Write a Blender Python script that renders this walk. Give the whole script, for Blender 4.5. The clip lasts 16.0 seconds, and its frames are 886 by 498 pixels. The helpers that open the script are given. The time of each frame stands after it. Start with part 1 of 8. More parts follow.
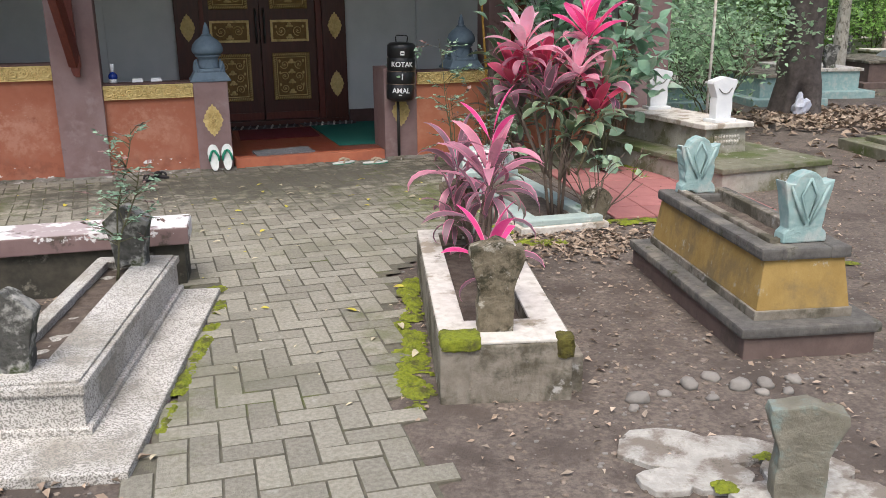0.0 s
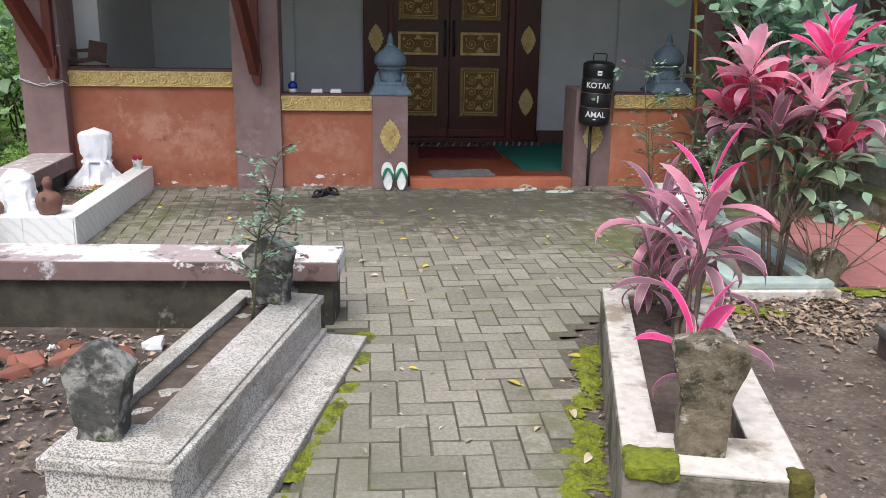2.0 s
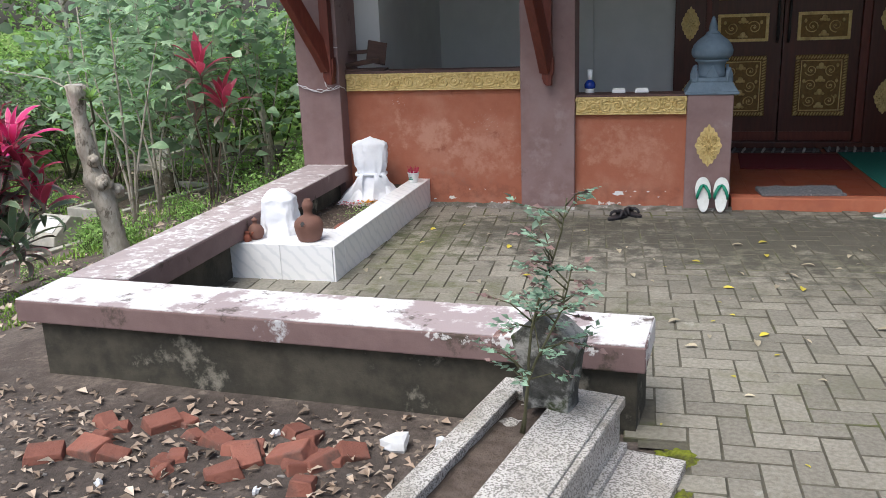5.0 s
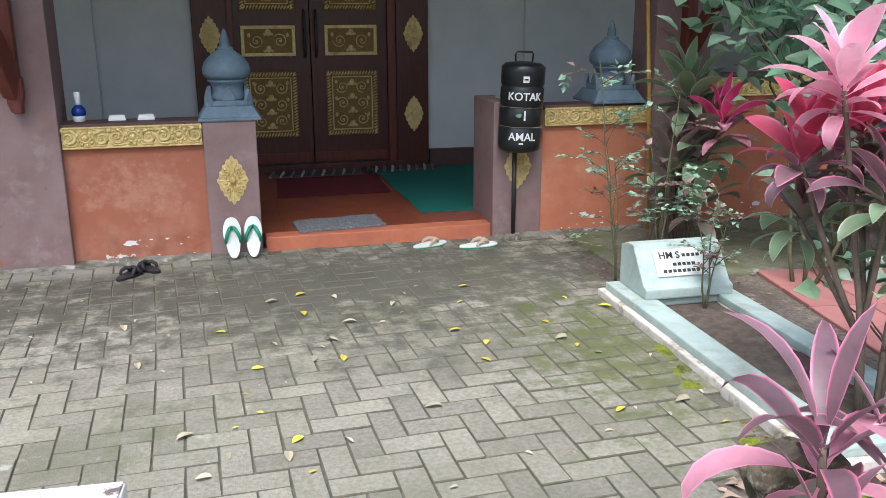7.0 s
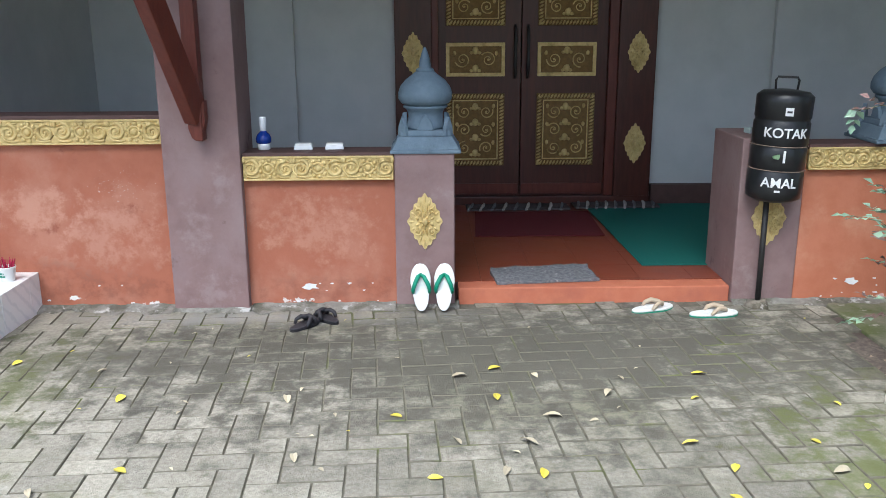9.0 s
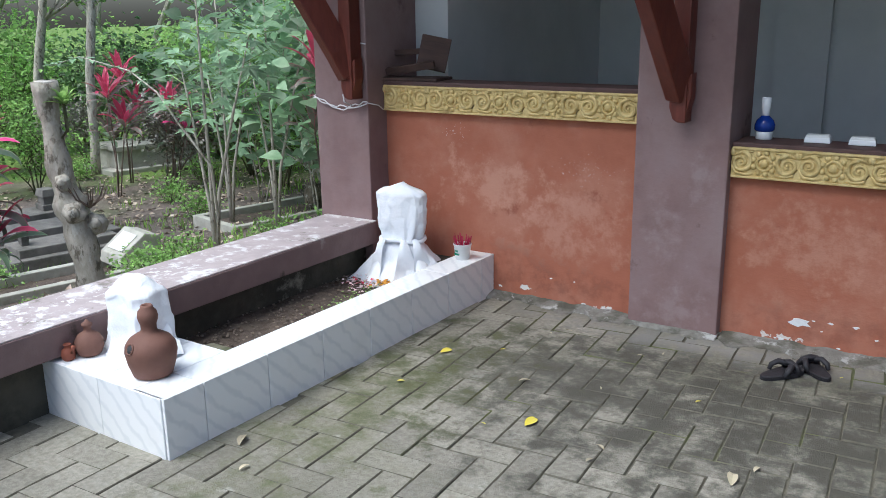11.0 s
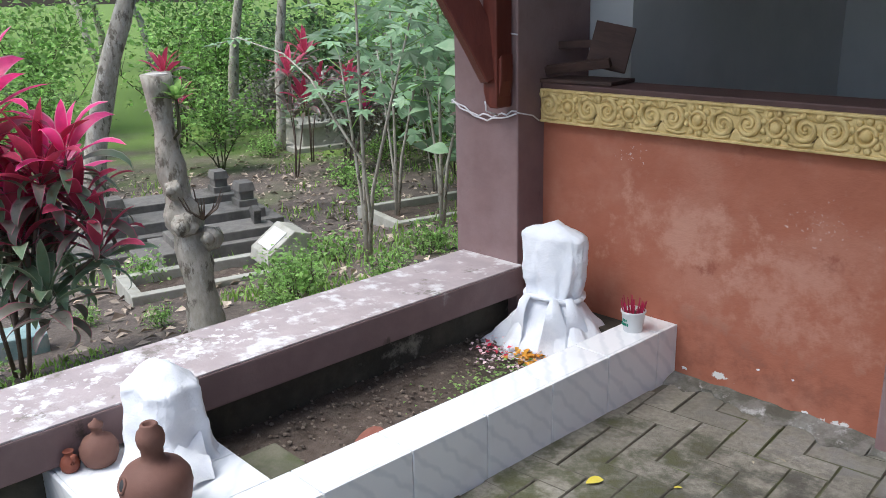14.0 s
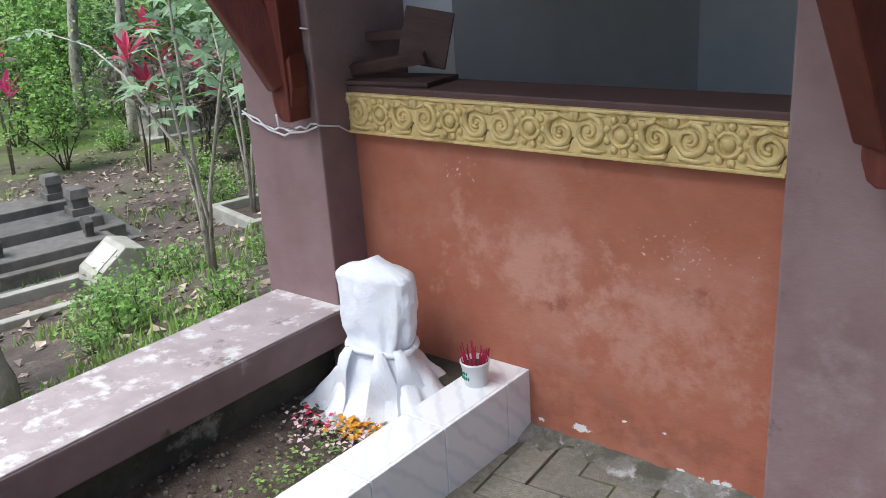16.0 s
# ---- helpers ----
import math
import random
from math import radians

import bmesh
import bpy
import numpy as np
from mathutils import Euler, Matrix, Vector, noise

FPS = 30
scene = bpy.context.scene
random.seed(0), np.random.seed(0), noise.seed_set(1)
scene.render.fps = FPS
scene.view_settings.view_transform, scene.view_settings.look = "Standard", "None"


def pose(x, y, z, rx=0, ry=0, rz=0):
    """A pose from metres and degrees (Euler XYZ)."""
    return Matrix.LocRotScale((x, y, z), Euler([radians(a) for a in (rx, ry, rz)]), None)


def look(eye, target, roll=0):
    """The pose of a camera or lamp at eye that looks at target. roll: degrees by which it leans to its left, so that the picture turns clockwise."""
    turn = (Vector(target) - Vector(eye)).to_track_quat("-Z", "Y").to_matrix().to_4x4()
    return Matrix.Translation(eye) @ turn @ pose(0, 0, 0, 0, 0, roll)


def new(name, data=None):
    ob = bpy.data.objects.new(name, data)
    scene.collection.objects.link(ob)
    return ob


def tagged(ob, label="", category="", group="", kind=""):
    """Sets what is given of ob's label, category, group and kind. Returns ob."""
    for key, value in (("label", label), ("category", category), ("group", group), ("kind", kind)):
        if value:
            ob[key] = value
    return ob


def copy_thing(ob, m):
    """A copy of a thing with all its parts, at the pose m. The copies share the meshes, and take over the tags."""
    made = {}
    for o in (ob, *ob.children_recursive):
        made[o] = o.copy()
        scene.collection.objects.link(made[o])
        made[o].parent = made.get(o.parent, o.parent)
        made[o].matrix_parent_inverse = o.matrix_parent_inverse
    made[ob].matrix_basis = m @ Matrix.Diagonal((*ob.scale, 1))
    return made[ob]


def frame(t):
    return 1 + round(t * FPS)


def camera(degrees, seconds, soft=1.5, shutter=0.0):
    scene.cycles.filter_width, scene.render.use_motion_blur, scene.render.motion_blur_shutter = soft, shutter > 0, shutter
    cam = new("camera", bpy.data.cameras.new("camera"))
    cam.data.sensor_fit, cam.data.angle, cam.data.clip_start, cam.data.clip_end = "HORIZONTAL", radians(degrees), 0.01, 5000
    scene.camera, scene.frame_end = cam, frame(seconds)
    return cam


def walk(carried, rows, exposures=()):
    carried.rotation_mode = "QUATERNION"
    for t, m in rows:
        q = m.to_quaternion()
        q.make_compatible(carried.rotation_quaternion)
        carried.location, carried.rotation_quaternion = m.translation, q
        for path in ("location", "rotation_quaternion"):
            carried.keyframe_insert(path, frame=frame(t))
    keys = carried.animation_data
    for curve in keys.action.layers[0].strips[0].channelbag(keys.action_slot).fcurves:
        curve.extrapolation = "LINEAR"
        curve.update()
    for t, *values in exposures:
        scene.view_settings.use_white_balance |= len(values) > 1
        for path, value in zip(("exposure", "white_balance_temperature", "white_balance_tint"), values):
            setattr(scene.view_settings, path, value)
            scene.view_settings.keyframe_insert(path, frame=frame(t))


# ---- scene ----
cam = camera(54.3, 16.0, 0.8)
PATH = [
    (0, (0.256, 0.286, 1.531), (0.84, 2.118, 0.981), -0.6),
    (0.5, (0.268, 0.417, 1.508), (0.908, 2.231, 0.961), 2.0),
    (1, (0.387, 0.622, 1.504), (0.835, 2.494, 0.961), 1.3),
    (1.5, (0.442, 0.835, 1.5), (0.685, 2.749, 0.974), 0.7),
    (2, (0.448, 1.074, 1.505), (0.63, 2.997, 0.987), 0.9),
    (2.5, (0.467, 1.355, 1.482), (0.561, 3.288, 0.977), 1.0),
    (3, (0.495, 1.555, 1.492), (0.37, 3.488, 0.993), -0.1),
    (3.2, (0.478, 1.663, 1.469), (0.276, 3.591, 0.977), -0.3),
    (5.3, (0.333, 2.562, 1.477), (-0.145, 4.428, 0.939), -2.2),
    (5.5, (0.387, 2.726, 1.448), (0.092, 4.631, 0.914), -1.4),
    (6, (0.439, 2.812, 1.494), (0.52, 4.738, 0.962), -0.1),
    (6.5, (0.574, 3.103, 1.511), (0.822, 5.011, 0.966), -0.8),
    (7, (0.644, 3.401, 1.491), (1.121, 5.267, 0.952), -0.1),
    (7.5, (0.634, 3.601, 1.505), (1.315, 5.404, 0.971), 1.1),
    (8, (0.702, 3.872, 1.485), (1.223, 5.73, 0.956), 0.1),
    (8.5, (0.758, 4.058, 1.498), (1.005, 5.974, 0.979), -1.1),
    (9, (0.711, 4.282, 1.494), (0.742, 6.217, 0.987), -0.3),
    (9.5, (0.711, 4.5, 1.476), (0.461, 6.417, 0.966), -0.2),
    (10, (0.775, 4.786, 1.444), (0.081, 6.588, 0.923), -2.0),
    (10.2, (0.766, 4.858, 1.417), (-0.048, 6.609, 0.896), -2.2),
    (12.3, (0.389, 5.543, 1.332), (-0.799, 7.058, 0.792), 0.8),
    (12.5, (0.338, 5.573, 1.366), (-0.871, 7.067, 0.814), 0.7),
    (13, (0.261, 5.73, 1.385), (-1.03, 7.152, 0.826), 0.2),
    (13.5, (0.238, 5.951, 1.416), (-1.152, 7.27, 0.843), -1.4),
    (14, (0.153, 6.141, 1.392), (-1.237, 7.46, 0.82), -1.3),
    (14.5, (0.04, 6.33, 1.415), (-1.267, 7.719, 0.811), -1.0),
    (15, (-0.018, 6.473, 1.405), (-1.257, 7.919, 0.794), -1.0),
    (15.5, (-0.055, 6.678, 1.433), (-1.275, 8.122, 0.78), -2.7),
    (16, (-0.082, 6.806, 1.434), (-1.28, 8.266, 0.776), -3.8),
]
walk(cam, [(t, look(eye, target, roll)) for t, eye, target, roll in PATH], [(0, 0.55, 6550, 10), (1.5, 0.52, 6450, 10), (3, 0.62, 6300, 9), (5.5, 0.42, 6300, 9), (6, 0.68, 6250, 9), (7, 0.95, 6050, 7), (9.4, 1.2, 5800, 5), (10.2, 0.75, 5700, 4), (12.5, 0.42, 5900, 7), (16, 0.56, 5950, 8)])

# ---- world and light: overcast day ----
world = bpy.data.worlds.new("overcast")
scene.world = world
world.use_nodes = True
wt = world.node_tree
sky = wt.nodes.new("ShaderNodeTexSky")
sky.sky_type = "NISHITA"
sky.sun_disc = False
SUN_EL, SUN_AZ = 62.0, 205.0
sky.sun_elevation, sky.sun_rotation = radians(SUN_EL), radians(SUN_AZ)
sky.air_density, sky.dust_density, sky.ozone_density = 1.0, 4.0, 0.6
wt.nodes["Background"].inputs["Strength"].default_value = 0.13
wt.links.new(sky.outputs[0], wt.nodes["Background"].inputs["Color"])
sun_data = bpy.data.lights.new("sun", "SUN")
sun_data.energy, sun_data.angle, sun_data.color = 2.0, radians(45), (1.0, 0.985, 0.96)
sun = new("sun", sun_data)
sun_dir = Vector((math.sin(radians(SUN_AZ)) * math.cos(radians(SUN_EL)), math.cos(radians(SUN_AZ)) * math.cos(radians(SUN_EL)), math.sin(radians(SUN_EL))))
sun.matrix_world = look(sun_dir * 30, (0, 0, 0))


# ---- geometry helpers ----
class Geo:
    """Collects vertices and faces for one mesh."""

    def __init__(self):
        self.v, self.f, self.margin = [], [], []

    def add(self, verts, faces):
        n = len(self.v)
        self.v.extend(tuple(p) for p in verts)
        self.f.extend(tuple(i + n for i in face) for face in faces)
        return self

    def box(self, x0, y0, z0, x1, y1, z1, inset=0.0):
        i = inset
        return self.add(
            [(x0, y0, z0), (x1, y0, z0), (x1, y1, z0), (x0, y1, z0), (x0 + i, y0 + i, z1), (x1 - i, y0 + i, z1), (x1 - i, y1 - i, z1), (x0 + i, y1 - i, z1)],
            [(0, 3, 2, 1), (4, 5, 6, 7), (0, 1, 5, 4), (1, 2, 6, 5), (2, 3, 7, 6), (3, 0, 4, 7)],
        )

    def prism(self, outline, a, b, axis="y"):
        """Extrudes a closed outline of pairs from a to b along an axis."""
        put = {"x": lambda p, d: (d, p[0], p[1]), "y": lambda p, d: (p[0], d, p[1]), "z": lambda p, d: (p[0], p[1], d)}[axis]
        n = len(outline)
        verts = [put(p, a) for p in outline] + [put(p, b) for p in outline]
        faces = [tuple(range(n)), tuple(range(2 * n - 1, n - 1, -1))]
        faces += [(i, (i + 1) % n, n + (i + 1) % n, n + i) for i in range(n)]
        return self.add(verts, faces)

    def lathe(self, profile, n=20, at=(0, 0, 0), square=False):
        """Turns a profile of (radius, z) pairs round the z axis."""
        verts, faces = [], []
        for r, z in profile:
            for k in range(n):
                a = 2 * math.pi * (k + (0.5 if square else 0)) / n
                verts.append((at[0] + r * math.cos(a), at[1] + r * math.sin(a), at[2] + z))
        for j in range(len(profile) - 1):
            for k in range(n):
                faces.append((j * n + k, j * n + (k + 1) % n, (j + 1) * n + (k + 1) % n, (j + 1) * n + k))
        faces.append(tuple(range(n - 1, -1, -1)))
        faces.append(tuple(range((len(profile) - 1) * n, len(profile) * n)))
        return self.add(verts, faces)

    def tube(self, pts, radii, n=6):
        pts = [Vector(p) for p in pts]
        if not hasattr(radii, "__len__"):
            radii = [radii] * len(pts)
        verts, faces = [], []
        ref = Vector((0.31, 0.17, 0.93))
        for i, p in enumerate(pts):
            d = (pts[min(i + 1, len(pts) - 1)] - pts[max(i - 1, 0)]).normalized()
            if abs(d.dot(ref)) > 0.95:
                ref = Vector((0.9, 0.3, 0.1))
            u = d.cross(ref).normalized()
            w = d.cross(u)
            for k in range(n):
                a = 2 * math.pi * k / n
                verts.append(p + radii[i] * (math.cos(a) * u + math.sin(a) * w))
        for i in range(len(pts) - 1):
            for k in range(n):
                faces.append((i * n + k, i * n + (k + 1) % n, (i + 1) * n + (k + 1) % n, (i + 1) * n + k))
        faces.append(tuple(range(n - 1, -1, -1)))
        faces.append(tuple(range((len(pts) - 1) * n, len(pts) * n)))
        return self.add(verts, faces)

    def blob(self, c, r, rough=0.0, nu=8, nv=5, seed=0):
        """An uneven ellipsoid; r is one radius or three."""
        r = r if hasattr(r, "__len__") else (r, r, r)
        verts, faces = [(c[0], c[1], c[2] - r[2])], []
        for j in range(1, nv):
            t = math.pi * j / nv
            for k in range(nu):
                a = 2 * math.pi * k / nu
                d = Vector((math.sin(t) * math.cos(a), math.sin(t) * math.sin(a), -math.cos(t)))
                s = 1 + rough * noise.noise(d * 1.7 + Vector((seed * 3.1, seed * 1.3, seed)))
                verts.append((c[0] + r[0] * d.x * s, c[1] + r[1] * d.y * s, c[2] + r[2] * d.z * s))
        verts.append((c[0], c[1], c[2] + r[2]))
        top = len(verts) - 1
        for k in range(nu):
            faces.append((0, 1 + (k + 1) % nu, 1 + k))
            faces.append((top, top - nu + k, top - nu + (k + 1) % nu))
        for j in range(nv - 2):
            for k in range(nu):
                faces.append((1 + j * nu + k, 1 + j * nu + (k + 1) % nu, 1 + (j + 1) * nu + (k + 1) % nu, 1 + (j + 1) * nu + k))
        return self.add(verts, faces)

    def strap(self, base, az, el, length, width, droop, twist=0.0, segs=6, petiole=0.16):
        """A long folded leaf that arches over."""
        p, verts, faces = Vector(base), [], []
        h = Vector((math.cos(az), math.sin(az), 0))
        side = Vector((-math.sin(az), math.cos(az), 0))
        for i in range(segs + 1):
            t = i / segs
            e = el - droop * t * t
            d = h * math.cos(e) + Vector((0, 0, math.sin(e)))
            up = side.cross(d) * -1
            s = side * math.cos(twist * t) + up * math.sin(twist * t)
            shape = 0.16 if t < petiole else math.sin(math.pi * min(1, 0.12 + 0.88 * (t - petiole) / (1 - petiole))) ** 0.75
            w = width * max(shape, 0.03)
            lift = up * -w * 0.28
            verts += [p - s * w - lift, p + Vector((0, 0, 0)), p + s * w - lift]
            self.margin += [1.0, 0.0, 1.0]
            p = p + d * (length / segs)
        for i in range(segs):
            a = 3 * i
            faces += [(a, a + 1, a + 4, a + 3), (a + 1, a + 2, a + 5, a + 4)]
        return self.add(verts, faces)

    def leaf(self, p, d, up, size, width=0.45, fold=0.15):
        p, d = Vector(p), Vector(d).normalized()
        s = d.cross(Vector(up))
        s = s.normalized() if s.length > 1e-4 else Vector((1, 0, 0))
        u = s.cross(d)
        return self.add(
            [p, p + d * size * 0.4 + s * size * width - u * 0 + u * size * fold, p + d * size - u * size * 0.12, p + d * size * 0.4 - s * size * width + u * size * fold, p + d * size * 0.45],
            [(0, 1, 2, 4), (0, 4, 2, 3)],
        )

    def broad(self, p, d, up, size, width=0.42):
        """A large pointed leaf, folded along its midrib and drooping at the tip."""
        p, d = Vector(p), Vector(d).normalized()
        s = d.cross(Vector(up))
        s = s.normalized() if s.length > 1e-4 else Vector((1, 0, 0))
        u = s.cross(d)
        verts, faces = [], []
        for i, w in enumerate((0.04, 0.30, 0.46, 0.44, 0.30, 0.13, 0.0)):
            t = i / 6
            mid = p + d * size * t - u * size * 0.22 * t * t
            side, lift = s * size * width * 2.1 * w, u * size * w * 0.28
            verts += [mid - side + lift, mid, mid + side + lift]
        for i in range(6):
            a = 3 * i
            faces += [(a, a + 1, a + 4, a + 3), (a + 1, a + 2, a + 5, a + 4)]
        return self.add(verts, faces)

    def moved(self, m):
        self.v = [tuple(m @ Vector(p)) for p in self.v]
        return self

    def mesh(self, name, material, smooth=False, bevel=0.0, segs=2):
        me = bpy.data.meshes.new(name)
        me.from_pydata(self.v, [], self.f)
        if bevel:
            bm = bmesh.new()
            bm.from_mesh(me)
            bmesh.ops.recalc_face_normals(bm, faces=bm.faces)
            edges = [e for e in bm.edges if len(e.link_faces) == 2 and e.calc_face_angle(0) > 0.5]
            bmesh.ops.bevel(bm, geom=edges, offset=bevel, segments=segs, profile=0.6, affect="EDGES", clamp_overlap=True)
            bm.to_mesh(me)
            bm.free()
        me.materials.append(material)
        if self.margin:
            me.attributes.new("margin", "FLOAT", "POINT").data.foreach_set("value", self.margin)
        if smooth:
            me.shade_smooth()
        me.update()
        return me

    def ob(self, name, material, parent=None, label="", smooth=False, bevel=0.0, segs=2):
        o = new(name, self.mesh(name, material, smooth, bevel, segs))
        o.parent = parent
        return tagged(o, label)


def part(name, bm, material, parent, label=""):
    me = bpy.data.meshes.new(name)
    bm.to_mesh(me)
    bm.free()
    me.materials.append(material)
    o = new(name, me)
    o.parent = parent
    return tagged(o, label)


def thing(name, x, y, z, rz, label, category, group="", rx=0, ry=0):
    e = new(name)
    e.empty_display_size = 0.1
    e.matrix_world = pose(x, y, z, rx, ry, rz)
    return tagged(e, label, category, group)


def structure(name, label, category, x=0, y=0, z=0, rz=0):
    e = thing(name, x, y, z, rz, label, category)
    return tagged(e, kind="structure")


def shared(name, me, parent, m=None, label=""):
    o = new(name, me)
    o.parent = parent
    if m is not None:
        o.matrix_basis = m
    return tagged(o, label)


def worn(verts, amount, scale, seed=0):
    """Uneven edges: pushes points about by a noise field."""
    out = []
    for p in verts:
        q = Vector(p) * scale + Vector((seed * 7.3, seed * 3.9, seed * 1.7))
        d = noise.noise_vector(q)
        out.append((p[0] + d.x * amount, p[1] + d.y * amount, p[2] + d.z * amount))
    return out


# ---- materials ----
def mat(name, c1, c2, scale=8.0, c3=None, big=1.5, cover=0.5, edge=0.12, rough=0.8, bump=0.25, grain=60.0, metal=0.0, island=0.0, each=0.0, stretch=None, spec=0.4, c4=None, cover4=0.62, big4=4.0, backlit=0.0, world_space=False):
    """A two-scale surface: grain between c1 and c2, larger stains of c3 and c4 with shapes of their own, and relief."""
    m = bpy.data.materials.new(name)
    m.use_nodes = True
    nt = m.node_tree
    N, L = nt.nodes, nt.links
    bsdf = N["Principled BSDF"]
    tc = N.new("ShaderNodeTexCoord")
    vec = N.new("ShaderNodeNewGeometry").outputs["Position"] if world_space else tc.outputs["Object"]
    if stretch:
        mp = N.new("ShaderNodeMapping")
        mp.inputs["Scale"].default_value = stretch
        L.new(vec, mp.inputs["Vector"])
        vec = mp.outputs["Vector"]

    def noise_tex(s, detail=6.0, r=0.6):
        n = N.new("ShaderNodeTexNoise")
        n.inputs["Scale"].default_value, n.inputs["Detail"].default_value, n.inputs["Roughness"].default_value = s, detail, r
        L.new(vec, n.inputs["Vector"])
        return n.outputs["Fac"]

    def mix(fac, a, b):
        x = N.new("ShaderNodeMix")
        x.data_type = "RGBA"
        if isinstance(fac, float):
            x.inputs[0].default_value = fac
        else:
            L.new(fac, x.inputs[0])
        for sock, val in ((x.inputs[6], a), (x.inputs[7], b)):
            if isinstance(val, tuple):
                sock.default_value = (*val, 1)
            else:
                L.new(val, sock)
        return x.outputs[2]

    def step(fac, at, soft):
        r = N.new("ShaderNodeMapRange")
        r.interpolation_type = "SMOOTHSTEP"
        r.inputs["From Min"].default_value, r.inputs["From Max"].default_value = at - soft, at + soft
        L.new(fac, r.inputs["Value"])
        return r.outputs["Result"]

    fine = noise_tex(scale)
    col = mix(step(fine, 0.5, 0.2), c1, c2)
    if c3:
        col = mix(step(noise_tex(big, 8.0, 0.65), 1 - cover, edge), col, c3)
    if c4:
        col = mix(step(noise_tex(big4, 9.0, 0.7), cover4, 0.05), col, c4)
    if island or each:
        h = N.new("ShaderNodeHueSaturation")
        L.new(col, h.inputs["Color"])
        r = N.new("ShaderNodeMapRange")
        if island:
            src = N.new("ShaderNodeNewGeometry").outputs["Random Per Island"]
        else:
            src = N.new("ShaderNodeObjectInfo").outputs["Random"]
        amount = island or each
        r.inputs["To Min"].default_value, r.inputs["To Max"].default_value = 1 - amount, 1 + amount
        L.new(src, r.inputs["Value"])
        L.new(r.outputs["Result"], h.inputs["Value"])
        col = h.outputs["Color"]
    L.new(col, bsdf.inputs["Base Color"])
    bsdf.inputs["Metallic"].default_value = metal
    bsdf.inputs["Specular IOR Level"].default_value = spec
    rr = N.new("ShaderNodeMapRange")
    rr.inputs["To Min"].default_value, rr.inputs["To Max"].default_value = max(0.05, rough - 0.12), min(1.0, rough + 0.12)
    L.new(fine, rr.inputs["Value"])
    L.new(rr.outputs["Result"], bsdf.inputs["Roughness"])
    if bump:
        b = N.new("ShaderNodeBump")
        b.inputs["Strength"].default_value, b.inputs["Distance"].default_value = bump, 0.01
        L.new(noise_tex(grain, 5.0, 0.65), b.inputs["Height"])
        L.new(b.outputs["Normal"], bsdf.inputs["Normal"])
    if backlit:
        tr = N.new("ShaderNodeBsdfTranslucent")
        L.new(col, tr.inputs["Color"])
        ms = N.new("ShaderNodeMixShader")
        ms.inputs[0].default_value = backlit
        L.new(bsdf.outputs[0], ms.inputs[1])
        L.new(tr.outputs[0], ms.inputs[2])
        L.new(ms.outputs[0], N["Material Output"].inputs["Surface"])
    return m


def patch(m, centre, radii, colour, amount, wobble, scale, thin=0.0, soft=0.25):
    """Lays one ragged patch of colour with its own shape at a place on a material."""
    N, L = m.node_tree.nodes, m.node_tree.links
    bsdf = N["Principled BSDF"]
    old = bsdf.inputs["Base Color"].links[0].from_socket
    pos = N.new("ShaderNodeNewGeometry").outputs["Position"]
    mp = N.new("ShaderNodeMapping")
    mp.inputs["Location"].default_value = tuple(-c / r for c, r in zip(centre, radii))
    mp.inputs["Scale"].default_value = tuple(1 / r for r in radii)
    L.new(pos, mp.inputs["Vector"])
    ln = N.new("ShaderNodeVectorMath")
    ln.operation = "LENGTH"
    L.new(mp.outputs["Vector"], ln.inputs[0])
    n = N.new("ShaderNodeTexNoise")
    n.inputs["Scale"].default_value, n.inputs["Detail"].default_value, n.inputs["Roughness"].default_value = scale, 9.0, 0.68
    L.new(pos, n.inputs["Vector"])
    ad = N.new("ShaderNodeMath")
    ad.operation, ad.inputs[1].default_value = "MULTIPLY_ADD", 2.0 * wobble
    L.new(n.outputs["Fac"], ad.inputs[0])
    L.new(ln.outputs["Value"], ad.inputs[2])
    mr = N.new("ShaderNodeMapRange")
    mr.interpolation_type = "SMOOTHSTEP"
    mr.inputs["From Min"].default_value, mr.inputs["From Max"].default_value = 0.8 - thin - soft + wobble, 0.8 - thin + soft + wobble
    mr.inputs["To Min"].default_value, mr.inputs["To Max"].default_value = amount, 0.0
    L.new(ad.outputs[0], mr.inputs["Value"])
    x = N.new("ShaderNodeMix")
    x.data_type = "RGBA"
    L.new(mr.outputs["Result"], x.inputs[0])
    L.new(old, x.inputs[6])
    x.inputs[7].default_value = (*colour, 1)
    L.new(x.outputs[2], bsdf.inputs["Base Color"])


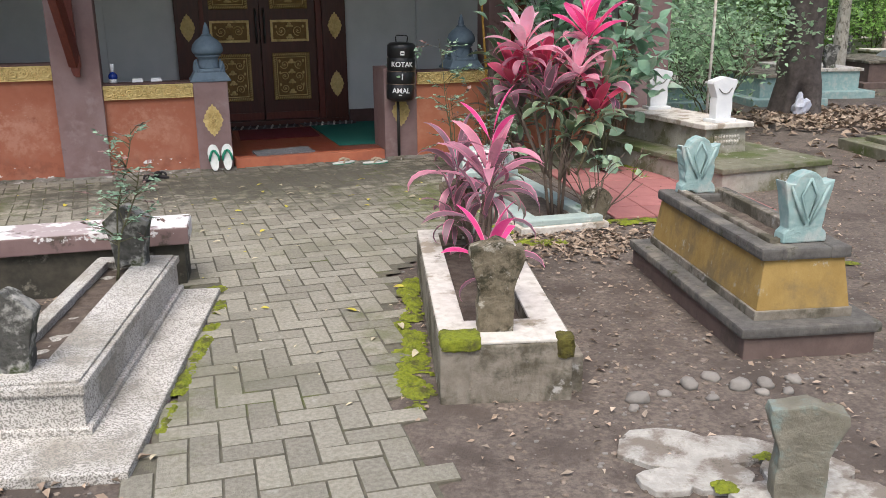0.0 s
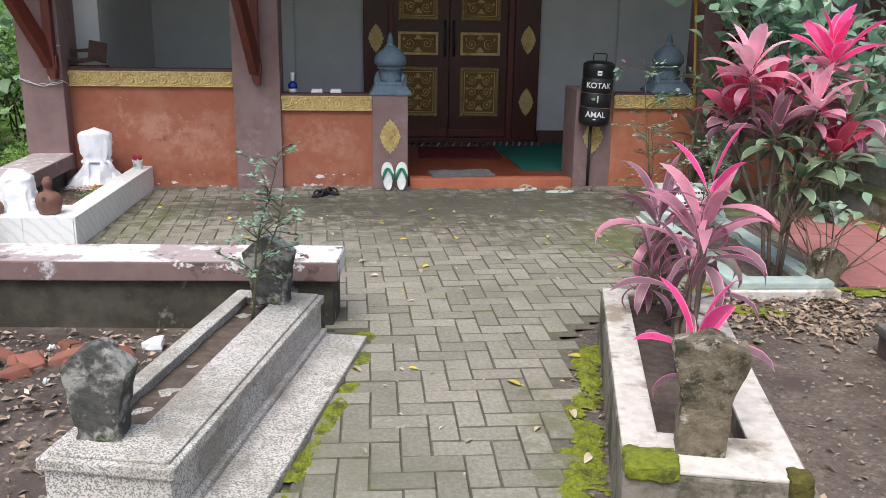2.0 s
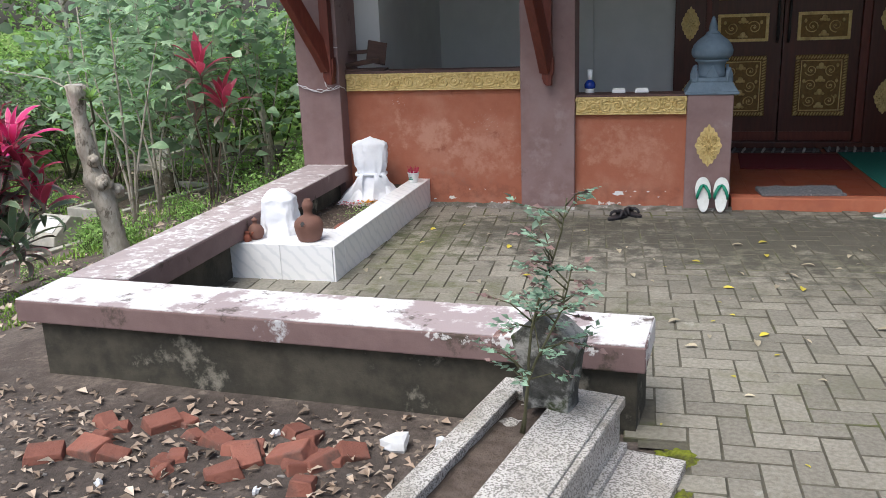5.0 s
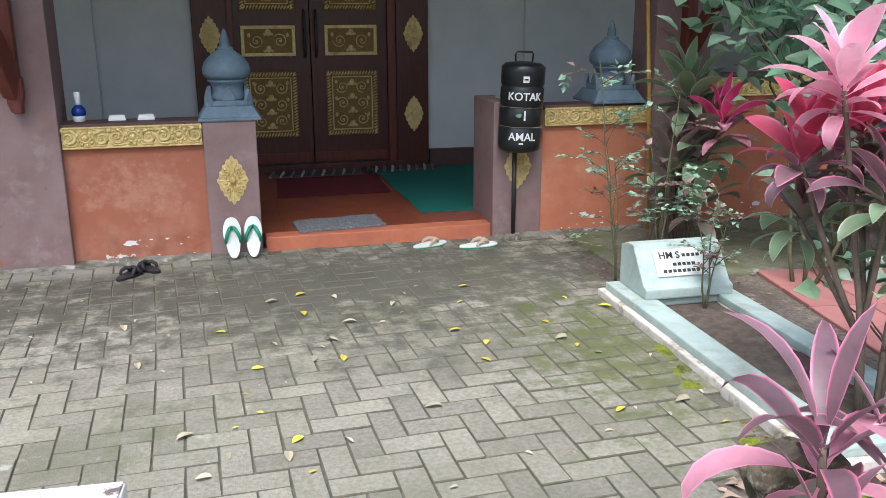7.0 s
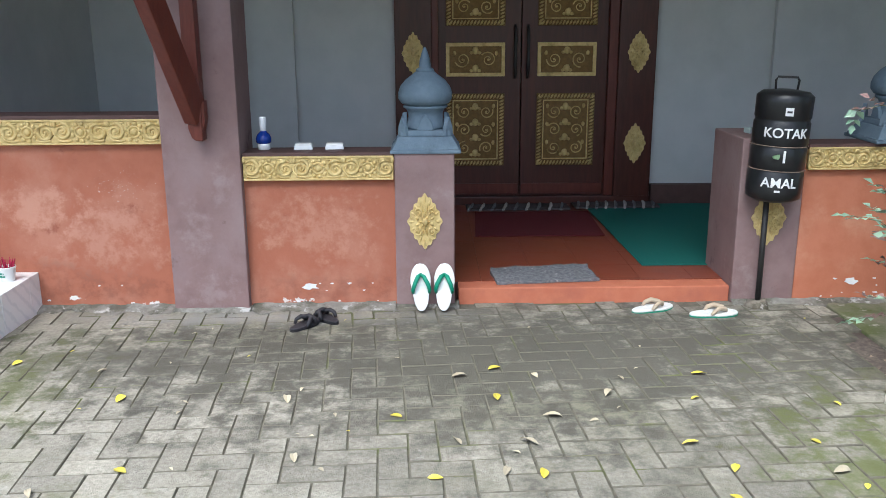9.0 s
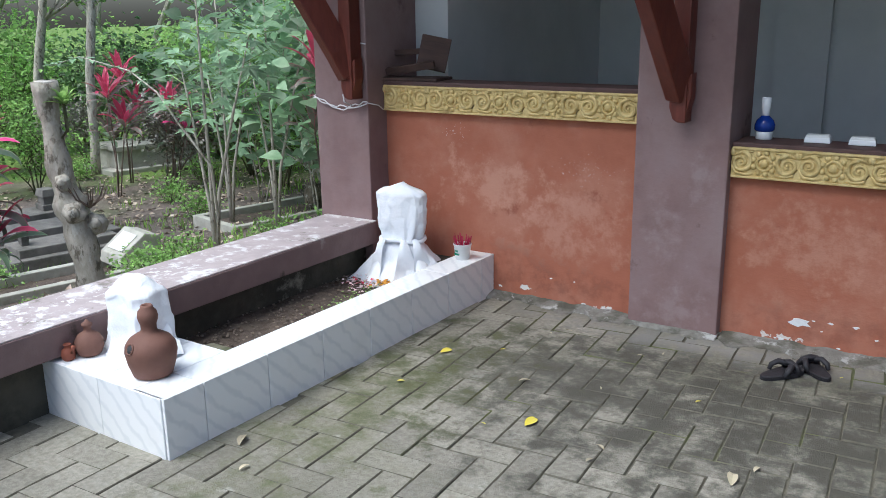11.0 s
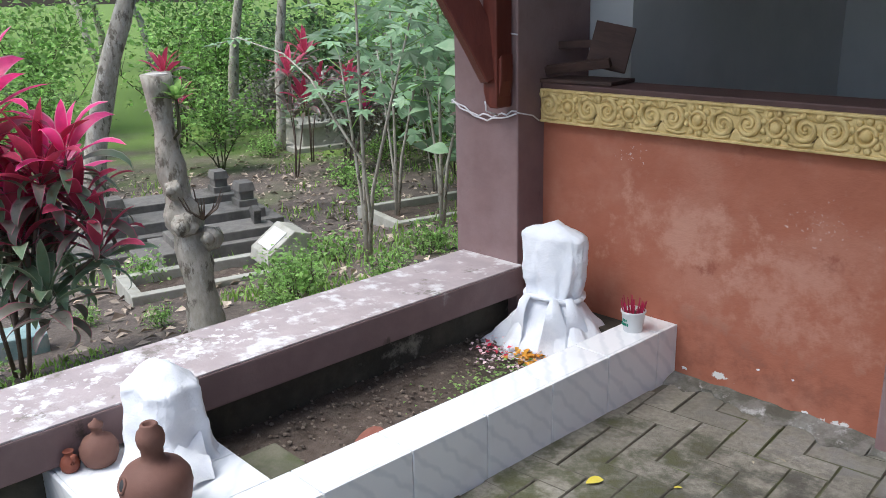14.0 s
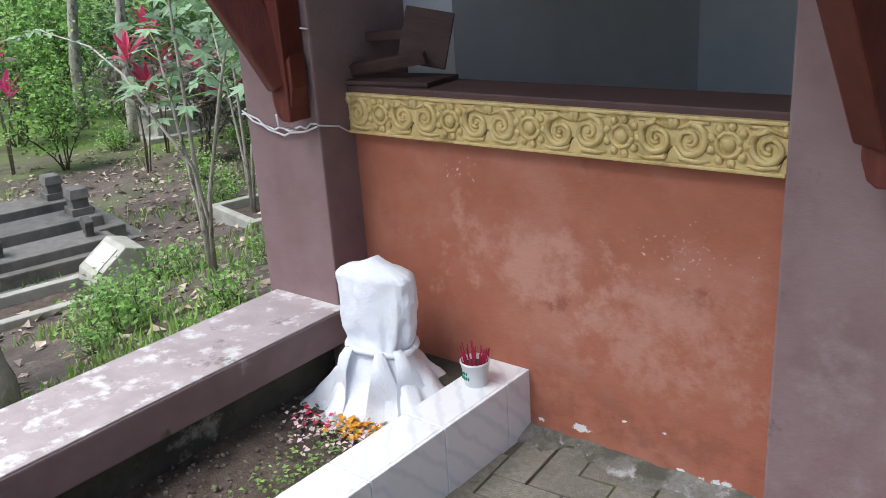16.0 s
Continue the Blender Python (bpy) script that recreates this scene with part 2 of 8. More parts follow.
def marble(name):
    m = bpy.data.materials.new(name)
    m.use_nodes = True
    N, L = m.node_tree.nodes, m.node_tree.links
    bsdf = N["Principled BSDF"]
    tc = N.new("ShaderNodeTexCoord")
    oi = N.new("ShaderNodeObjectInfo")
    ad = N.new("ShaderNodeVectorMath")
    L.new(tc.outputs["Object"], ad.inputs[0])
    cx = N.new("ShaderNodeCombineXYZ")
    ml = N.new("ShaderNodeMath")
    ml.operation = "MULTIPLY"
    ml.inputs[1].default_value = 9.0
    L.new(oi.outputs["Random"], ml.inputs[0])
    for i in range(3):
        L.new(ml.outputs[0], cx.inputs[i])
    L.new(cx.outputs[0], ad.inputs[1])
    w = N.new("ShaderNodeTexWave")
    w.wave_type, w.bands_direction = "BANDS", "DIAGONAL"
    w.inputs["Scale"].default_value, w.inputs["Distortion"].default_value, w.inputs["Detail"].default_value, w.inputs["Detail Scale"].default_value = 7.0, 2.6, 5.0, 2.4
    L.new(ad.outputs[0], w.inputs["Vector"])
    r = N.new("ShaderNodeValToRGB")
    r.color_ramp.elements[0].color, r.color_ramp.elements[0].position = (0.765, 0.785, 0.80, 1), 0.0
    r.color_ramp.elements[1].color, r.color_ramp.elements[1].position = (0.87, 0.88, 0.885, 1), 0.30
    L.new(w.outputs["Fac"], r.inputs[0])
    n = N.new("ShaderNodeTexNoise")
    n.inputs["Scale"].default_value, n.inputs["Detail"].default_value = 6.0, 8.0
    L.new(ad.outputs[0], n.inputs["Vector"])
    x = N.new("ShaderNodeMix")
    x.data_type = "RGBA"
    mr = N.new("ShaderNodeMapRange")
    mr.inputs["From Min"].default_value, mr.inputs["From Max"].default_value, mr.inputs["To Max"].default_value = 0.55, 0.8, 0.25
    L.new(n.outputs["Fac"], mr.inputs["Value"])
    L.new(mr.outputs[0], x.inputs[0])
    L.new(r.outputs[0], x.inputs[6])
    x.inputs[7].default_value = (0.55, 0.56, 0.55, 1)
    L.new(x.outputs[2], bsdf.inputs["Base Color"])
    bsdf.inputs["Roughness"].default_value = 0.28
    return m


def terrazzo(name, pale, dark, stain):
    """Washed stone chips, pale and dark, with weathering."""
    m = mat(name, pale, pale, 30, stain, 3.0, 0.46, 0.10, 0.85, 0.5, 180, c4=tuple(v * 0.6 for v in stain), cover4=0.66, big4=4)
    N, L = m.node_tree.nodes, m.node_tree.links
    bsdf = N["Principled BSDF"]
    old = bsdf.inputs["Base Color"].links[0].from_socket
    tc = N.new("ShaderNodeTexCoord")
    v = N.new("ShaderNodeTexVoronoi")
    v.inputs["Scale"].default_value = 230.0
    L.new(tc.outputs["Object"], v.inputs["Vector"])
    hs = N.new("ShaderNodeSeparateColor")
    L.new(v.outputs["Color"], hs.inputs[0])
    mr = N.new("ShaderNodeMapRange")
    mr.inputs["From Min"].default_value, mr.inputs["From Max"].default_value = 0.58, 0.62
    L.new(hs.outputs[0], mr.inputs["Value"])
    x = N.new("ShaderNodeMix")
    x.data_type = "RGBA"
    L.new(mr.outputs[0], x.inputs[0])
    L.new(old, x.inputs[6])
    x.inputs[7].default_value = (*dark, 1)
    L.new(x.outputs[2], bsdf.inputs["Base Color"])
    return m


M = {}
M["orange"] = mat("orange_plaster", (0.345, 0.118, 0.068), (0.385, 0.138, 0.082), 9, (0.44, 0.20, 0.135), 2.6, 0.40, 0.14, 0.85, 0.22, 45, c4=(0.30, 0.105, 0.065), cover4=0.64, big4=5)
for cx, cz, rx, rz, colour, amount, w, scale, thin in ((-0.92, 0.66, 0.15, 0.09, (0.66, 0.54, 0.48), 0.8, 6.0, 75.0, 1.7), (-1.62, 0.80, 0.10, 0.05, (0.66, 0.56, 0.52), 0.8, 6.0, 75.0, 1.7), (-1.40, 0.55, 0.34, 0.16, (0.52, 0.27, 0.19), 0.75, 3.0, 9.0, 0.4), (-1.0, 0.40, 0.36, 0.22, (0.51, 0.26, 0.185), 0.7, 3.0, 9.0, 0.3), (-1.30, 0.16, 0.5, 0.12, (0.25, 0.095, 0.06), 0.55, 3.0, 9.0, 0.5), (-0.9, 0.12, 0.3, 0.09, (0.24, 0.09, 0.055), 0.5, 3.0, 9.0, 0.4), (0.12, 0.42, 0.34, 0.2, (0.51, 0.26, 0.18), 0.65, 3.0, 9.0, 0.3), (0.2, 0.09, 0.4, 0.08, (0.25, 0.095, 0.06), 0.55, 3.0, 9.0, 0.4), (-1.2, 0.06, 0.06, 0.02, (0.72, 0.70, 0.66), 1.0, 2.0, 30.0, 0.3), (-0.78, 0.03, 0.08, 0.018, (0.70, 0.68, 0.64), 1.0, 3.0, 30.0, 0.6), (0.0, 0.035, 0.12, 0.018, (0.70, 0.66, 0.62), 0.9, 3.0, 30.0, 0.6)):
    patch(M["orange"], (cx, 8.8, cz), (rx, 0.6, rz), colour, amount, w, scale, thin, 0.12 if scale > 20 else 0.6)
M["orange_r"] = mat("orange_plaster_pale", (0.44, 0.15, 0.08), (0.50, 0.19, 0.11), 7, (0.55, 0.27, 0.17), 2.0, 0.4, 0.1, 0.85, 0.18, 45)
M["mauve"] = mat("mauve_paint", (0.21, 0.132, 0.125), (0.245, 0.158, 0.15), 9, (0.275, 0.195, 0.19), 2.2, 0.45, 0.14, 0.8, 0.18, 50, c4=(0.15, 0.09, 0.085), cover4=0.66, big4=5)
for cx, cy, cz, rx, rz in ((-0.45, 8.7, 0.10, 0.16, 0.13), (-0.52, 8.7, 0.42, 0.10, 0.16), (-0.36, 8.7, 0.70, 0.07, 0.12), (0.66, 8.75, 0.16, 0.12, 0.10), (0.78, 8.75, 0.62, 0.07, 0.05), (2.45, 8.8, 0.15, 0.1, 0.12)):
    patch(M["mauve"], (cx, cy, cz), (rx, 0.25, rz), (0.38, 0.31, 0.30), 0.4, 2.6, 14.0, 0.5, 0.8)
M["mauve_dark"] = mat("brown_ledge_paint", (0.075, 0.04, 0.035), (0.10, 0.055, 0.05), 12, rough=0.6, bump=0.1)
M["bench_top"] = mat("peeling_white_on_mauve", (0.66, 0.635, 0.63), (0.80, 0.785, 0.78), 14, (0.40, 0.33, 0.33), 4.0, 0.47, 0.035, 0.8, 0.3, 70, c4=(0.13, 0.105, 0.095), cover4=0.62, big4=7)
M["bench_side_top"] = mat("worn_mauve_bench_top", (0.40, 0.335, 0.33), (0.48, 0.41, 0.405), 10, (0.70, 0.68, 0.67), 9.0, 0.43, 0.06, 0.75, 0.25, 70, c4=(0.24, 0.21, 0.18), cover4=0.62, big4=8)
for cx, cy, rx, ry in ((-2.17, 6.6, 0.2, 0.7), (-2.2, 7.3, 0.14, 0.5), (-2.1, 5.9, 0.2, 0.4)):
    patch(M["bench_side_top"], (cx, cy, 0.34), (rx, ry, 0.3), (0.78, 0.77, 0.76), 0.8, 3.0, 26.0, 0.75, 0.22)
M["bench_edge"] = mat("mauve_bench_edge", (0.18, 0.118, 0.113), (0.215, 0.145, 0.138), 9, (0.38, 0.34, 0.335), 3.5, 0.30, 0.05, 0.75, 0.25, 60, c4=(0.085, 0.065, 0.05), cover4=0.63, big4=4)
patch(M["bench_edge"], (0.345, 5.33, 0.29), (0.035, 0.25, 0.12), (0.78, 0.76, 0.75), 0.95, 1.5, 18.0, 0.0, 0.2)
patch(M["bench_edge"], (-1.1, 5.22, 0.3), (0.12, 0.06, 0.07), (0.62, 0.64, 0.66), 0.8, 2.0, 14.0, 0.2, 0.25)
patch(M["bench_edge"], (-0.1, 5.19, 0.32), (0.5, 0.03, 0.03), (0.72, 0.71, 0.70), 0.9, 2.5, 20.0, 0.4, 0.2)
# Mould tones run extra dark to carry the shadow under the bench top.
M["damp"] = mat("damp_mouldy_shaded_render", (0.045, 0.041, 0.031), (0.085, 0.077, 0.058), 9, (0.028, 0.028, 0.022), 3.0, 0.45, 0.08, 0.95, 0.5, 40, c4=(0.25, 0.23, 0.185), cover4=0.60, big4=3)
M["grey_wall"] = mat("grey_white_plaster", (0.56, 0.58, 0.58), (0.61, 0.62, 0.615), 4, (0.50, 0.515, 0.51), 1.1, 0.4, 0.2, 0.85, 0.08, 40)
M["ceiling"] = mat("ceiling_boards", (0.46, 0.44, 0.41), (0.52, 0.50, 0.47), 5, rough=0.8, bump=0.1)
M["roof"] = mat("roof_tiles", (0.20, 0.09, 0.06), (0.26, 0.12, 0.08), 12, rough=0.9, bump=0.4)
M["gold"] = mat("gold_paint", (0.57, 0.42, 0.165), (0.71, 0.56, 0.26), 30, (0.37, 0.26, 0.10), 9, 0.38, 0.1, 0.5, 0.35, 140, metal=0.22)
M["gold_field"] = mat("dark_gold_field", (0.16, 0.09, 0.025), (0.24, 0.14, 0.04), 35, rough=0.55, bump=0.4, grain=120, metal=0.2)
M["wood_dark"] = mat("dark_red_wood", (0.055, 0.016, 0.012), (0.075, 0.024, 0.017), 6, (0.095, 0.026, 0.017), 2, 0.4, 0.2, 0.38, 0.1, 30, stretch=(8, 8, 1))
M["wood_red"] = mat("red_varnished_wood", (0.10, 0.022, 0.015), (0.14, 0.034, 0.022), 6, rough=0.42, bump=0.12, grain=40, stretch=(6, 6, 1))
M["wood_brown"] = mat("worn_brown_wood", (0.055, 0.03, 0.024), (0.085, 0.048, 0.038), 7, (0.04, 0.024, 0.02), 5, 0.4, 0.1, 0.7, 0.25, 50, stretch=(1, 5, 5))
M["red_tile"] = mat("red_floor_tile", (0.20, 0.048, 0.026), (0.24, 0.062, 0.034), 8, (0.165, 0.04, 0.022), 2, 0.4, 0.15, 0.34, 0.05, 40, each=0.05)
M["red_step"] = mat("red_painted_step", (0.46, 0.14, 0.075), (0.52, 0.18, 0.10), 10, (0.40, 0.13, 0.08), 3, 0.4, 0.1, 0.7, 0.15, 50)
M["blue_stone"] = mat("blue_grey_paint_on_stone", (0.115, 0.165, 0.215), (0.15, 0.205, 0.255), 14, (0.09, 0.125, 0.165), 5, 0.4, 0.12, 0.8, 0.35, 70)
M["black_plastic"] = mat("black_plastic", (0.012, 0.013, 0.014), (0.02, 0.021, 0.022), 10, rough=0.32, bump=0.08, grain=30)
M["black_metal"] = mat("black_painted_pipe", (0.016, 0.015, 0.015), (0.03, 0.028, 0.026), 14, rough=0.5, bump=0.1)
M["white_paint"] = mat("white_brush_paint", (0.72, 0.72, 0.72), (0.8, 0.8, 0.8), 20, rough=0.7, bump=0.2)
M["rubber_white"] = mat("white_foam_rubber", (0.66, 0.68, 0.66), (0.74, 0.75, 0.73), 18, (0.55, 0.56, 0.52), 12, 0.35, 0.15, 0.75, 0.15, 120)
M["rubber_green"] = mat("green_rubber", (0.01, 0.20, 0.12), (0.015, 0.25, 0.15), 15, rough=0.5, bump=0.1)
M["rubber_tan"] = mat("tan_rubber", (0.42, 0.33, 0.23), (0.5, 0.41, 0.3), 14, rough=0.7, bump=0.15)
M["rubber_black"] = mat("black_rubber", (0.018, 0.017, 0.02), (0.03, 0.028, 0.033), 14, rough=0.65, bump=0.2)
M["carpet_green"] = mat("green_carpet", (0.008, 0.12, 0.10), (0.012, 0.16, 0.13), 60, (0.01, 0.14, 0.12), 3, 0.4, 0.2, 0.95, 0.5, 300)
M["mat_red"] = mat("dark_red_mat", (0.10, 0.01, 0.016), (0.14, 0.016, 0.024), 60, rough=0.95, bump=0.5, grain=300)
M["rug_grey"] = mat("grey_woven_rug", (0.12, 0.125, 0.14), (0.24, 0.24, 0.25), 55, (0.36, 0.36, 0.36), 22, 0.36, 0.05, 0.95, 0.8, 160)
M["rug_dark"] = mat("dark_woven_rug", (0.05, 0.045, 0.05), (0.10, 0.09, 0.09), 50, rough=0.95, bump=0.8, grain=160)
M["rag_white"] = mat("pale_rag_strip", (0.42, 0.41, 0.40), (0.55, 0.54, 0.53), 40, rough=0.95, bump=0.5, grain=120)
for key in ("paver", "paver_rest"):
    M[key] = mat("concrete_paver", (0.22, 0.205, 0.165), (0.325, 0.305, 0.255), 55, (0.165, 0.16, 0.11), 0.75, 0.42, 0.14, 0.9, 0.7, 140, each=0.18 if key == "paver" else 0.0, island=0.18 if key == "paver_rest" else 0.0, c4=(0.41, 0.395, 0.345), cover4=0.65, big4=5, world_space=True)
# Dark patches near the porch paint in eave shade along with real damp.
DAMP_SHADE, GREEN = (0.07, 0.066, 0.052), (0.105, 0.12, 0.035)
for cx, cy, rx, ry, colour, amount, thin in ((1.3, 8.0, 2.1, 0.75, DAMP_SHADE, 0.88, -0.1), (0.55, 7.2, 0.9, 0.6, DAMP_SHADE, 0.32, 0.15), (1.9, 7.0, 0.9, 0.7, DAMP_SHADE, 0.4, 0.2), (-0.5, 8.0, 1.0, 0.55, DAMP_SHADE, 0.7, 0.05), (-1.15, 7.5, 0.40, 1.1, GREEN, 0.55, 0.4), (-0.6, 6.7, 0.8, 0.4, GREEN, 0.45, 0.7), (2.3, 6.7, 0.5, 0.9, GREEN, 0.8, 0.2), (0.3, 6.4, 1.0, 0.5, GREEN, 0.4, 0.8), (0.85, 5.6, 0.6, 0.5, GREEN, 0.3, 0.8), (1.12, 3.9, 0.2, 1.0, GREEN, 0.55, 0.5), (0.20, 3.8, 0.13, 1.0, GREEN, 0.5, 0.5), (-0.2, 8.60, 1.4, 0.16, (0.33, 0.32, 0.30), 0.6, 0.4), (-1.2, 6.3, 0.7, 0.3, DAMP_SHADE, 0.4, 0.3)):
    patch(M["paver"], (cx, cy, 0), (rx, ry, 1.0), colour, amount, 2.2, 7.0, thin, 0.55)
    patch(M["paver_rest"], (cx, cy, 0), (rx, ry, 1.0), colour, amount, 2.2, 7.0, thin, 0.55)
M["joint"] = mat("mossy_joint_sand", (0.10, 0.092, 0.07), (0.15, 0.138, 0.105), 25, (0.115, 0.135, 0.035), 1.6, 0.38, 0.10, 1.0, 0.6, 120, world_space=True)
M["moss"] = mat("bright_moss", (0.15, 0.185, 0.014), (0.25, 0.28, 0.025), 60, (0.085, 0.085, 0.025), 12, 0.45, 0.1, 1.0, 0.9, 160)
M["moss_old"] = mat("brown_green_moss", (0.085, 0.075, 0.016), (0.14, 0.125, 0.025), 60, (0.06, 0.05, 0.02), 14, 0.4, 0.1, 1.0, 0.9, 160)
M["concrete_green"] = mat("mossy_concrete", (0.14, 0.135, 0.095), (0.21, 0.20, 0.145), 12, (0.085, 0.105, 0.035), 2.2, 0.46, 0.10, 0.95, 0.5, 60, c4=(0.33, 0.32, 0.28), cover4=0.62, big4=7)
M["concrete"] = mat("weathered_concrete", (0.19, 0.165, 0.13), (0.29, 0.26, 0.215), 14, (0.09, 0.08, 0.055), 4.5, 0.48, 0.08, 0.92, 0.6, 70, c4=(0.46, 0.44, 0.41), cover4=0.63, big4=8)
M["slab_worn"] = mat("worn_pale_slab", (0.36, 0.34, 0.31), (0.50, 0.48, 0.44), 25, (0.21, 0.18, 0.15), 6, 0.48, 0.07, 0.95, 0.6, 70, c4=(0.13, 0.11, 0.09), cover4=0.62, big4=9)
M["concrete_pale"] = mat("mossy_pale_concrete", (0.31, 0.29, 0.245), (0.42, 0.40, 0.35), 14, (0.15, 0.145, 0.085), 3.5, 0.46, 0.08, 0.92, 0.6, 70, c4=(0.52, 0.50, 0.47), cover4=0.62, big4=8)
M["cement_foot"] = mat("smeared_grey_cement", (0.20, 0.19, 0.165), (0.29, 0.28, 0.25), 25, (0.11, 0.105, 0.08), 6, 0.47, 0.1, 0.95, 0.8, 90, c4=(0.48, 0.47, 0.45), cover4=0.60, big4=9)
M["limewash"] = mat("flaking_limewash", (0.54, 0.50, 0.45), (0.68, 0.64, 0.59), 20, (0.33, 0.28, 0.22), 6, 0.44, 0.07, 0.9, 0.5, 60, c4=(0.17, 0.15, 0.105), cover4=0.64, big4=7)
M["stone_brown"] = mat("mossy_brown_headstone", (0.14, 0.115, 0.075), (0.23, 0.195, 0.14), 22, (0.05, 0.045, 0.026), 8, 0.46, 0.06, 0.95, 1.0, 60, c4=(0.42, 0.39, 0.33), cover4=0.60, big4=12)
M["stone_dark"] = mat("lichened_dark_headstone", (0.05, 0.05, 0.044), (0.105, 0.104, 0.094), 22, (0.34, 0.335, 0.31), 9, 0.47, 0.06, 0.95, 1.0, 60, c4=(0.04, 0.055, 0.016), cover4=0.58, big4=6)
M["terrazzo"] = terrazzo("washed_chip_terrazzo", (0.62, 0.595, 0.56), (0.24, 0.225, 0.20), (0.36, 0.33, 0.28))
M["yellow"] = mat("ochre_paint", (0.30, 0.195, 0.06), (0.37, 0.25, 0.085), 10, (0.21, 0.15, 0.07), 4, 0.46, 0.10, 0.85, 0.3, 50, c4=(0.42, 0.39, 0.31), cover4=0.64, big4=11)
M["slab_dark"] = mat("dark_cement_slab", (0.085, 0.08, 0.074), (0.14, 0.132, 0.122), 16, (0.20, 0.185, 0.155), 5, 0.42, 0.08, 0.9, 0.5, 60, c4=(0.06, 0.06, 0.035), cover4=0.60, big4=6)
M["tomb_grey"] = mat("weathered_tomb_cement", (0.16, 0.148, 0.135), (0.22, 0.205, 0.185), 10, (0.11, 0.105, 0.09), 3, 0.4, 0.1, 0.9, 0.4, 60)
M["cement_red"] = mat("red_brown_cement", (0.12, 0.085, 0.075), (0.16, 0.115, 0.10), 10, (0.09, 0.075, 0.06), 3, 0.4, 0.1, 0.9, 0.4, 60)
M["teal_stone"] = mat("teal_paint_worn", (0.25, 0.38, 0.37), (0.34, 0.46, 0.45), 14, (0.44, 0.47, 0.44), 7, 0.42, 0.1, 0.85, 0.5, 60, c4=(0.14, 0.19, 0.18), cover4=0.66, big4=12)
M["stone_teal"] = mat("green_brown_stained_stone", (0.16, 0.15, 0.115), (0.23, 0.215, 0.17), 12, (0.22, 0.31, 0.29), 5, 0.42, 0.10, 0.92, 0.6, 60, c4=(0.42, 0.47, 0.44), cover4=0.68, big4=8)
M["white_stone"] = mat("whitewashed_headstone", (0.68, 0.70, 0.72), (0.76, 0.77, 0.78), 10, (0.55, 0.56, 0.55), 5, 0.35, 0.12, 0.85, 0.2, 50)
M["mint_stone"] = mat("pale_mint_cement", (0.34, 0.42, 0.40), (0.42, 0.50, 0.47), 11, (0.26, 0.29, 0.26), 4, 0.40, 0.12, 0.85, 0.35, 60, c4=(0.55, 0.58, 0.55), cover4=0.66, big4=9)
M["red_slab"] = mat("red_cement_paving", (0.34, 0.135, 0.13), (0.40, 0.17, 0.16), 9, (0.27, 0.115, 0.105), 2.2, 0.42, 0.12, 0.85, 0.25, 60, each=0.08)
M["marble"] = marble("white_veined_ceramic")
M["terracotta"] = mat("terracotta", (0.15, 0.072, 0.052), (0.20, 0.10, 0.075), 9, (0.25, 0.15, 0.12), 7, 0.30, 0.1, 0.75, 0.15, 60)
M["terracotta_red"] = mat("red_terracotta", (0.21, 0.06, 0.035), (0.27, 0.085, 0.05), 9, rough=0.7, bump=0.15)
M["cloth"] = mat("white_cotton_cloth", (0.80, 0.82, 0.86), (0.87, 0.88, 0.90), 5, (0.74, 0.76, 0.80), 9, 0.4, 0.15, 0.95, 0.35, 120)
M["soil"] = mat("grave_soil", (0.075, 0.056, 0.044), (0.14, 0.108, 0.087), 22, (0.17, 0.138, 0.11), 5, 0.38, 0.1, 1.0, 1.0, 70)
M["ground"] = mat("packed_earth", (0.10, 0.08, 0.067), (0.19, 0.155, 0.13), 45, (0.085, 0.067, 0.056), 2.2, 0.46, 0.10, 1.0, 1.0, 55, c4=(0.26, 0.215, 0.18), cover4=0.64, big4=5)
M["brick"] = mat("broken_red_brick", (0.22, 0.085, 0.06), (0.30, 0.12, 0.085), 12, (0.13, 0.075, 0.06), 6, 0.45, 0.1, 0.95, 0.7, 60, each=0.25)
M["pebble"] = mat("river_stone", (0.22, 0.20, 0.18), (0.29, 0.27, 0.245), 14, (0.15, 0.135, 0.115), 6, 0.4, 0.12, 0.85, 0.4, 70, each=0.15)
M["clod"] = mat("earth_clod", (0.13, 0.10, 0.08), (0.22, 0.18, 0.145), 30, rough=1.0, bump=0.4, island=0.45)
M["bark"] = mat("grey_bark", (0.36, 0.33, 0.27), (0.52, 0.48, 0.41), 26, (0.16, 0.14, 0.11), 14, 0.43, 0.05, 0.95, 1.0, 40, stretch=(1, 1, 0.5), c4=(0.55, 0.53, 0.47), cover4=0.60, big4=11)
M["bark_dark"] = mat("dark_rough_bark", (0.055, 0.045, 0.042), (0.095, 0.08, 0.074), 16, (0.13, 0.115, 0.105), 4, 0.35, 0.1, 0.95, 1.0, 26)
M["stem"] = mat("cordyline_stem", (0.13, 0.095, 0.075), (0.19, 0.145, 0.115), 22, rough=0.9, bump=0.5, grain=50)
M["stem_green"] = mat("green_brown_stem", (0.085, 0.085, 0.045), (0.13, 0.125, 0.07), 16, rough=0.85, bump=0.3)


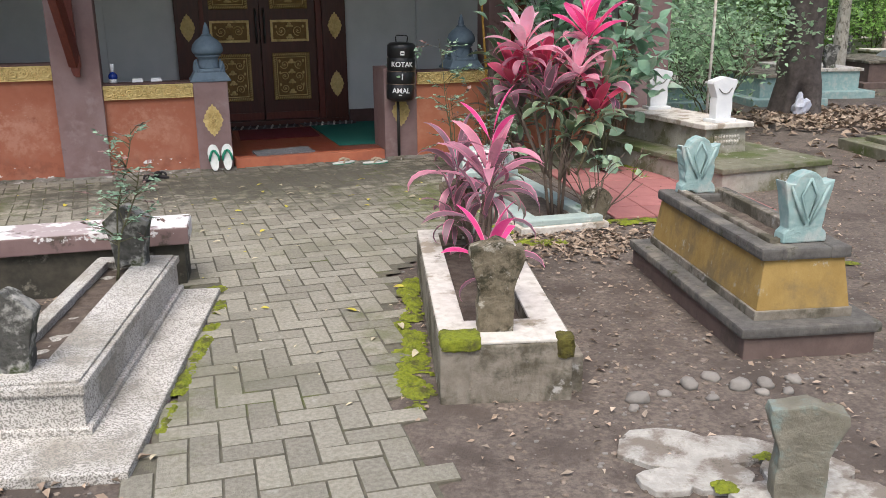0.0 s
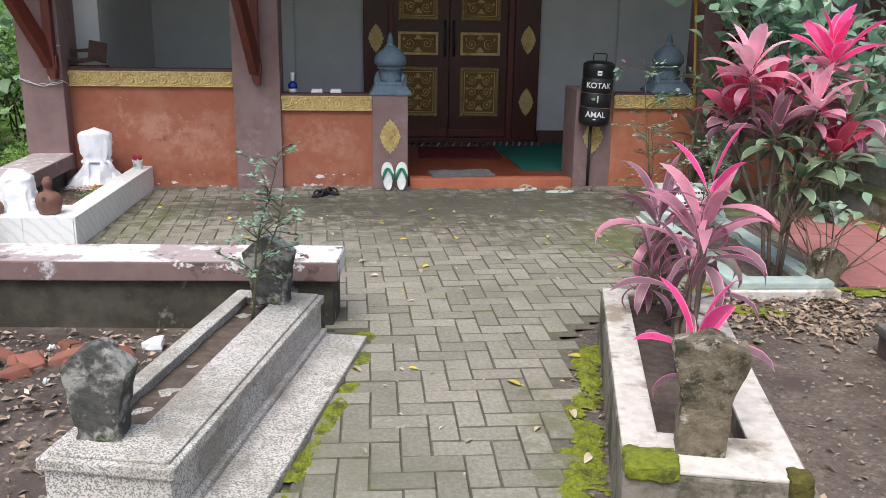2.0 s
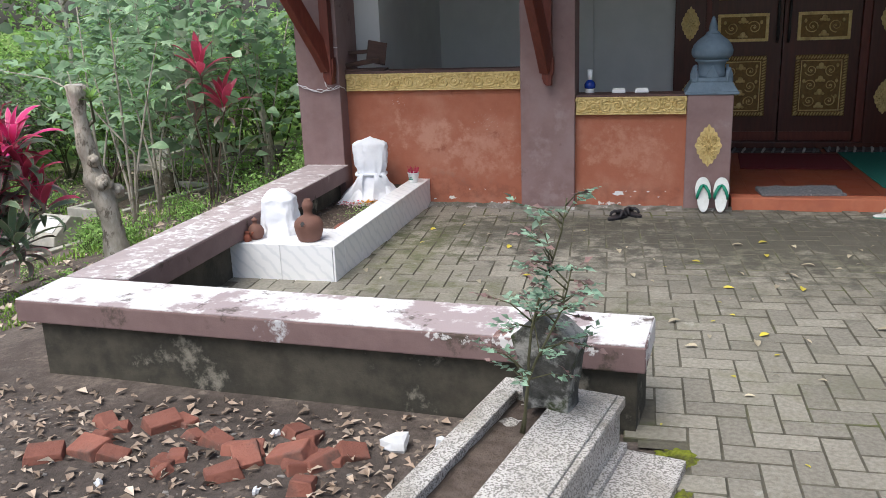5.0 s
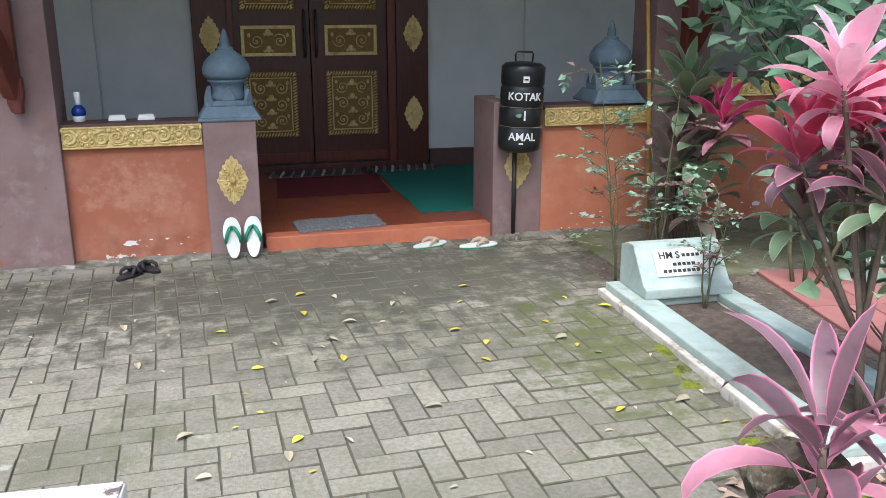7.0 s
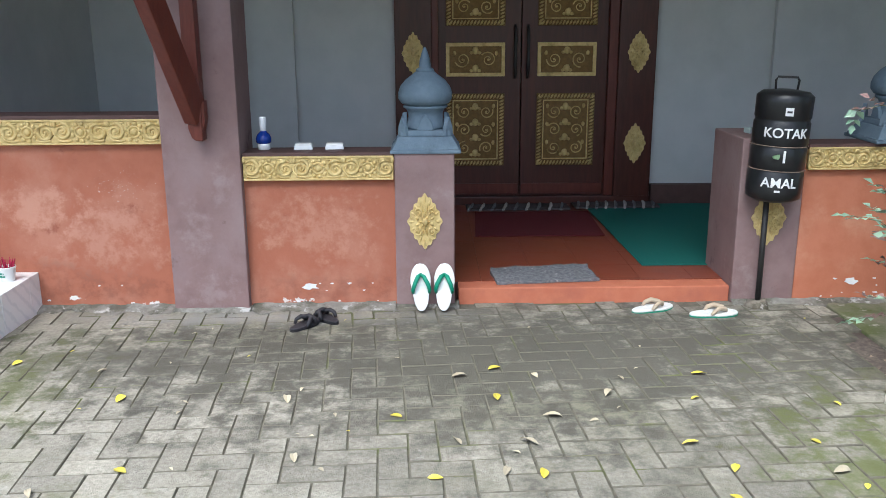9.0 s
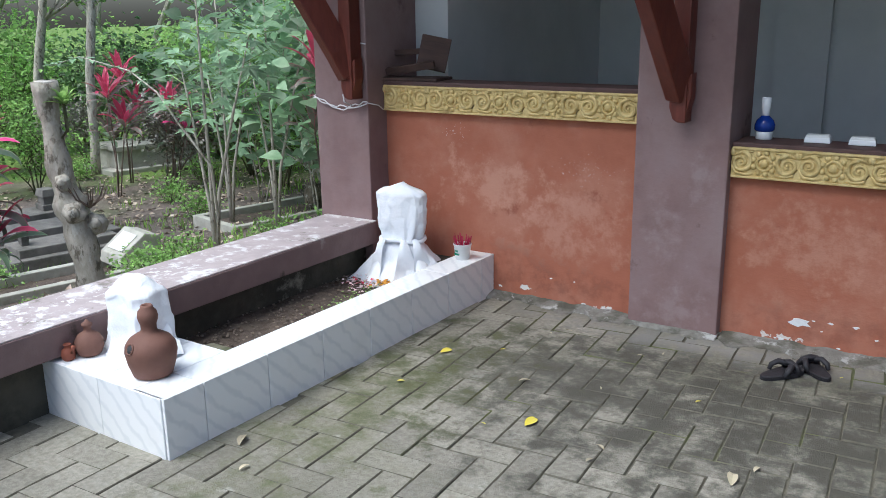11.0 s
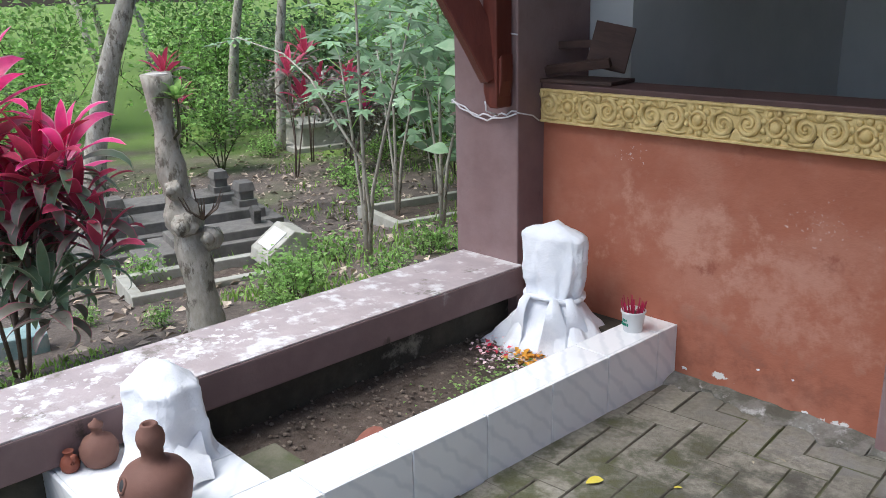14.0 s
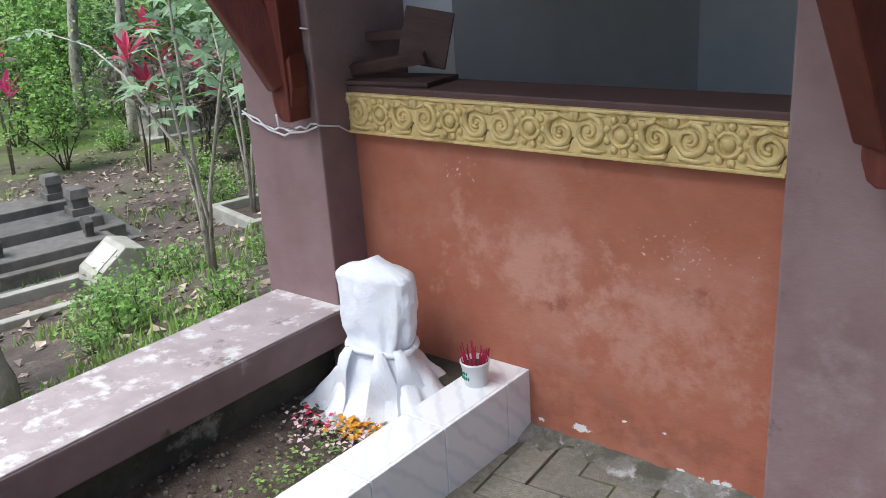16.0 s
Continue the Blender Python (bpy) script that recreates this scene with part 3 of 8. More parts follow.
def strap_leaf(name, middle, margin, dark, rough=0.34, backlit=0.2):
    """A leaf whose margin differs in colour from its middle, as the blade's own attribute tells."""
    m = mat(name, middle, tuple(v * 1.25 for v in middle), 12, dark, 13, 0.36, 0.12, rough, 0.12, 60, island=0.3, backlit=backlit, spec=0.5)
    N, L = m.node_tree.nodes, m.node_tree.links
    at = N.new("ShaderNodeAttribute")
    at.attribute_name = "margin"
    r = N.new("ShaderNodeMapRange")
    r.interpolation_type = "SMOOTHSTEP"
    r.inputs["From Min"].default_value, r.inputs["From Max"].default_value = 0.72, 1.0
    L.new(at.outputs["Fac"], r.inputs["Value"])
    hue = next(n for n in N if n.bl_idname == "ShaderNodeHueSaturation")
    old = hue.inputs["Color"].links[0].from_socket
    x = N.new("ShaderNodeMix")
    x.data_type = "RGBA"
    L.new(r.outputs[0], x.inputs[0])
    L.new(old, x.inputs[6])
    x.inputs[7].default_value = (*margin, 1)
    L.new(x.outputs[2], hue.inputs["Color"])
    return m


M["leaf_pink"] = strap_leaf("magenta_leaf", (0.80, 0.07, 0.27), (0.88, 0.42, 0.54), (0.60, 0.03, 0.16), 0.4, 0.4)
M["leaf_blush"] = strap_leaf("pale_pink_leaf", (0.82, 0.44, 0.54), (0.92, 0.66, 0.72), (0.78, 0.16, 0.34), 0.36, 0.4)
M["leaf_rose"] = strap_leaf("dusty_pink_leaf", (0.50, 0.22, 0.285), (0.86, 0.30, 0.47), (0.26, 0.12, 0.15), 0.36, 0.3)
M["leaf_dusk"] = strap_leaf("dusky_leaf_with_pink_margin", (0.20, 0.115, 0.14), (0.80, 0.24, 0.40), (0.115, 0.095, 0.09), 0.36, 0.25)
M["leaf_crimson"] = strap_leaf("crimson_leaf", (0.48, 0.06, 0.12), (0.76, 0.11, 0.26), (0.24, 0.06, 0.07), 0.36, 0.35)
M["leaf_purple"] = strap_leaf("dark_purple_leaf", (0.18, 0.17, 0.14), (0.46, 0.12, 0.18), (0.13, 0.17, 0.09), 0.3, 0.25)
M["leaf_olive"] = strap_leaf("olive_green_leaf", (0.17, 0.25, 0.15), (0.42, 0.44, 0.33), (0.25, 0.19, 0.08), 0.36, 0.3)
M["leaf_green"] = mat("green_leaf", (0.18, 0.34, 0.075), (0.28, 0.46, 0.13), 7, (0.40, 0.54, 0.20), 2, 0.36, 0.12, 0.45, 0.1, 60, island=0.75, backlit=0.45)
M["leaf_bright"] = mat("bright_young_leaf", (0.24, 0.43, 0.11), (0.38, 0.56, 0.19), 7, (0.50, 0.62, 0.30), 3, 0.34, 0.12, rough=0.5, bump=0.1, island=0.5, backlit=0.5)
M["leaf_cool"] = mat("cool_green_leaf", (0.27, 0.44, 0.25), (0.40, 0.55, 0.36), 7, (0.54, 0.65, 0.48), 3, 0.38, 0.12, 0.38, 0.1, 60, island=0.55, backlit=0.5)
M["leaf_dark"] = mat("dark_green_leaf", (0.13, 0.23, 0.09), (0.20, 0.31, 0.14), 6, (0.36, 0.46, 0.24), 2.0, 0.36, 0.12, 0.45, 0.1, 60, island=0.75, backlit=0.45)
M["rose_leaf"] = mat("blue_green_rose_leaf", (0.22, 0.36, 0.25), (0.31, 0.45, 0.33), 9, (0.42, 0.53, 0.40), 5, 0.35, 0.12, 0.4, 0.1, 60, island=0.45, backlit=0.3)
M["rose_leaf_red"] = mat("dusky_red_rose_leaf", (0.22, 0.13, 0.12), (0.30, 0.20, 0.18), 9, rough=0.45, bump=0.1, island=0.4, backlit=0.3)
M["leaf_broad"] = mat("glossy_blue_green_leaf", (0.21, 0.37, 0.25), (0.31, 0.48, 0.34), 9, (0.50, 0.61, 0.52), 4, 0.42, 0.12, 0.32, 0.1, 40, island=0.5, backlit=0.4)
M["grass"] = mat("grass_blades", (0.22, 0.38, 0.07), (0.32, 0.48, 0.11), 4, rough=0.6, bump=0.0, island=0.45, backlit=0.4)
M["dry"] = mat("dry_leaf_litter", (0.22, 0.16, 0.115), (0.36, 0.285, 0.22), 12, rough=0.9, bump=0.2, island=0.5)
M["dry_pale"] = mat("bleached_leaf_litter", (0.32, 0.245, 0.185), (0.48, 0.41, 0.33), 12, rough=0.9, bump=0.2, island=0.5)
M["fallen_yellow"] = mat("yellow_fallen_leaf", (0.50, 0.42, 0.035), (0.58, 0.50, 0.10), 12, rough=0.6, bump=0.1, each=0.25)
M["fallen_pale"] = mat("pale_dead_leaf", (0.40, 0.35, 0.24), (0.50, 0.44, 0.32), 14, rough=0.8, bump=0.1, each=0.3)
M["petals"] = mat("pink_white_petals", (0.62, 0.38, 0.44), (0.70, 0.62, 0.60), 25, rough=0.8, bump=0.1, island=0.3)
M["petal_orange"] = mat("orange_petals", (0.62, 0.27, 0.02), (0.70, 0.36, 0.05), 20, rough=0.7, bump=0.1, island=0.2)
M["petal_red"] = mat("red_flower", (0.55, 0.02, 0.06), (0.62, 0.05, 0.10), 20, rough=0.6, bump=0.1, island=0.25)
M["straw"] = mat("dry_fibre", (0.22, 0.16, 0.12), (0.32, 0.24, 0.18), 20, rough=0.9, bump=0.3, island=0.35)
M["string"] = mat("white_cord", (0.62, 0.60, 0.60), (0.72, 0.70, 0.70), 20, rough=0.9, bump=0.1)
M["blue_glaze"] = mat("blue_glaze", (0.008, 0.03, 0.21), (0.012, 0.045, 0.28), 8, rough=0.15, bump=0.0)
M["white_glaze"] = mat("white_glaze", (0.74, 0.76, 0.78), (0.80, 0.81, 0.82), 8, rough=0.2, bump=0.0)
M["bucket"] = mat("white_plastic_tub", (0.66, 0.66, 0.65), (0.72, 0.72, 0.71), 8, rough=0.4, bump=0.05)
M["incense"] = mat("red_incense_stick", (0.34, 0.012, 0.05), (0.46, 0.02, 0.08), 20, rough=0.8, bump=0.1, island=0.3)
M["ink_and_hole"] = mat("dark_ink_and_hole_shade", (0.03, 0.03, 0.035), (0.05, 0.05, 0.05), 20, rough=0.8, bump=0.0)
M["plaque"] = mat("white_plaque", (0.62, 0.62, 0.60), (0.70, 0.70, 0.68), 14, (0.5, 0.48, 0.44), 6, 0.35, 0.1, 0.6, 0.15, 60)
M["bamboo"] = mat("yellow_bamboo_pole", (0.42, 0.23, 0.035), (0.5, 0.29, 0.06), 12, rough=0.6, bump=0.15)
M["yellow_box"] = mat("stone_white_worn", (0.36, 0.35, 0.30), (0.47, 0.455, 0.40), 9, (0.32, 0.31, 0.25), 4, 0.36, 0.1, 0.9, 0.4, 60)
M["plastic_pale"] = mat("pale_plastic_sheet", (0.42, 0.45, 0.55), (0.6, 0.62, 0.68), 9, (0.12, 0.13, 0.17), 9, 0.36, 0.05, 0.4, 0.3, 40)


patch(M["ground"], (-1.2, 4.7, 0), (1.5, 0.8, 1.0), (0.045, 0.036, 0.03), 0.65, 2.0, 6.0, 0.1, 0.5)


# ---- ground: one sheet ----
def smooth01(t):
    t = min(1.0, max(0.0, t))
    return t * t * (3 - 2 * t)


def paved(x, y):
    """Whether a place lies in the herringbone court or its path."""
    if y < 5.15:
        left = 0.02 + (y - 3.07) * 0.227
    else:
        left = 0.34 if y < 5.482 - 0.06 * (x - 0.348) else -2.1
    if y < 3.3:
        right = 1.03
    elif y < 5.05:
        right = 1.03 + (y - 3.3) * 0.25
    elif y < 6.0:
        right = 1.47 + (y - 5.05) * 1.13
    else:
        right = 2.545 + (y - 6.0) * 0.03
        if y > 7.45:
            right = 2.6 + (y - 7.45) * 0.2
    return left < x < right and -1.6 < y < 8.8


def ground_z(x, y):
    n = noise.noise(Vector((x * 0.9, y * 0.9, 0.3))) * 0.012 + noise.noise(Vector((x * 3.7, y * 3.7, 4.3))) * 0.007
    drop = 0.27 * max(0.0, -2.55 - x) * smooth01((y - 4.6) / 2.2) - 0.05 * max(0.0, -2.55 - x) * 0
    drop = 1.35 * (1 - math.exp(-drop / 1.0)) if drop > 0 else 0
    rise = noise.noise(Vector((x * 0.12, y * 0.12, 7.7))) * 0.25 * smooth01((abs(x) + abs(y) - 22) / 25)
    bed = -0.024 if paved(x, y) else -0.014 + n * 0.75
    return bed - drop + rise


def axis_steps(a, b, fine, reach):
    mid = list(np.arange(a, b + fine * 0.5, fine))
    low, high, s = [a], [b], fine
    while high[-1] < reach:
        s *= 1.28
        high.append(high[-1] + s)
        low.append(low[-1] - s)
    return low[:0:-1] + mid + high[1:]


GX, GY = axis_steps(-6.0, 6.0, 0.075, 420), axis_steps(0.0, 12.0, 0.075, 420)
gv = [(x, y, ground_z(x, y)) for y in GY for x in GX]
nx = len(GX)
gf = [(j * nx + i, j * nx + i + 1, (j + 1) * nx + i + 1, (j + 1) * nx + i) for j in range(len(GY) - 1) for i in range(nx - 1)]
ground = Geo().add(gv, gf).ob("ground", M["ground"], smooth=True)
tagged(ground, "packed brown earth with litter and patches of grass", "ground", kind="structure")


def grass_over_ground():
    """Far off and down the slope the earth is grown over with grass."""
    m = M["ground"]
    N, L = m.node_tree.nodes, m.node_tree.links
    bsdf = N["Principled BSDF"]
    old = bsdf.inputs["Base Color"].links[0].from_socket
    pos = N.new("ShaderNodeTexCoord")
    ln = N.new("ShaderNodeVectorMath")
    ln.operation = "LENGTH"
    L.new(pos.outputs["Object"], ln.inputs[0])
    n = N.new("ShaderNodeTexNoise")
    n.inputs["Scale"].default_value, n.inputs["Detail"].default_value = 0.7, 8.0
    L.new(pos.outputs["Object"], n.inputs["Vector"])
    sc = N.new("ShaderNodeMath")
    sc.operation, sc.inputs[1].default_value = "MULTIPLY_ADD", 14.0
    L.new(n.outputs["Fac"], sc.inputs[0])
    L.new(ln.outputs["Value"], sc.inputs[2])
    mr = N.new("ShaderNodeMapRange")
    mr.interpolation_type = "SMOOTHSTEP"
    mr.inputs["From Min"].default_value, mr.inputs["From Max"].default_value = 23.0, 30.0
    L.new(sc.outputs[0], mr.inputs["Value"])
    x = N.new("ShaderNodeMix")
    x.data_type = "RGBA"
    L.new(mr.outputs[0], x.inputs[0])
    L.new(old, x.inputs[6])
    x.inputs[7].default_value = (0.16, 0.25, 0.05, 1)
    L.new(x.outputs[2], bsdf.inputs["Base Color"])


grass_over_ground()

# ---- building ----
FACE = 8.775
FLOOR_Z = 0.09


def rosette(g, cx, cz, y, r):
    """A flower boss in relief on a face towards -y."""
    g.blob((cx, y, cz), (r * 0.36, 0.012, r * 0.36), 0, 10, 6)
    ring = [(cx + r * 0.56 * math.cos(a), y, cz + r * 0.56 * math.sin(a)) for a in np.linspace(0, 2 * math.pi, 17)]
    g.tube(ring, 0.007, 5)
    for k in range(9):
        a = 2 * math.pi * k / 9
        g.blob((cx + r * 0.84 * math.cos(a), y, cz + r * 0.84 * math.sin(a)), (r * 0.24, 0.009, r * 0.24), 0, 6, 4)
    return g


def scroll(g, cx, cz, y, r, hand, start=0.0, turns=1.6, thick=0.011):
    pts, rad = [], []
    for i in range(22):
        t = i / 21
        a = start + hand * turns * 2 * math.pi * t
        rr = r * (1 - 0.82 * t)
        pts.append((cx + rr * math.cos(a), y, cz + rr * math.sin(a)))
        rad.append(thick * (1 - 0.45 * t))
    g.tube(pts, rad, 5)
    g.blob((cx, y, cz), (r * 0.17, 0.01, r * 0.17), 0, 6, 4)
    return g


def gold_band(parent, x0, x1, z0, z1, y, seed):
    """A carved and gilded strip along the top of a low wall."""
    rng = random.Random(seed)
    h, mid = z1 - z0, (z0 + z1) / 2
    plate = Geo().box(x0, y, z0, x1, y + 0.03, z1)
    strip = plate.ob("carved_band", M["gold"], parent, "carved gold-painted relief band", bevel=0.004)
    for a, b in ((z0, z0 + h * 0.09), (z1 - h * 0.09, z1)):
        Geo().box(x0 + 0.002, y - 0.008, a + 0.001, x1 - 0.002, y + 0.004, b - 0.001).ob("border", M["gold"], strip, bevel=0.003)
    n = max(2, round((x1 - x0) / 0.275))
    stepw = (x1 - x0) / n
    for k in range(n):
        cx = x0 + stepw * (k + 0.5)
        rosette(Geo(), cx, mid, y, h * 0.40).ob("rosette", M["gold"], strip, smooth=True)
        for s in (-1, 1):
            g = Geo()
            scroll(g, cx + s * stepw * 0.345, mid + s * 0.004 * rng.uniform(-1, 1), y, h * 0.35, s, math.pi / 2)
            g.tube([(cx + s * stepw * 0.16, y, mid - h * 0.33), (cx + s * stepw * 0.26, y, mid - h * 0.37), (cx + s * stepw * 0.42, y, mid - h * 0.33), (cx + s * stepw * 0.49, y, mid - h * 0.1)], [0.004, 0.007, 0.008, 0.004], 5)
            g.tube([(cx + s * stepw * 0.17, y, mid + h * 0.36), (cx + s * stepw * 0.30, y, mid + h * 0.36), (cx + s * stepw * 0.48, y, mid + h * 0.22)], [0.005, 0.008, 0.004], 5)
            g.blob((cx + s * stepw * 0.48, y, mid + h * 0.33), (0.012, 0.009, 0.018), 0.2, 6, 4)
            g.ob("scroll", M["gold"], strip, smooth=True)
    return strip


def low_wall(name, x0, x1, top, band, seed, material):
    w = structure(name, "low orange plastered wall with stains and flaking paint at its foot", "wall")
    b0, b1 = band
    g = Geo().box(x0, FACE, -0.05, x1, FACE + 0.16, top - 0.03)
    g.ob("plaster", material, w)
    Geo().box(x0 + 0.002, FACE - 0.022, top - 0.03, x1 - 0.002, FACE + 0.19, top).ob("ledge", M["mauve_dark"], w, "dark brown ledge", bevel=0.006)
    gold_band(w, x0 + 0.004, x1 - 0.004, b0, b1, FACE - 0.026, seed)
    Geo().box(x0, FACE - 0.02, -0.04, x1, FACE + 0.01, 0.012).ob("footing", M["concrete"], w, "rough cement footing")
    # bare flakes where the paint has come off
    rng = random.Random(seed + 5)
    for k in range(11):
        cx, cz, r = rng.uniform(x0 + 0.12, x1 - 0.1), rng.choice([0.03, 0.05, 0.09, 0.13]), rng.uniform(0.003, 0.009)
        if k == 0:
            cx, cz, r = x0 + (x1 - x0) * 0.41, 0.115, 0.028
        pts = []
        for i in range(11):
            a = 2 * math.pi * i / 11
            rr = r * rng.uniform(0.5, 1.25)
            pts.append((cx + rr * 1.5 * math.cos(a), cz + rr * 0.7 * math.sin(a)))
        Geo().prism(pts[::-1], FACE - 0.0025, FACE + 0.001).ob("paint_flake", M["white_paint"], w)
    return w


low_wall("wall_front_1", -2.03, -0.66, 1.045, (0.895, 1.025), 3, M["orange"])
low_wall("wall_front_2", -0.26, 0.53, 0.845, (0.70, 0.828), 4, M["orange"])
low_wall("wall_front_3", 2.70, 3.46, 0.87, (0.735, 0.855), 6, M["orange_r"])
low_wall("wall_front_4", 3.86, 5.10, 1.045, (0.895, 1.025), 7, M["orange_r"])


def column(name, x0, x1, y0, y1, z0, label):
    c = structure(name, label, "column")
    Geo().box(x0, y0, z0, x1, y1, 2.72).ob("shaft", M["mauve"], c, bevel=0.008)
    return c


column("column_1", -0.66, -0.26, 8.72, 9.06, -0.05, "square mauve-painted column with a chalky worn foot")
column("column_2", 3.455, 3.865, 8.72, 9.06, -0.05, "square mauve-painted column behind red-leaved plants")
column("column_3", -2.37, -2.03, 8.62, 9.06, -0.3, "square mauve corner pillar above the low bench")
column("column_4", 5.10, 5.50, 8.63, 9.06, -0.05, "square mauve corner pillar at the wall's end")


def bracket(x, y, z, out, side):
    """A timber knee brace: a hanging post with a curved foot and an arm that leans out."""
    b = thing("roof_bracket", x, y, z, 0, "dark red varnished timber bracket under the eaves", "bracket", "brackets under the eaves")
    g = Geo().prism([(-0.035, 0.06), (-0.02, 0.015), (0.0, 0.0), (0.035, 0.0), (0.035, 1.75), (-0.035, 1.75)], -0.045, 0.04)
    g.ob("post", M["wood_red"], b, bevel=0.006)
    arm = Geo().prism([(-0.045, 0.11), (-0.03, 0.06), (0.0, 0.03), (0.035, 0.04), (0.05, 0.10), (0.05, 0.2)], -0.035, 0.03)
    arm.ob("foot", M["wood_red"], b, bevel=0.006)
    pts = [(0.0, -0.005, 0.12), (-0.035 * side, -0.10 * out, 0.24), (-0.14 * side, -0.3 * out, 0.52), (-0.33 * side, -0.62 * out, 1.0), (-0.5 * side, -0.9 * out, 1.45)]
    g = Geo()
    w, h = 0.036, 0.062
    ring = []
    for k in range(len(pts)):
        a = Vector(pts[k])
        d = (Vector(pts[min(k + 1, len(pts) - 1)]) - Vector(pts[max(k - 1, 0)])).normalized()
        s = d.cross(Vector((0.3, 0.8, 0.5))).normalized() * w
        t = d.cross(s).normalized() * h
        ring += [a - s - t, a + s - t, a + s + t, a - s + t]
    n = len(pts)
    g.add(ring, [(3, 2, 1, 0), tuple(range(4 * n - 4, 4 * n))] + [(4 * k + i, 4 * k + (i + 1) % 4, 4 * k + 4 + (i + 1) % 4, 4 * k + 4 + i) for k in range(n - 1) for i in range(4)])
    g.ob("arm", M["wood_red"], b, "curved diagonal brace", bevel=0.006)
    return b


bracket(-2.09, 8.575, 0.965, 0.55, 1.0)
bracket(-0.455, 8.675, 0.925, 1.0, 0.30)
bracket(3.66, 8.675, 1.05, 1.0, -0.2)

# posts beside the entrance


def medallion(parent, cx, cz, y, w, h, seed, name="medallion", label="gilded carved leaf ornament"):
    """A pointed leaf ornament built of many petals in relief."""
    rng = random.Random(seed)

    def reach(a):
        return 1.0 / (abs(math.cos(a)) ** 1.35 + abs(math.sin(a)) ** 1.35) ** (1 / 1.35)

    outline = []
    for k in range(80):
        a = 2 * math.pi * k / 80
        r = reach(a) * (0.84 + 0.15 * abs(math.cos(a * 8)) ** 0.6)
        outline.append((cx + w * r * math.cos(a), cz + h * r * math.sin(a)))
    g = Geo().prism(outline, y - 0.006, y + 0.002)
    # three rings of ridged pointed leaves over a flat ground
    for ring, inner, cnt, half, up in ((1.0, 0.56, 16, 0.15, 0.012), (0.66, 0.30, 12, 0.20, 0.016), (0.38, 0.10, 8, 0.28, 0.020)):
        for k in range(cnt):
            a = 2 * math.pi * (k + 0.5 * (cnt == 12)) / cnt
            if cnt == 16:
                a = 2 * math.pi * k / cnt
            f0, f1, fm = reach(a) * inner, reach(a) * ring * rng.uniform(0.96, 1.04), reach(a) * (inner * 0.45 + ring * 0.55)
            q = lambda r, da, d: (cx + w * r * math.cos(a + da), y - d, cz + h * r * math.sin(a + da))
            g.add([q(f0, 0, 0.004), q(fm, half, 0.004), q(f1, 0, 0.005), q(fm, -half, 0.004), q(fm * 0.9, 0, up)], [(0, 1, 4), (1, 2, 4), (2, 3, 4), (3, 0, 4)])
    g.lathe([(0.017, 0.0), (0.017, 0.018), (0.011, 0.024), (0.004, 0.026)], 10)
    n = 4 * 10
    g.v[-n:] = [(cx + p[0], y - p[2], cz + p[1] * 1.2) for p in g.v[-n:]]
    for s in (-1, 1):
        scroll(g, cx + s * w * 0.40, cz - h * 0.36, y - 0.012, w * 0.24, s, math.pi / 2, 1.3, 0.0045)
        scroll(g, cx + s * w * 0.40, cz + h * 0.36, y - 0.012, w * 0.24, -s, -math.pi / 2, 1.3, 0.0045)
    return g.ob(name, M["gold"], parent, label, smooth=False)


def gate_post(name, x0, x1, y0, y1, top, seed):
    p = structure(name, "mauve-painted entrance post with a gilded leaf ornament", "post")
    Geo().box(x0, y0, -0.05, x1, y1, top).ob("shaft", M["mauve"], p, bevel=0.008)
    medallion(p, (x0 + x1) / 2, 0.475, y0, 0.095, 0.155, seed)
    return p


gate_post("gate_post_1", 0.53, 0.845, 8.755, 9.09, 0.835, 21)
gate_post("gate_post_2", 2.36, 2.70, 8.775, 9.24, 0.90, 22)


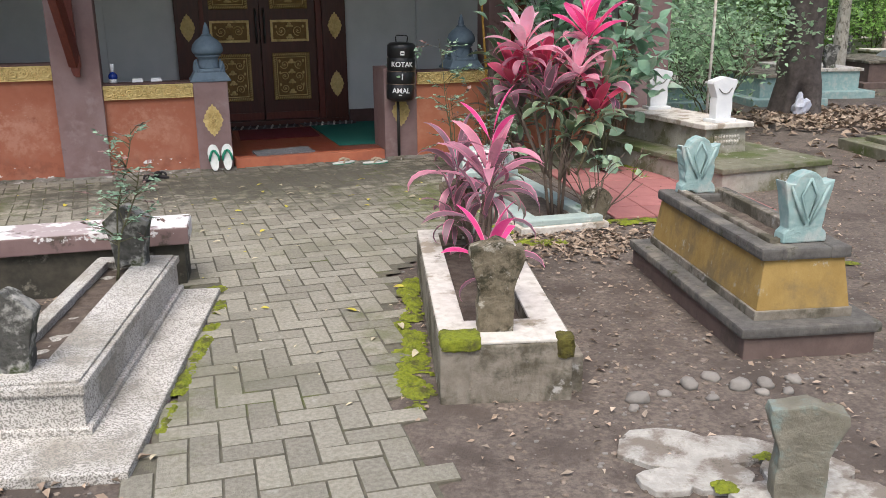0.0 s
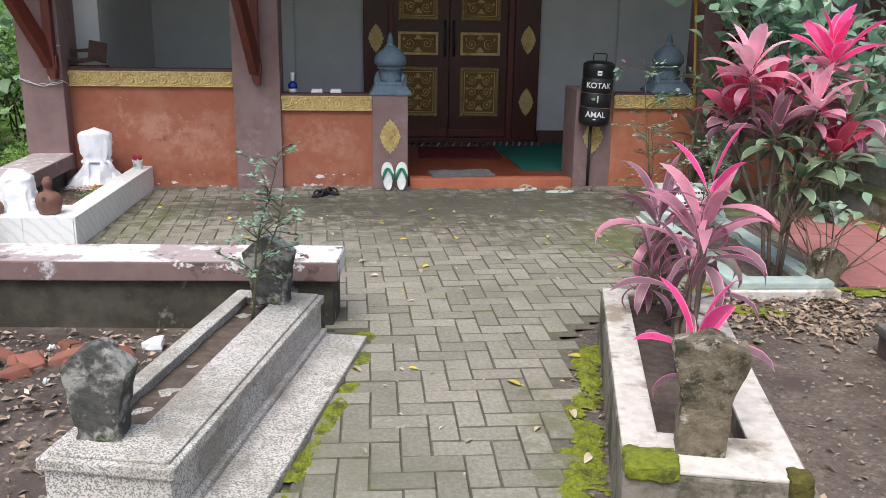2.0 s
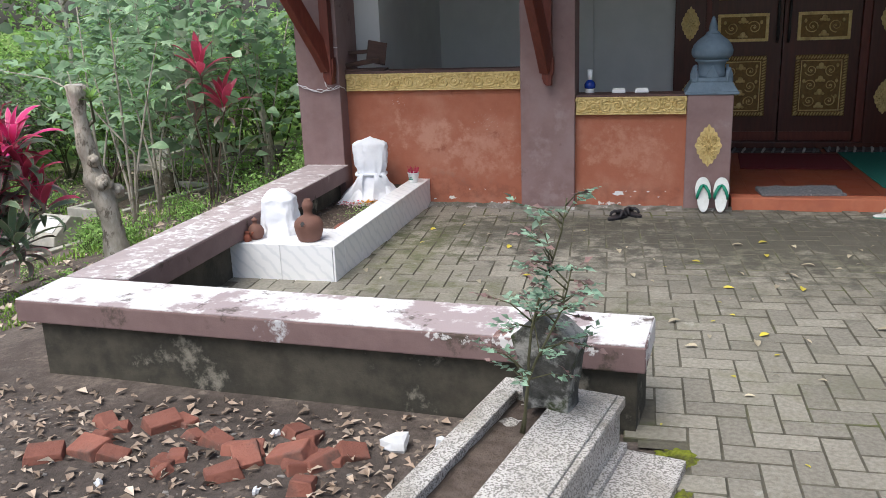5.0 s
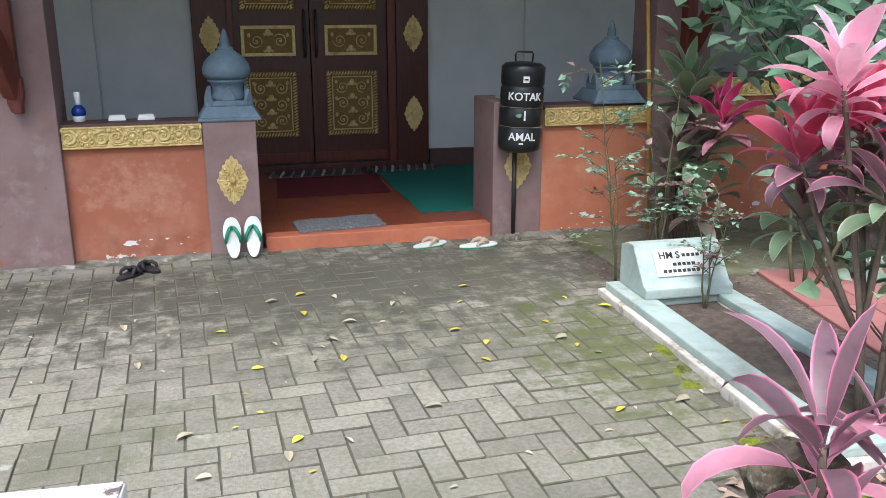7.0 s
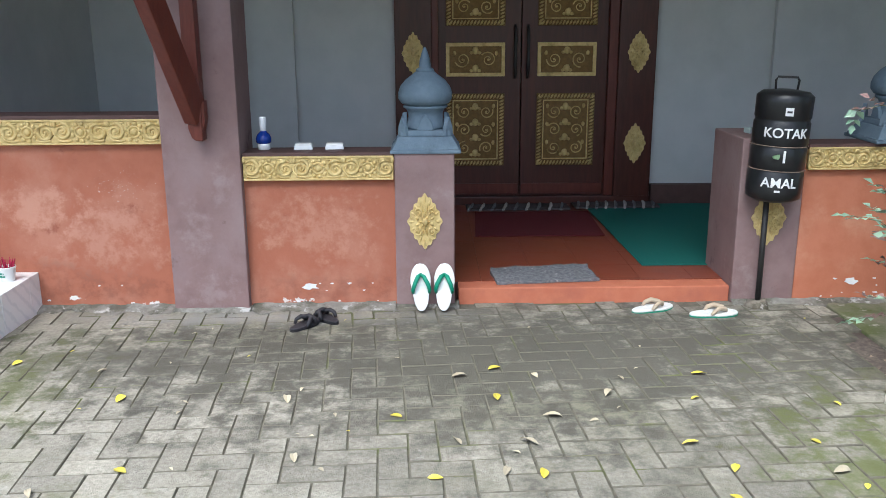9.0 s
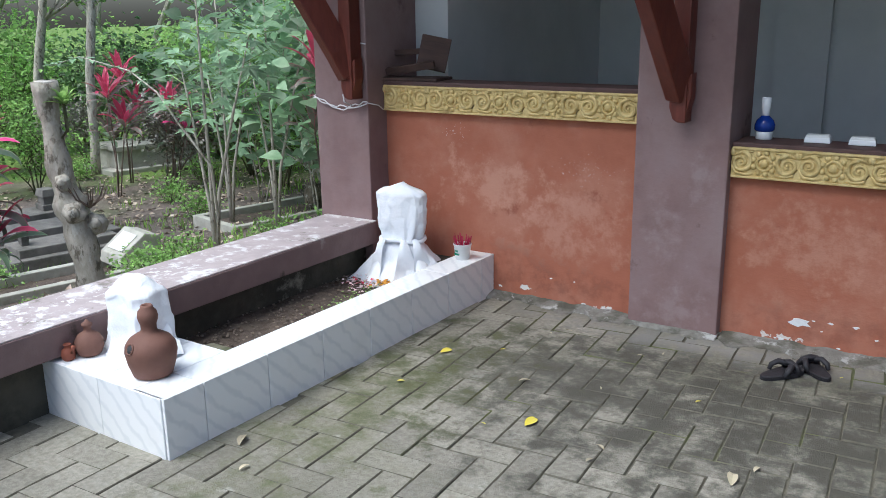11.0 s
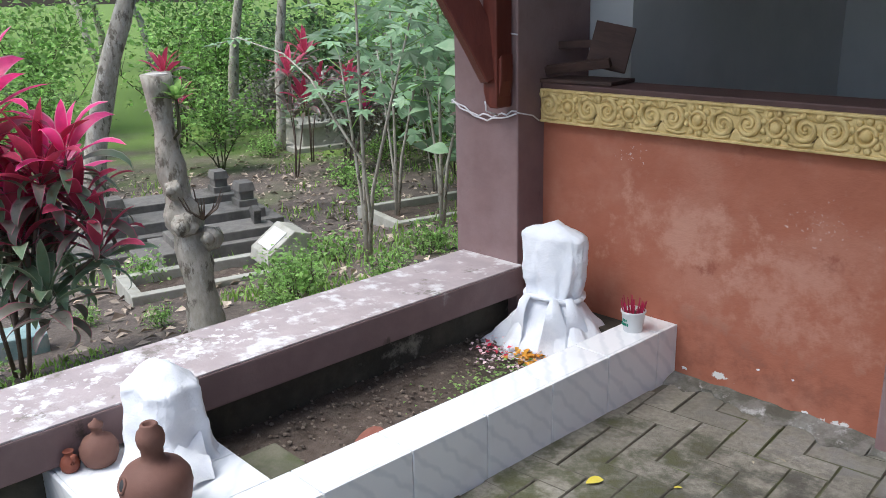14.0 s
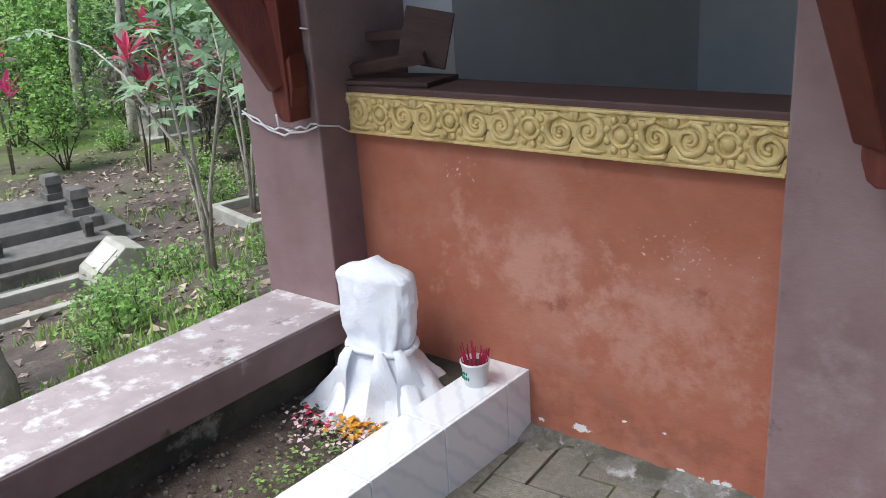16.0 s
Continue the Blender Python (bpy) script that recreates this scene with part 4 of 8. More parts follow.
def finial(x, y, z, label):
    """A carved stone cap: stepped base, waisted drum with corner leaves, bell dome and spike."""
    f = thing("stone_finial", x, y, z, 0, label, "finial", "finials on the entrance wall")
    g = Geo()
    q = math.sqrt(2)
    for r0, r1, a, b in ((0.185, 0.185, 0.0, 0.02), (0.178, 0.14, 0.02, 0.085), (0.135, 0.13, 0.085, 0.115)):
        g.lathe([(r0 * q, a), (r1 * q, b)], 4, square=True)
    g.ob("base", M["blue_stone"], f, bevel=0.006)
    Geo().lathe([(0.105, 0.112), (0.115, 0.125), (0.095, 0.15), (0.092, 0.19), (0.10, 0.215), (0.118, 0.225), (0.118, 0.235), (0.1, 0.24)], 20).ob("drum", M["blue_stone"], f, smooth=True)
    for k in range(4):
        a = math.pi / 4 + k * math.pi / 2
        lf = Geo().prism([(-0.03, 0), (0.03, 0), (0.024, 0.05), (0.0, 0.10), (-0.024, 0.05)], -0.012, 0.012).moved(Matrix.Translation((0.165 * math.cos(a), 0.165 * math.sin(a), 0.085)) @ Matrix.Rotation(a + math.pi / 2, 4, "Z"))
        lf.ob("corner_leaf", M["blue_stone"], f, bevel=0.004)
        a += math.pi / 4
        pl = Geo().prism([(-0.045, 0), (0.045, 0), (0.03, 0.045), (0.0, 0.085), (-0.03, 0.045)], -0.01, 0.01).moved(Matrix.Translation((0.108 * math.cos(a), 0.108 * math.sin(a), 0.115)) @ Matrix.Rotation(a + math.pi / 2, 4, "Z"))
        pl.ob("petal", M["blue_stone"], f, bevel=0.004)
    Geo().lathe([(0.098, 0.237), (0.126, 0.246), (0.142, 0.268), (0.144, 0.298), (0.132, 0.335), (0.105, 0.368), (0.072, 0.393), (0.048, 0.412), (0.036, 0.43)], 24).ob("dome", M["blue_stone"], f, smooth=True)
    Geo().lathe([(0.05, 0.412), (0.046, 0.424), (0.03, 0.432), (0.031, 0.445), (0.026, 0.475), (0.016, 0.51), (0.005, 0.535)], 14).ob("spike", M["blue_stone"], f, smooth=True)
    return f


finial(0.695, 8.93, 0.835, "blue-grey painted stone finial on the entrance post")
fin2 = finial(3.22, 8.9, 0.872, "blue-grey painted stone finial on the low wall")

# porch floor with its step
porch = structure("porch_floor", "glossy red tiled porch floor behind a painted step", "floor")
Geo().box(-2.2, 8.93, -0.05, 5.4, 11.1, FLOOR_Z - 0.006).ob("screed", M["mauve_dark"], porch)
Geo().box(0.867, 8.80, -0.05, 2.358, 8.93, FLOOR_Z - 0.002).ob("step_riser", M["red_step"], porch, "red painted step edge", bevel=0.008)
tile = Geo().box(0.0015, 0.0015, 0, 0.2985, 0.2985, 0.006).mesh("floor_tile", M["red_tile"])
for i in range(6):
    for j in range(8):
        x, y = 0.70 + i * 0.3, 8.932 + j * 0.3 * 0.9 + 0
        if j * 0.3 + 8.932 + 0.3 < 11.06:
            shared("floor_tile", tile, porch, Matrix.Translation((x, 8.932 + j * 0.3, FLOOR_Z - 0.006)))

# back wall, pilasters, sides
BACK = 11.06


def plain_wall(name, x0, y0, z0, x1, y1, z1, material, label="plain grey-blue plastered wall in shade"):
    g = Geo().box(x0, y0, z0, x1, y1, z1)
    o = g.ob(name, material)
    return tagged(o, label, "wall", kind="structure")


plain_wall("wall_back_left", -2.3, BACK, -0.3, 0.46, BACK + 0.2, 2.8, M["grey_wall"])
plain_wall("wall_back_right", 2.46, BACK, -0.3, 5.5, BACK + 0.2, 2.8, M["grey_wall"])
plain_wall("wall_back_top", 0.46, BACK, 2.4, 2.46, BACK + 0.2, 2.8, M["grey_wall"])
plain_wall("wall_left_return", -2.1, 9.062, -0.3, -1.83, BACK - 0.002, 2.72, M["grey_wall"], "plain grey side wall of the porch in shade")
plain_wall("wall_right_return", 5.15, 9.062, -0.3, 5.35, BACK - 0.002, 2.72, M["grey_wall"], "plain grey side wall of the porch in shade")
for x0, x1 in ((-0.62, -0.30), (3.36, 3.70)):
    plain_wall("pilaster", x0, BACK - 0.05, -0.05, x1, BACK + 0.01, 2.75, M["grey_wall"], "shallow grey-blue pilaster on the back wall")
for x0, x1 in ((-2.3, 0.45), (2.47, 5.5)):
    o = Geo().box(x0, BACK - 0.062, 0.0, x1, BACK + 0.01, 0.245).ob("baseboard", M["mauve_dark"])
    tagged(o, "dark brown painted dado along the back wall", "baseboard", kind="structure")
o = Geo().box(-2.9, 7.55, 2.72, 4.9, 11.3, 2.80).ob("ceiling", M["ceiling"])
tagged(o, "plain boarded porch ceiling", "ceiling", kind="structure")
roof = structure("roof", "tiled roof over the porch", "roof")
Geo().prism([(7.45, 2.82), (11.6, 4.8), (15.6, 2.82), (15.6, 2.805), (7.45, 2.805)], -3.1, 5.0, "x").ob("roof_slope", M["roof"], roof)
plain_wall("wall_house_left", -2.3, BACK + 0.2, -1.4, -2.1, 15.0, 2.75, M["grey_wall"], "plain side wall of the building")
plain_wall("wall_house_right", 5.3, BACK + 0.2, -0.3, 5.5, 15.0, 2.75, M["grey_wall"], "plain side wall of the building")
plain_wall("wall_house_back", -2.1, 14.8, -1.4, 5.3, 15.0, 2.75, M["grey_wall"], "plain rear wall of the building")


# double door
def door_panel(parent, x0, x1, z0, z1, y, seed, rope):
    """A framed carved panel on a door leaf."""
    rng = random.Random(seed)
    w, h = x1 - x0, z1 - z0
    fr = 0.05 if rope else 0.028
    field = Geo().box(x0 + 0.01, y - 0.008, z0 + 0.01, x1 - 0.01, y + 0.004, z1 - 0.01).ob("carved_panel", M["gold_field"], parent, "carved panel in dark and bright gold")
    for a in ((x0, z0, x1, z0 + fr), (x0, z1 - fr, x1, z1), (x0, z0 + fr, x0 + fr, z1 - fr), (x1 - fr, z0 + fr, x1, z1 - fr)):
        Geo().box(a[0], y - 0.018, a[1], a[2], y + 0.004, a[3]).ob("frame", M["gold_field"] if rope else M["gold"], field, bevel=0.004)
    if rope:
        g = Geo()
        for k in range(int(h / 0.026)):
            z = z0 + 0.014 + k * 0.026
            for x in (x0 + fr * 0.45, x1 - fr * 0.45):
                g.tube([(x - 0.016, y - 0.02, z - 0.009), (x, y - 0.026, z), (x + 0.016, y - 0.02, z + 0.009)], [0.005, 0.009, 0.005], 5)
        for k in range(int(w / 0.026)):
            x = x0 + 0.014 + k * 0.026
            for z in (z0 + fr * 0.45, z1 - fr * 0.45):
                g.tube([(x - 0.009, y - 0.02, z - 0.016), (x, y - 0.026, z), (x + 0.009, y - 0.02, z + 0.016)], [0.005, 0.009, 0.005], 5)
        g.ob("rope_moulding", M["gold"], field, smooth=True)
        for a in ((x0 + fr, z0 + fr, x1 - fr, z0 + fr + 0.008), (x0 + fr, z1 - fr - 0.008, x1 - fr, z1 - fr), (x0 + fr, z0 + fr, x0 + fr + 0.008, z1 - fr), (x1 - fr - 0.008, z0 + fr, x1 - fr, z1 - fr)):
            Geo().box(a[0], y - 0.022, a[1], a[2], y, a[3]).ob("bead", M["gold"], field)
    g = Geo()
    cx, cz = (x0 + x1) / 2, (z0 + z1) / 2
    iw, ih = w / 2 - fr - 0.02, h / 2 - fr - 0.02
    rows = max(1, round(ih / 0.07))
    for s in (-1, 1):
        for k in range(rows):
            zz = cz + (k - (rows - 1) / 2) * (2 * ih / rows)
            scroll(g, cx + s * iw * 0.55, zz, y - 0.009, min(iw * 0.34, ih / rows * 0.8), s if k % 2 else -s, rng.uniform(0, 6), 1.5, 0.006)
            g.blob((cx + s * iw * 0.9, y - 0.009, zz + ih / rows * 0.6), (0.014, 0.008, 0.02), 0.2, 6, 4, k)
    for k in range(rows + 1):
        zz = cz + (k - rows / 2) * (1.7 * ih / max(1, rows))
        g.blob((cx, y - 0.01, zz), (0.026, 0.011, 0.03), 0.15, 8, 5, k)
        for s in (-1, 1):
            g.blob((cx + s * 0.03, y - 0.009, zz - 0.015), (0.016, 0.008, 0.014), 0.15, 6, 4, k)
    g.ob("carving", M["gold"], field, smooth=True)
    return field


door = structure("door_1", "tall dark red wooden double door with gilded carved panels, closed", "door")
DY = BACK + 0.03
for k, (a, b) in enumerate(((0.79, 1.428), (1.436, 2.10))):
    leaf = Geo().box(a, DY, 0.155, b, DY + 0.05, 2.38).ob("door_leaf", M["wood_dark"], door, bevel=0.004)
    x0 = a + (0.06 if k == 0 else 0.12)
    x1 = x0 + 0.455
    for z0, z1, rope in ((0.395, 0.96, True), (1.09, 1.345, False), (1.47, 2.03, True), (2.11, 2.32, False)):
        door_panel(leaf, x0, x1, z0, z1, DY, k * 7 + int(z0 * 10), rope)
    hx = b - 0.045 if k == 0 else a + 0.045
    g = Geo().tube([(hx, DY - 0.005, 1.08), (hx, DY - 0.035, 1.1), (hx, DY - 0.04, 1.18), (hx, DY - 0.036, 1.27), (hx, DY - 0.04, 1.36), (hx, DY - 0.035, 1.45), (hx, DY - 0.005, 1.47)], [0.012, 0.012, 0.015, 0.011, 0.015, 0.012, 0.012], 8)
    g.ob("handle", M["black_metal"], leaf, "dark iron pull handle", smooth=True)
    Geo().box(a + 0.01, DY - 0.012, 0.17, b - 0.01, DY + 0.002, 0.25).ob("kick_rail", M["wood_red"], leaf, bevel=0.004)
Geo().box(0.46, BACK - 0.05, 0.0, 2.46, DY + 0.06, 0.155).ob("sill", M["wood_dark"], door, bevel=0.006)
for x0, x1, cx in ((0.46, 0.74, 0.60), (2.17, 2.455, 2.32)):
    jam = Geo().box(x0, BACK - 0.06, 0.155, x1, DY + 0.05, 2.75).ob("jamb", M["wood_dark"], door, bevel=0.006)
    for cz in (0.575, 1.27, 1.97):
        medallion(jam, cx, cz, BACK - 0.062, 0.088, 0.16, int(cz * 10))
for x0, x1 in ((0.74, 0.79), (2.10, 2.17)):
    Geo().box(x0, BACK - 0.02, 0.155, x1, DY + 0.05, 2.75).ob("inner_jamb", M["wood_red"], door, bevel=0.004)
Geo().box(0.79, BACK - 0.02, 2.38, 2.10, DY + 0.05, 2.75).ob("head", M["wood_dark"], door, bevel=0.004)

# benches that bound the court
bench = thing("corner_bench", 0, 0, 0, 0, "low L-shaped masonry bench, mauve paint with peeling white top", "bench")
def bench_outline(x0, x1, inset):
    """The front arm runs slightly askew; the outline is given as (x, y) pairs."""
    front, back = (lambda x: 5.165 - 0.056 * (x - 0.316) + inset), (lambda x: 5.485 - 0.060 * (x - 0.348) - inset)
    return [(x0, front(x0)), (x1 - inset, front(x1)), (x1 + 0.03 - inset, back(x1)), (x0, back(x0))]


Geo().prism(bench_outline(-2.34, 0.318, 0.005), 0.335, 0.341, "z").ob("front_top", M["bench_top"], bench, "flaking white painted top", bevel=0.002)
Geo().prism(bench_outline(-2.34, 0.318, 0.0), 0.24, 0.335, "z").ob("front_slab", M["bench_edge"], bench, bevel=0.006)
Geo().prism(bench_outline(-2.25, 0.33, 0.04), -0.06, 0.24, "z").ob("front_support", M["damp"], bench, "damp mould-stained support wall, darkened with painted shadow")
Geo().box(-2.335, 5.65, 0.335, -2.005, 8.626, 0.341).ob("side_top", M["bench_side_top"], bench, "worn top with whitish wear", bevel=0.002)
Geo().box(-2.34, 5.646, 0.222, -2.0, 8.628, 0.335).ob("side_slab", M["bench_edge"], bench, bevel=0.006)
Geo().box(-2.28, 5.55, -0.5, -2.08, 8.628, 0.222).ob("side_support", M["damp"], bench, "damp mould-stained support wall, darkened with painted shadow")

# strip of mossy cement before the right-hand wall
o = Geo().box(2.86, 7.62, -0.06, 5.6, 8.79, 0.004).ob("pavement", M["concrete_green"], bevel=0.01)
tagged(o, "dark mossy cement apron before the wall", "pavement", kind="structure")


# rough cement worked into the foot of the front wall
cf = structure("trim_wall_foot", "rough whitish cement smeared along the wall's foot", "cement")
for x0, x1, y1, dep, sd in ((-1.40, -0.67, 8.745, 0.085, 1), (-0.665, -0.255, 8.718, 0.06, 2), (-0.25, 0.525, 8.745, 0.07, 3), (0.53, 0.87, 8.753, 0.03, 5), (2.36, 3.45, 8.76, 0.06, 4)):
    n = int((x1 - x0) / 0.025)
    vs, fs = [], []
    for i in range(n + 1):
        x = x0 + (x1 - x0) * i / n
        d = dep * (0.75 + 0.9 * noise.noise(Vector((x * 9, sd, 0.4))) + 0.4 * noise.noise(Vector((x * 31, sd, 2.4))))
        hh = 0.012 + 0.01 * noise.noise(Vector((x * 14, sd, 5.0)))
        vs += [(x, y1 + 0.03, hh + 0.012), (x, y1 - d * 0.4, hh), (x, y1 - d, 0.003), (x, y1 - d - 0.004, -0.02)]
    for i in range(n):
        for k in range(3):
            a = 4 * i + k
            fs.append((a, a + 1, a + 5, a + 4))
    Geo().add(vs, fs).ob("cement", M["cement_foot"], cf, smooth=False)


# ---- graves ----
def headstone_mesh(outline, thick, material, seed, name="headstone", wear=0.0035, bulge=0.0, label="", parent=None, m=None):
    """An upright slab cut to an outline of (x, z), with worn uneven faces."""
    bm = bmesh.new()
    n = len(outline)
    front = [bm.verts.new((x, -thick / 2, z)) for x, z in outline]
    f = bm.faces.new(front)
    ext = bmesh.ops.extrude_face_region(bm, geom=[f])
    bmesh.ops.translate(bm, verts=[v for v in ext["geom"] if isinstance(v, bmesh.types.BMVert)], vec=(0, thick, 0))
    bmesh.ops.recalc_face_normals(bm, faces=bm.faces)
    bmesh.ops.bevel(bm, geom=[e for e in bm.edges if e.calc_face_angle(0) > 0.6], offset=0.008, segments=2, profile=0.6, affect="EDGES")
    bmesh.ops.triangulate(bm, faces=bm.faces)
    bmesh.ops.subdivide_edges(bm, edges=[e for e in bm.edges if e.calc_length() > 0.04], cuts=3, use_grid_fill=True)
    for v in bm.verts:
        q = v.co + Vector((seed * 0.41, seed * 0.1, seed * 0.23))
        v.co += noise.noise_vector(q * 16) * wear + noise.noise_vector(q * 45) * wear * 0.45
        chip = noise.noise(q * 13 + Vector((7, 3, 1)))
        if chip > 0.34 and wear > 0.003:
            v.co += (Vector((0, 0, 0.15)) - v.co) * min(0.12, (chip - 0.28) * 0.5)
    o = part(name, bm, material, parent, label)
    if m is not None:
        o.matrix_basis = m
    return o


SHIELD = [(-0.075, 0.0), (0.075, 0.0), (0.08, 0.08), (0.095, 0.18), (0.115, 0.25), (0.085, 0.275), (0.06, 0.30), (0.0, 0.33), (-0.06, 0.30), (-0.085, 0.275), (-0.115, 0.25), (-0.095, 0.18), (-0.08, 0.08)]
WAISTED = [(-0.07, 0.0), (0.07, 0.0), (0.075, 0.10), (0.07, 0.16), (0.085, 0.20), (0.11, 0.26), (0.105, 0.285), (0.055, 0.295), (0.0, 0.31), (-0.055, 0.295), (-0.105, 0.285), (-0.11, 0.26), (-0.085, 0.20), (-0.07, 0.16), (-0.075, 0.10)]
TULIP = [(-0.10, 0.0), (0.10, 0.0), (0.095, 0.04), (0.075, 0.06), (0.085, 0.12), (0.10, 0.20), (0.115, 0.26), (0.065, 0.245), (0.05, 0.275), (0.02, 0.295), (0.0, 0.30), (-0.02, 0.295), (-0.05, 0.275), (-0.065, 0.245), (-0.115, 0.26), (-0.10, 0.20), (-0.085, 0.12), (-0.075, 0.06), (-0.095, 0.04)]


def rim_frame(parent, name, w, y0, y1, z0, z1, left, right, near, far, material, bevel=0.006, label=""):
    """A rectangular kerb with an open middle, as one mesh."""
    g = Geo()
    g.box(-w / 2, y0, z0, -w / 2 + left, y1, z1)
    g.box(w / 2 - right, y0, z0, w / 2, y1, z1)
    g.box(-w / 2 + left - 0.004, y0 + 0.001, z0, w / 2 - right + 0.004, y0 + near, z1 - 0.0015)
    g.box(-w / 2 + left - 0.004, y1 - far, z0, w / 2 - right + 0.004, y1 - 0.001, z1 - 0.0015)
    return g.ob(name, material, parent, label, bevel=bevel)


def soil_bed(parent, x0, y0, x1, y1, z, seed=0, material=None):
    g = Geo()
    nx_, ny_ = max(4, int((x1 - x0) / 0.03)), max(6, int((y1 - y0) / 0.03))
    vs = []
    for j in range(ny_ + 1):
        for i in range(nx_ + 1):
            x, y = x0 + (x1 - x0) * i / nx_, y0 + (y1 - y0) * j / ny_
            vs.append((x, y, z + 0.014 * noise.noise(Vector((x * 9, y * 9, seed))) + 0.006 * noise.noise(Vector((x * 30, y * 30, seed)))))
    fs = [(j * (nx_ + 1) + i, j * (nx_ + 1) + i + 1, (j + 1) * (nx_ + 1) + i + 1, (j + 1) * (nx_ + 1) + i) for j in range(ny_) for i in range(nx_)]
    return g.add(vs, fs).ob("soil", material or M["soil"], parent, smooth=True)


# terrazzo grave beside the path
gl = thing("terrazzo_grave", -0.23, 3.432, 0, -12.8, "stepped grave of grey speckled terrazzo beside the path", "grave")
BX = -0.09
Geo().box(-0.36, -0.30, -0.05, 0.33, 1.66, 0.028).ob("plinth", M["terrazzo"], gl, "worn washed-chip plinth", bevel=0.008)
Geo().box(BX - 0.225, -0.02, 0.026, BX + 0.225, 1.655, 0.055).ob("lower_step", M["terrazzo"], gl, bevel=0.006)
Geo().box(BX - 0.20, 0.0, 0.053, BX + 0.20, 1.645, 0.185).ob("body", M["terrazzo"], gl, bevel=0.004)
cap = rim_frame(gl, "cap", 0.43, -0.015, 1.655, 0.185, 0.222, 0.08, 0.205, 0.24, 0.10, M["terrazzo"])
lip = rim_frame(gl, "cap_lip", 0.385, 0.01, 1.63, 0.221, 0.234, 0.065, 0.18, 0.22, 0.09, M["terrazzo"], 0.004)
cap.location.x = lip.location.x = BX
soil_bed(gl, BX - 0.14, 0.21, BX + 0.02, 1.57, 0.19, 2)
headstone_mesh([(x * 0.92, z * 1.0) for x, z in SHIELD], 0.10, M["stone_dark"], 3, parent=gl, m=pose(-0.175, 0.145, 0.215, 0, 2, 4), label="broken-edged dark lichened headstone")
headstone_mesh(SHIELD, 0.10, M["stone_dark"], 8, parent=gl, m=pose(-0.075, 1.49, 0.22, 2, -1, -3), label="dark lichened headstone behind a rose bush")

# limewashed grave with the pink plants
gc = thing("limewashed_grave", 1.45, 3.215, 0, -13.2, "low limewashed grave with mossy corners and red plants", "grave")
rim_frame(gc, "kerb", 0.53, 0.0, 1.77, -0.06, 0.236, 0.12, 0.135, 0.25, 0.09, M["concrete"], 0.01, "rough cement kerb")
rim_frame(gc, "top_coat", 0.52, 0.006, 1.765, 0.235, 0.25, 0.115, 0.13, 0.245, 0.085, M["limewash"], 0.005, "flaking white limewash")
Geo().box(0.266, 0.07, -0.05, 0.325, 1.40, 0.15).ob("side_slab", M["concrete"], gc, "tan cement side slab", bevel=0.008)
soil_bed(gc, -0.15, 0.23, 0.14, 1.70, 0.17, 5)
headstone_mesh([(x * 1.0, z * 1.36) for x, z in WAISTED], 0.10, M["stone_brown"], 5, parent=gc, m=pose(-0.03, 0.16, 0.21, 3, 1, -2), label="brown mossy headstone with flared top")
headstone_mesh([(x * 1.05, z * 1.15) for x, z in WAISTED], 0.09, M["stone_brown"], 15, parent=gc, m=pose(-0.02, 1.69, 0.21, 0, 0, 3), label="brown mossy headstone under red leaves")


def moss_cushion(parent, x0, y0, x1, y1, z0, z1, seed, material="moss"):
    """A solid pad of moss that wraps a kerb's corner."""
    bm = bmesh.new()
    bmesh.ops.create_cube(bm, size=1.0)
    bmesh.ops.bevel(bm, geom=list(bm.edges), offset=0.16, segments=2, profile=0.6, affect="EDGES")
    bmesh.ops.triangulate(bm, faces=bm.faces)
    bmesh.ops.subdivide_edges(bm, edges=list(bm.edges), cuts=3, use_grid_fill=True)
    for v in bm.verts:
        v.co = Vector(((x0 + x1) / 2 + v.co.x * (x1 - x0), (y0 + y1) / 2 + v.co.y * (y1 - y0), (z0 + z1) / 2 + v.co.z * (z1 - z0)))
        v.co += noise.noise_vector(v.co * 40 + Vector((seed, 0, 0))) * 0.006 + noise.noise_vector(v.co * 130) * 0.003
    return part("moss", bm, M[material], parent, "thick moss pad on the corner")


def moss_patch(parent, x, y, z, rx, ry, h, seed, name="moss"):
    """A low cushion with a ragged outline, built as a heightfield."""
    g = Geo()
    n, nl = 26, min(170, max(26, int(26 * ry / rx)))
    idx = {}
    for j in range(nl + 1):
        for i in range(n + 1):
            u, v = 2 * i / n - 1, 2 * j / nl - 1
            px, py = x + u * rx, y + v * ry
            r2 = u * u + (v * v if nl == n else v ** 8)
            e = 0.55 - r2 + 1.25 * noise.noise(Vector((px * 11 + seed, py * 11, seed * 0.7))) + 0.6 * noise.noise(Vector((px * 45, py * 45, seed)))
            idx[i, j] = (e, (px, py, z + h * (min(1.0, max(-0.3, e)) * 0.8 + 0.45 * noise.noise(Vector((px * 90, py * 90, seed + 4))) * min(1, max(0, e * 2)))))
    vid, vs, fs = {}, [], []
    for j in range(nl):
        for i in range(n):
            q = [(i, j), (i + 1, j), (i + 1, j + 1), (i, j + 1)]
            if max(idx[k][0] for k in q) > 0.0 and sum(idx[k][0] for k in q) > -0.6:
                for k in q:
                    if k not in vid:
                        vid[k] = len(vs)
                        vs.append(idx[k][1])
                fs.append(tuple(vid[k] for k in q))
    return g.add(vs, fs).ob(name, M["moss"], parent, "bright green moss cushion", smooth=False)


moss_cushion(gc, -0.262, -0.012, -0.10, 0.12, 0.215, 0.266, 31)
moss_cushion(gc, 0.20, -0.012, 0.27, 0.07, 0.17, 0.262, 33, "moss_old")

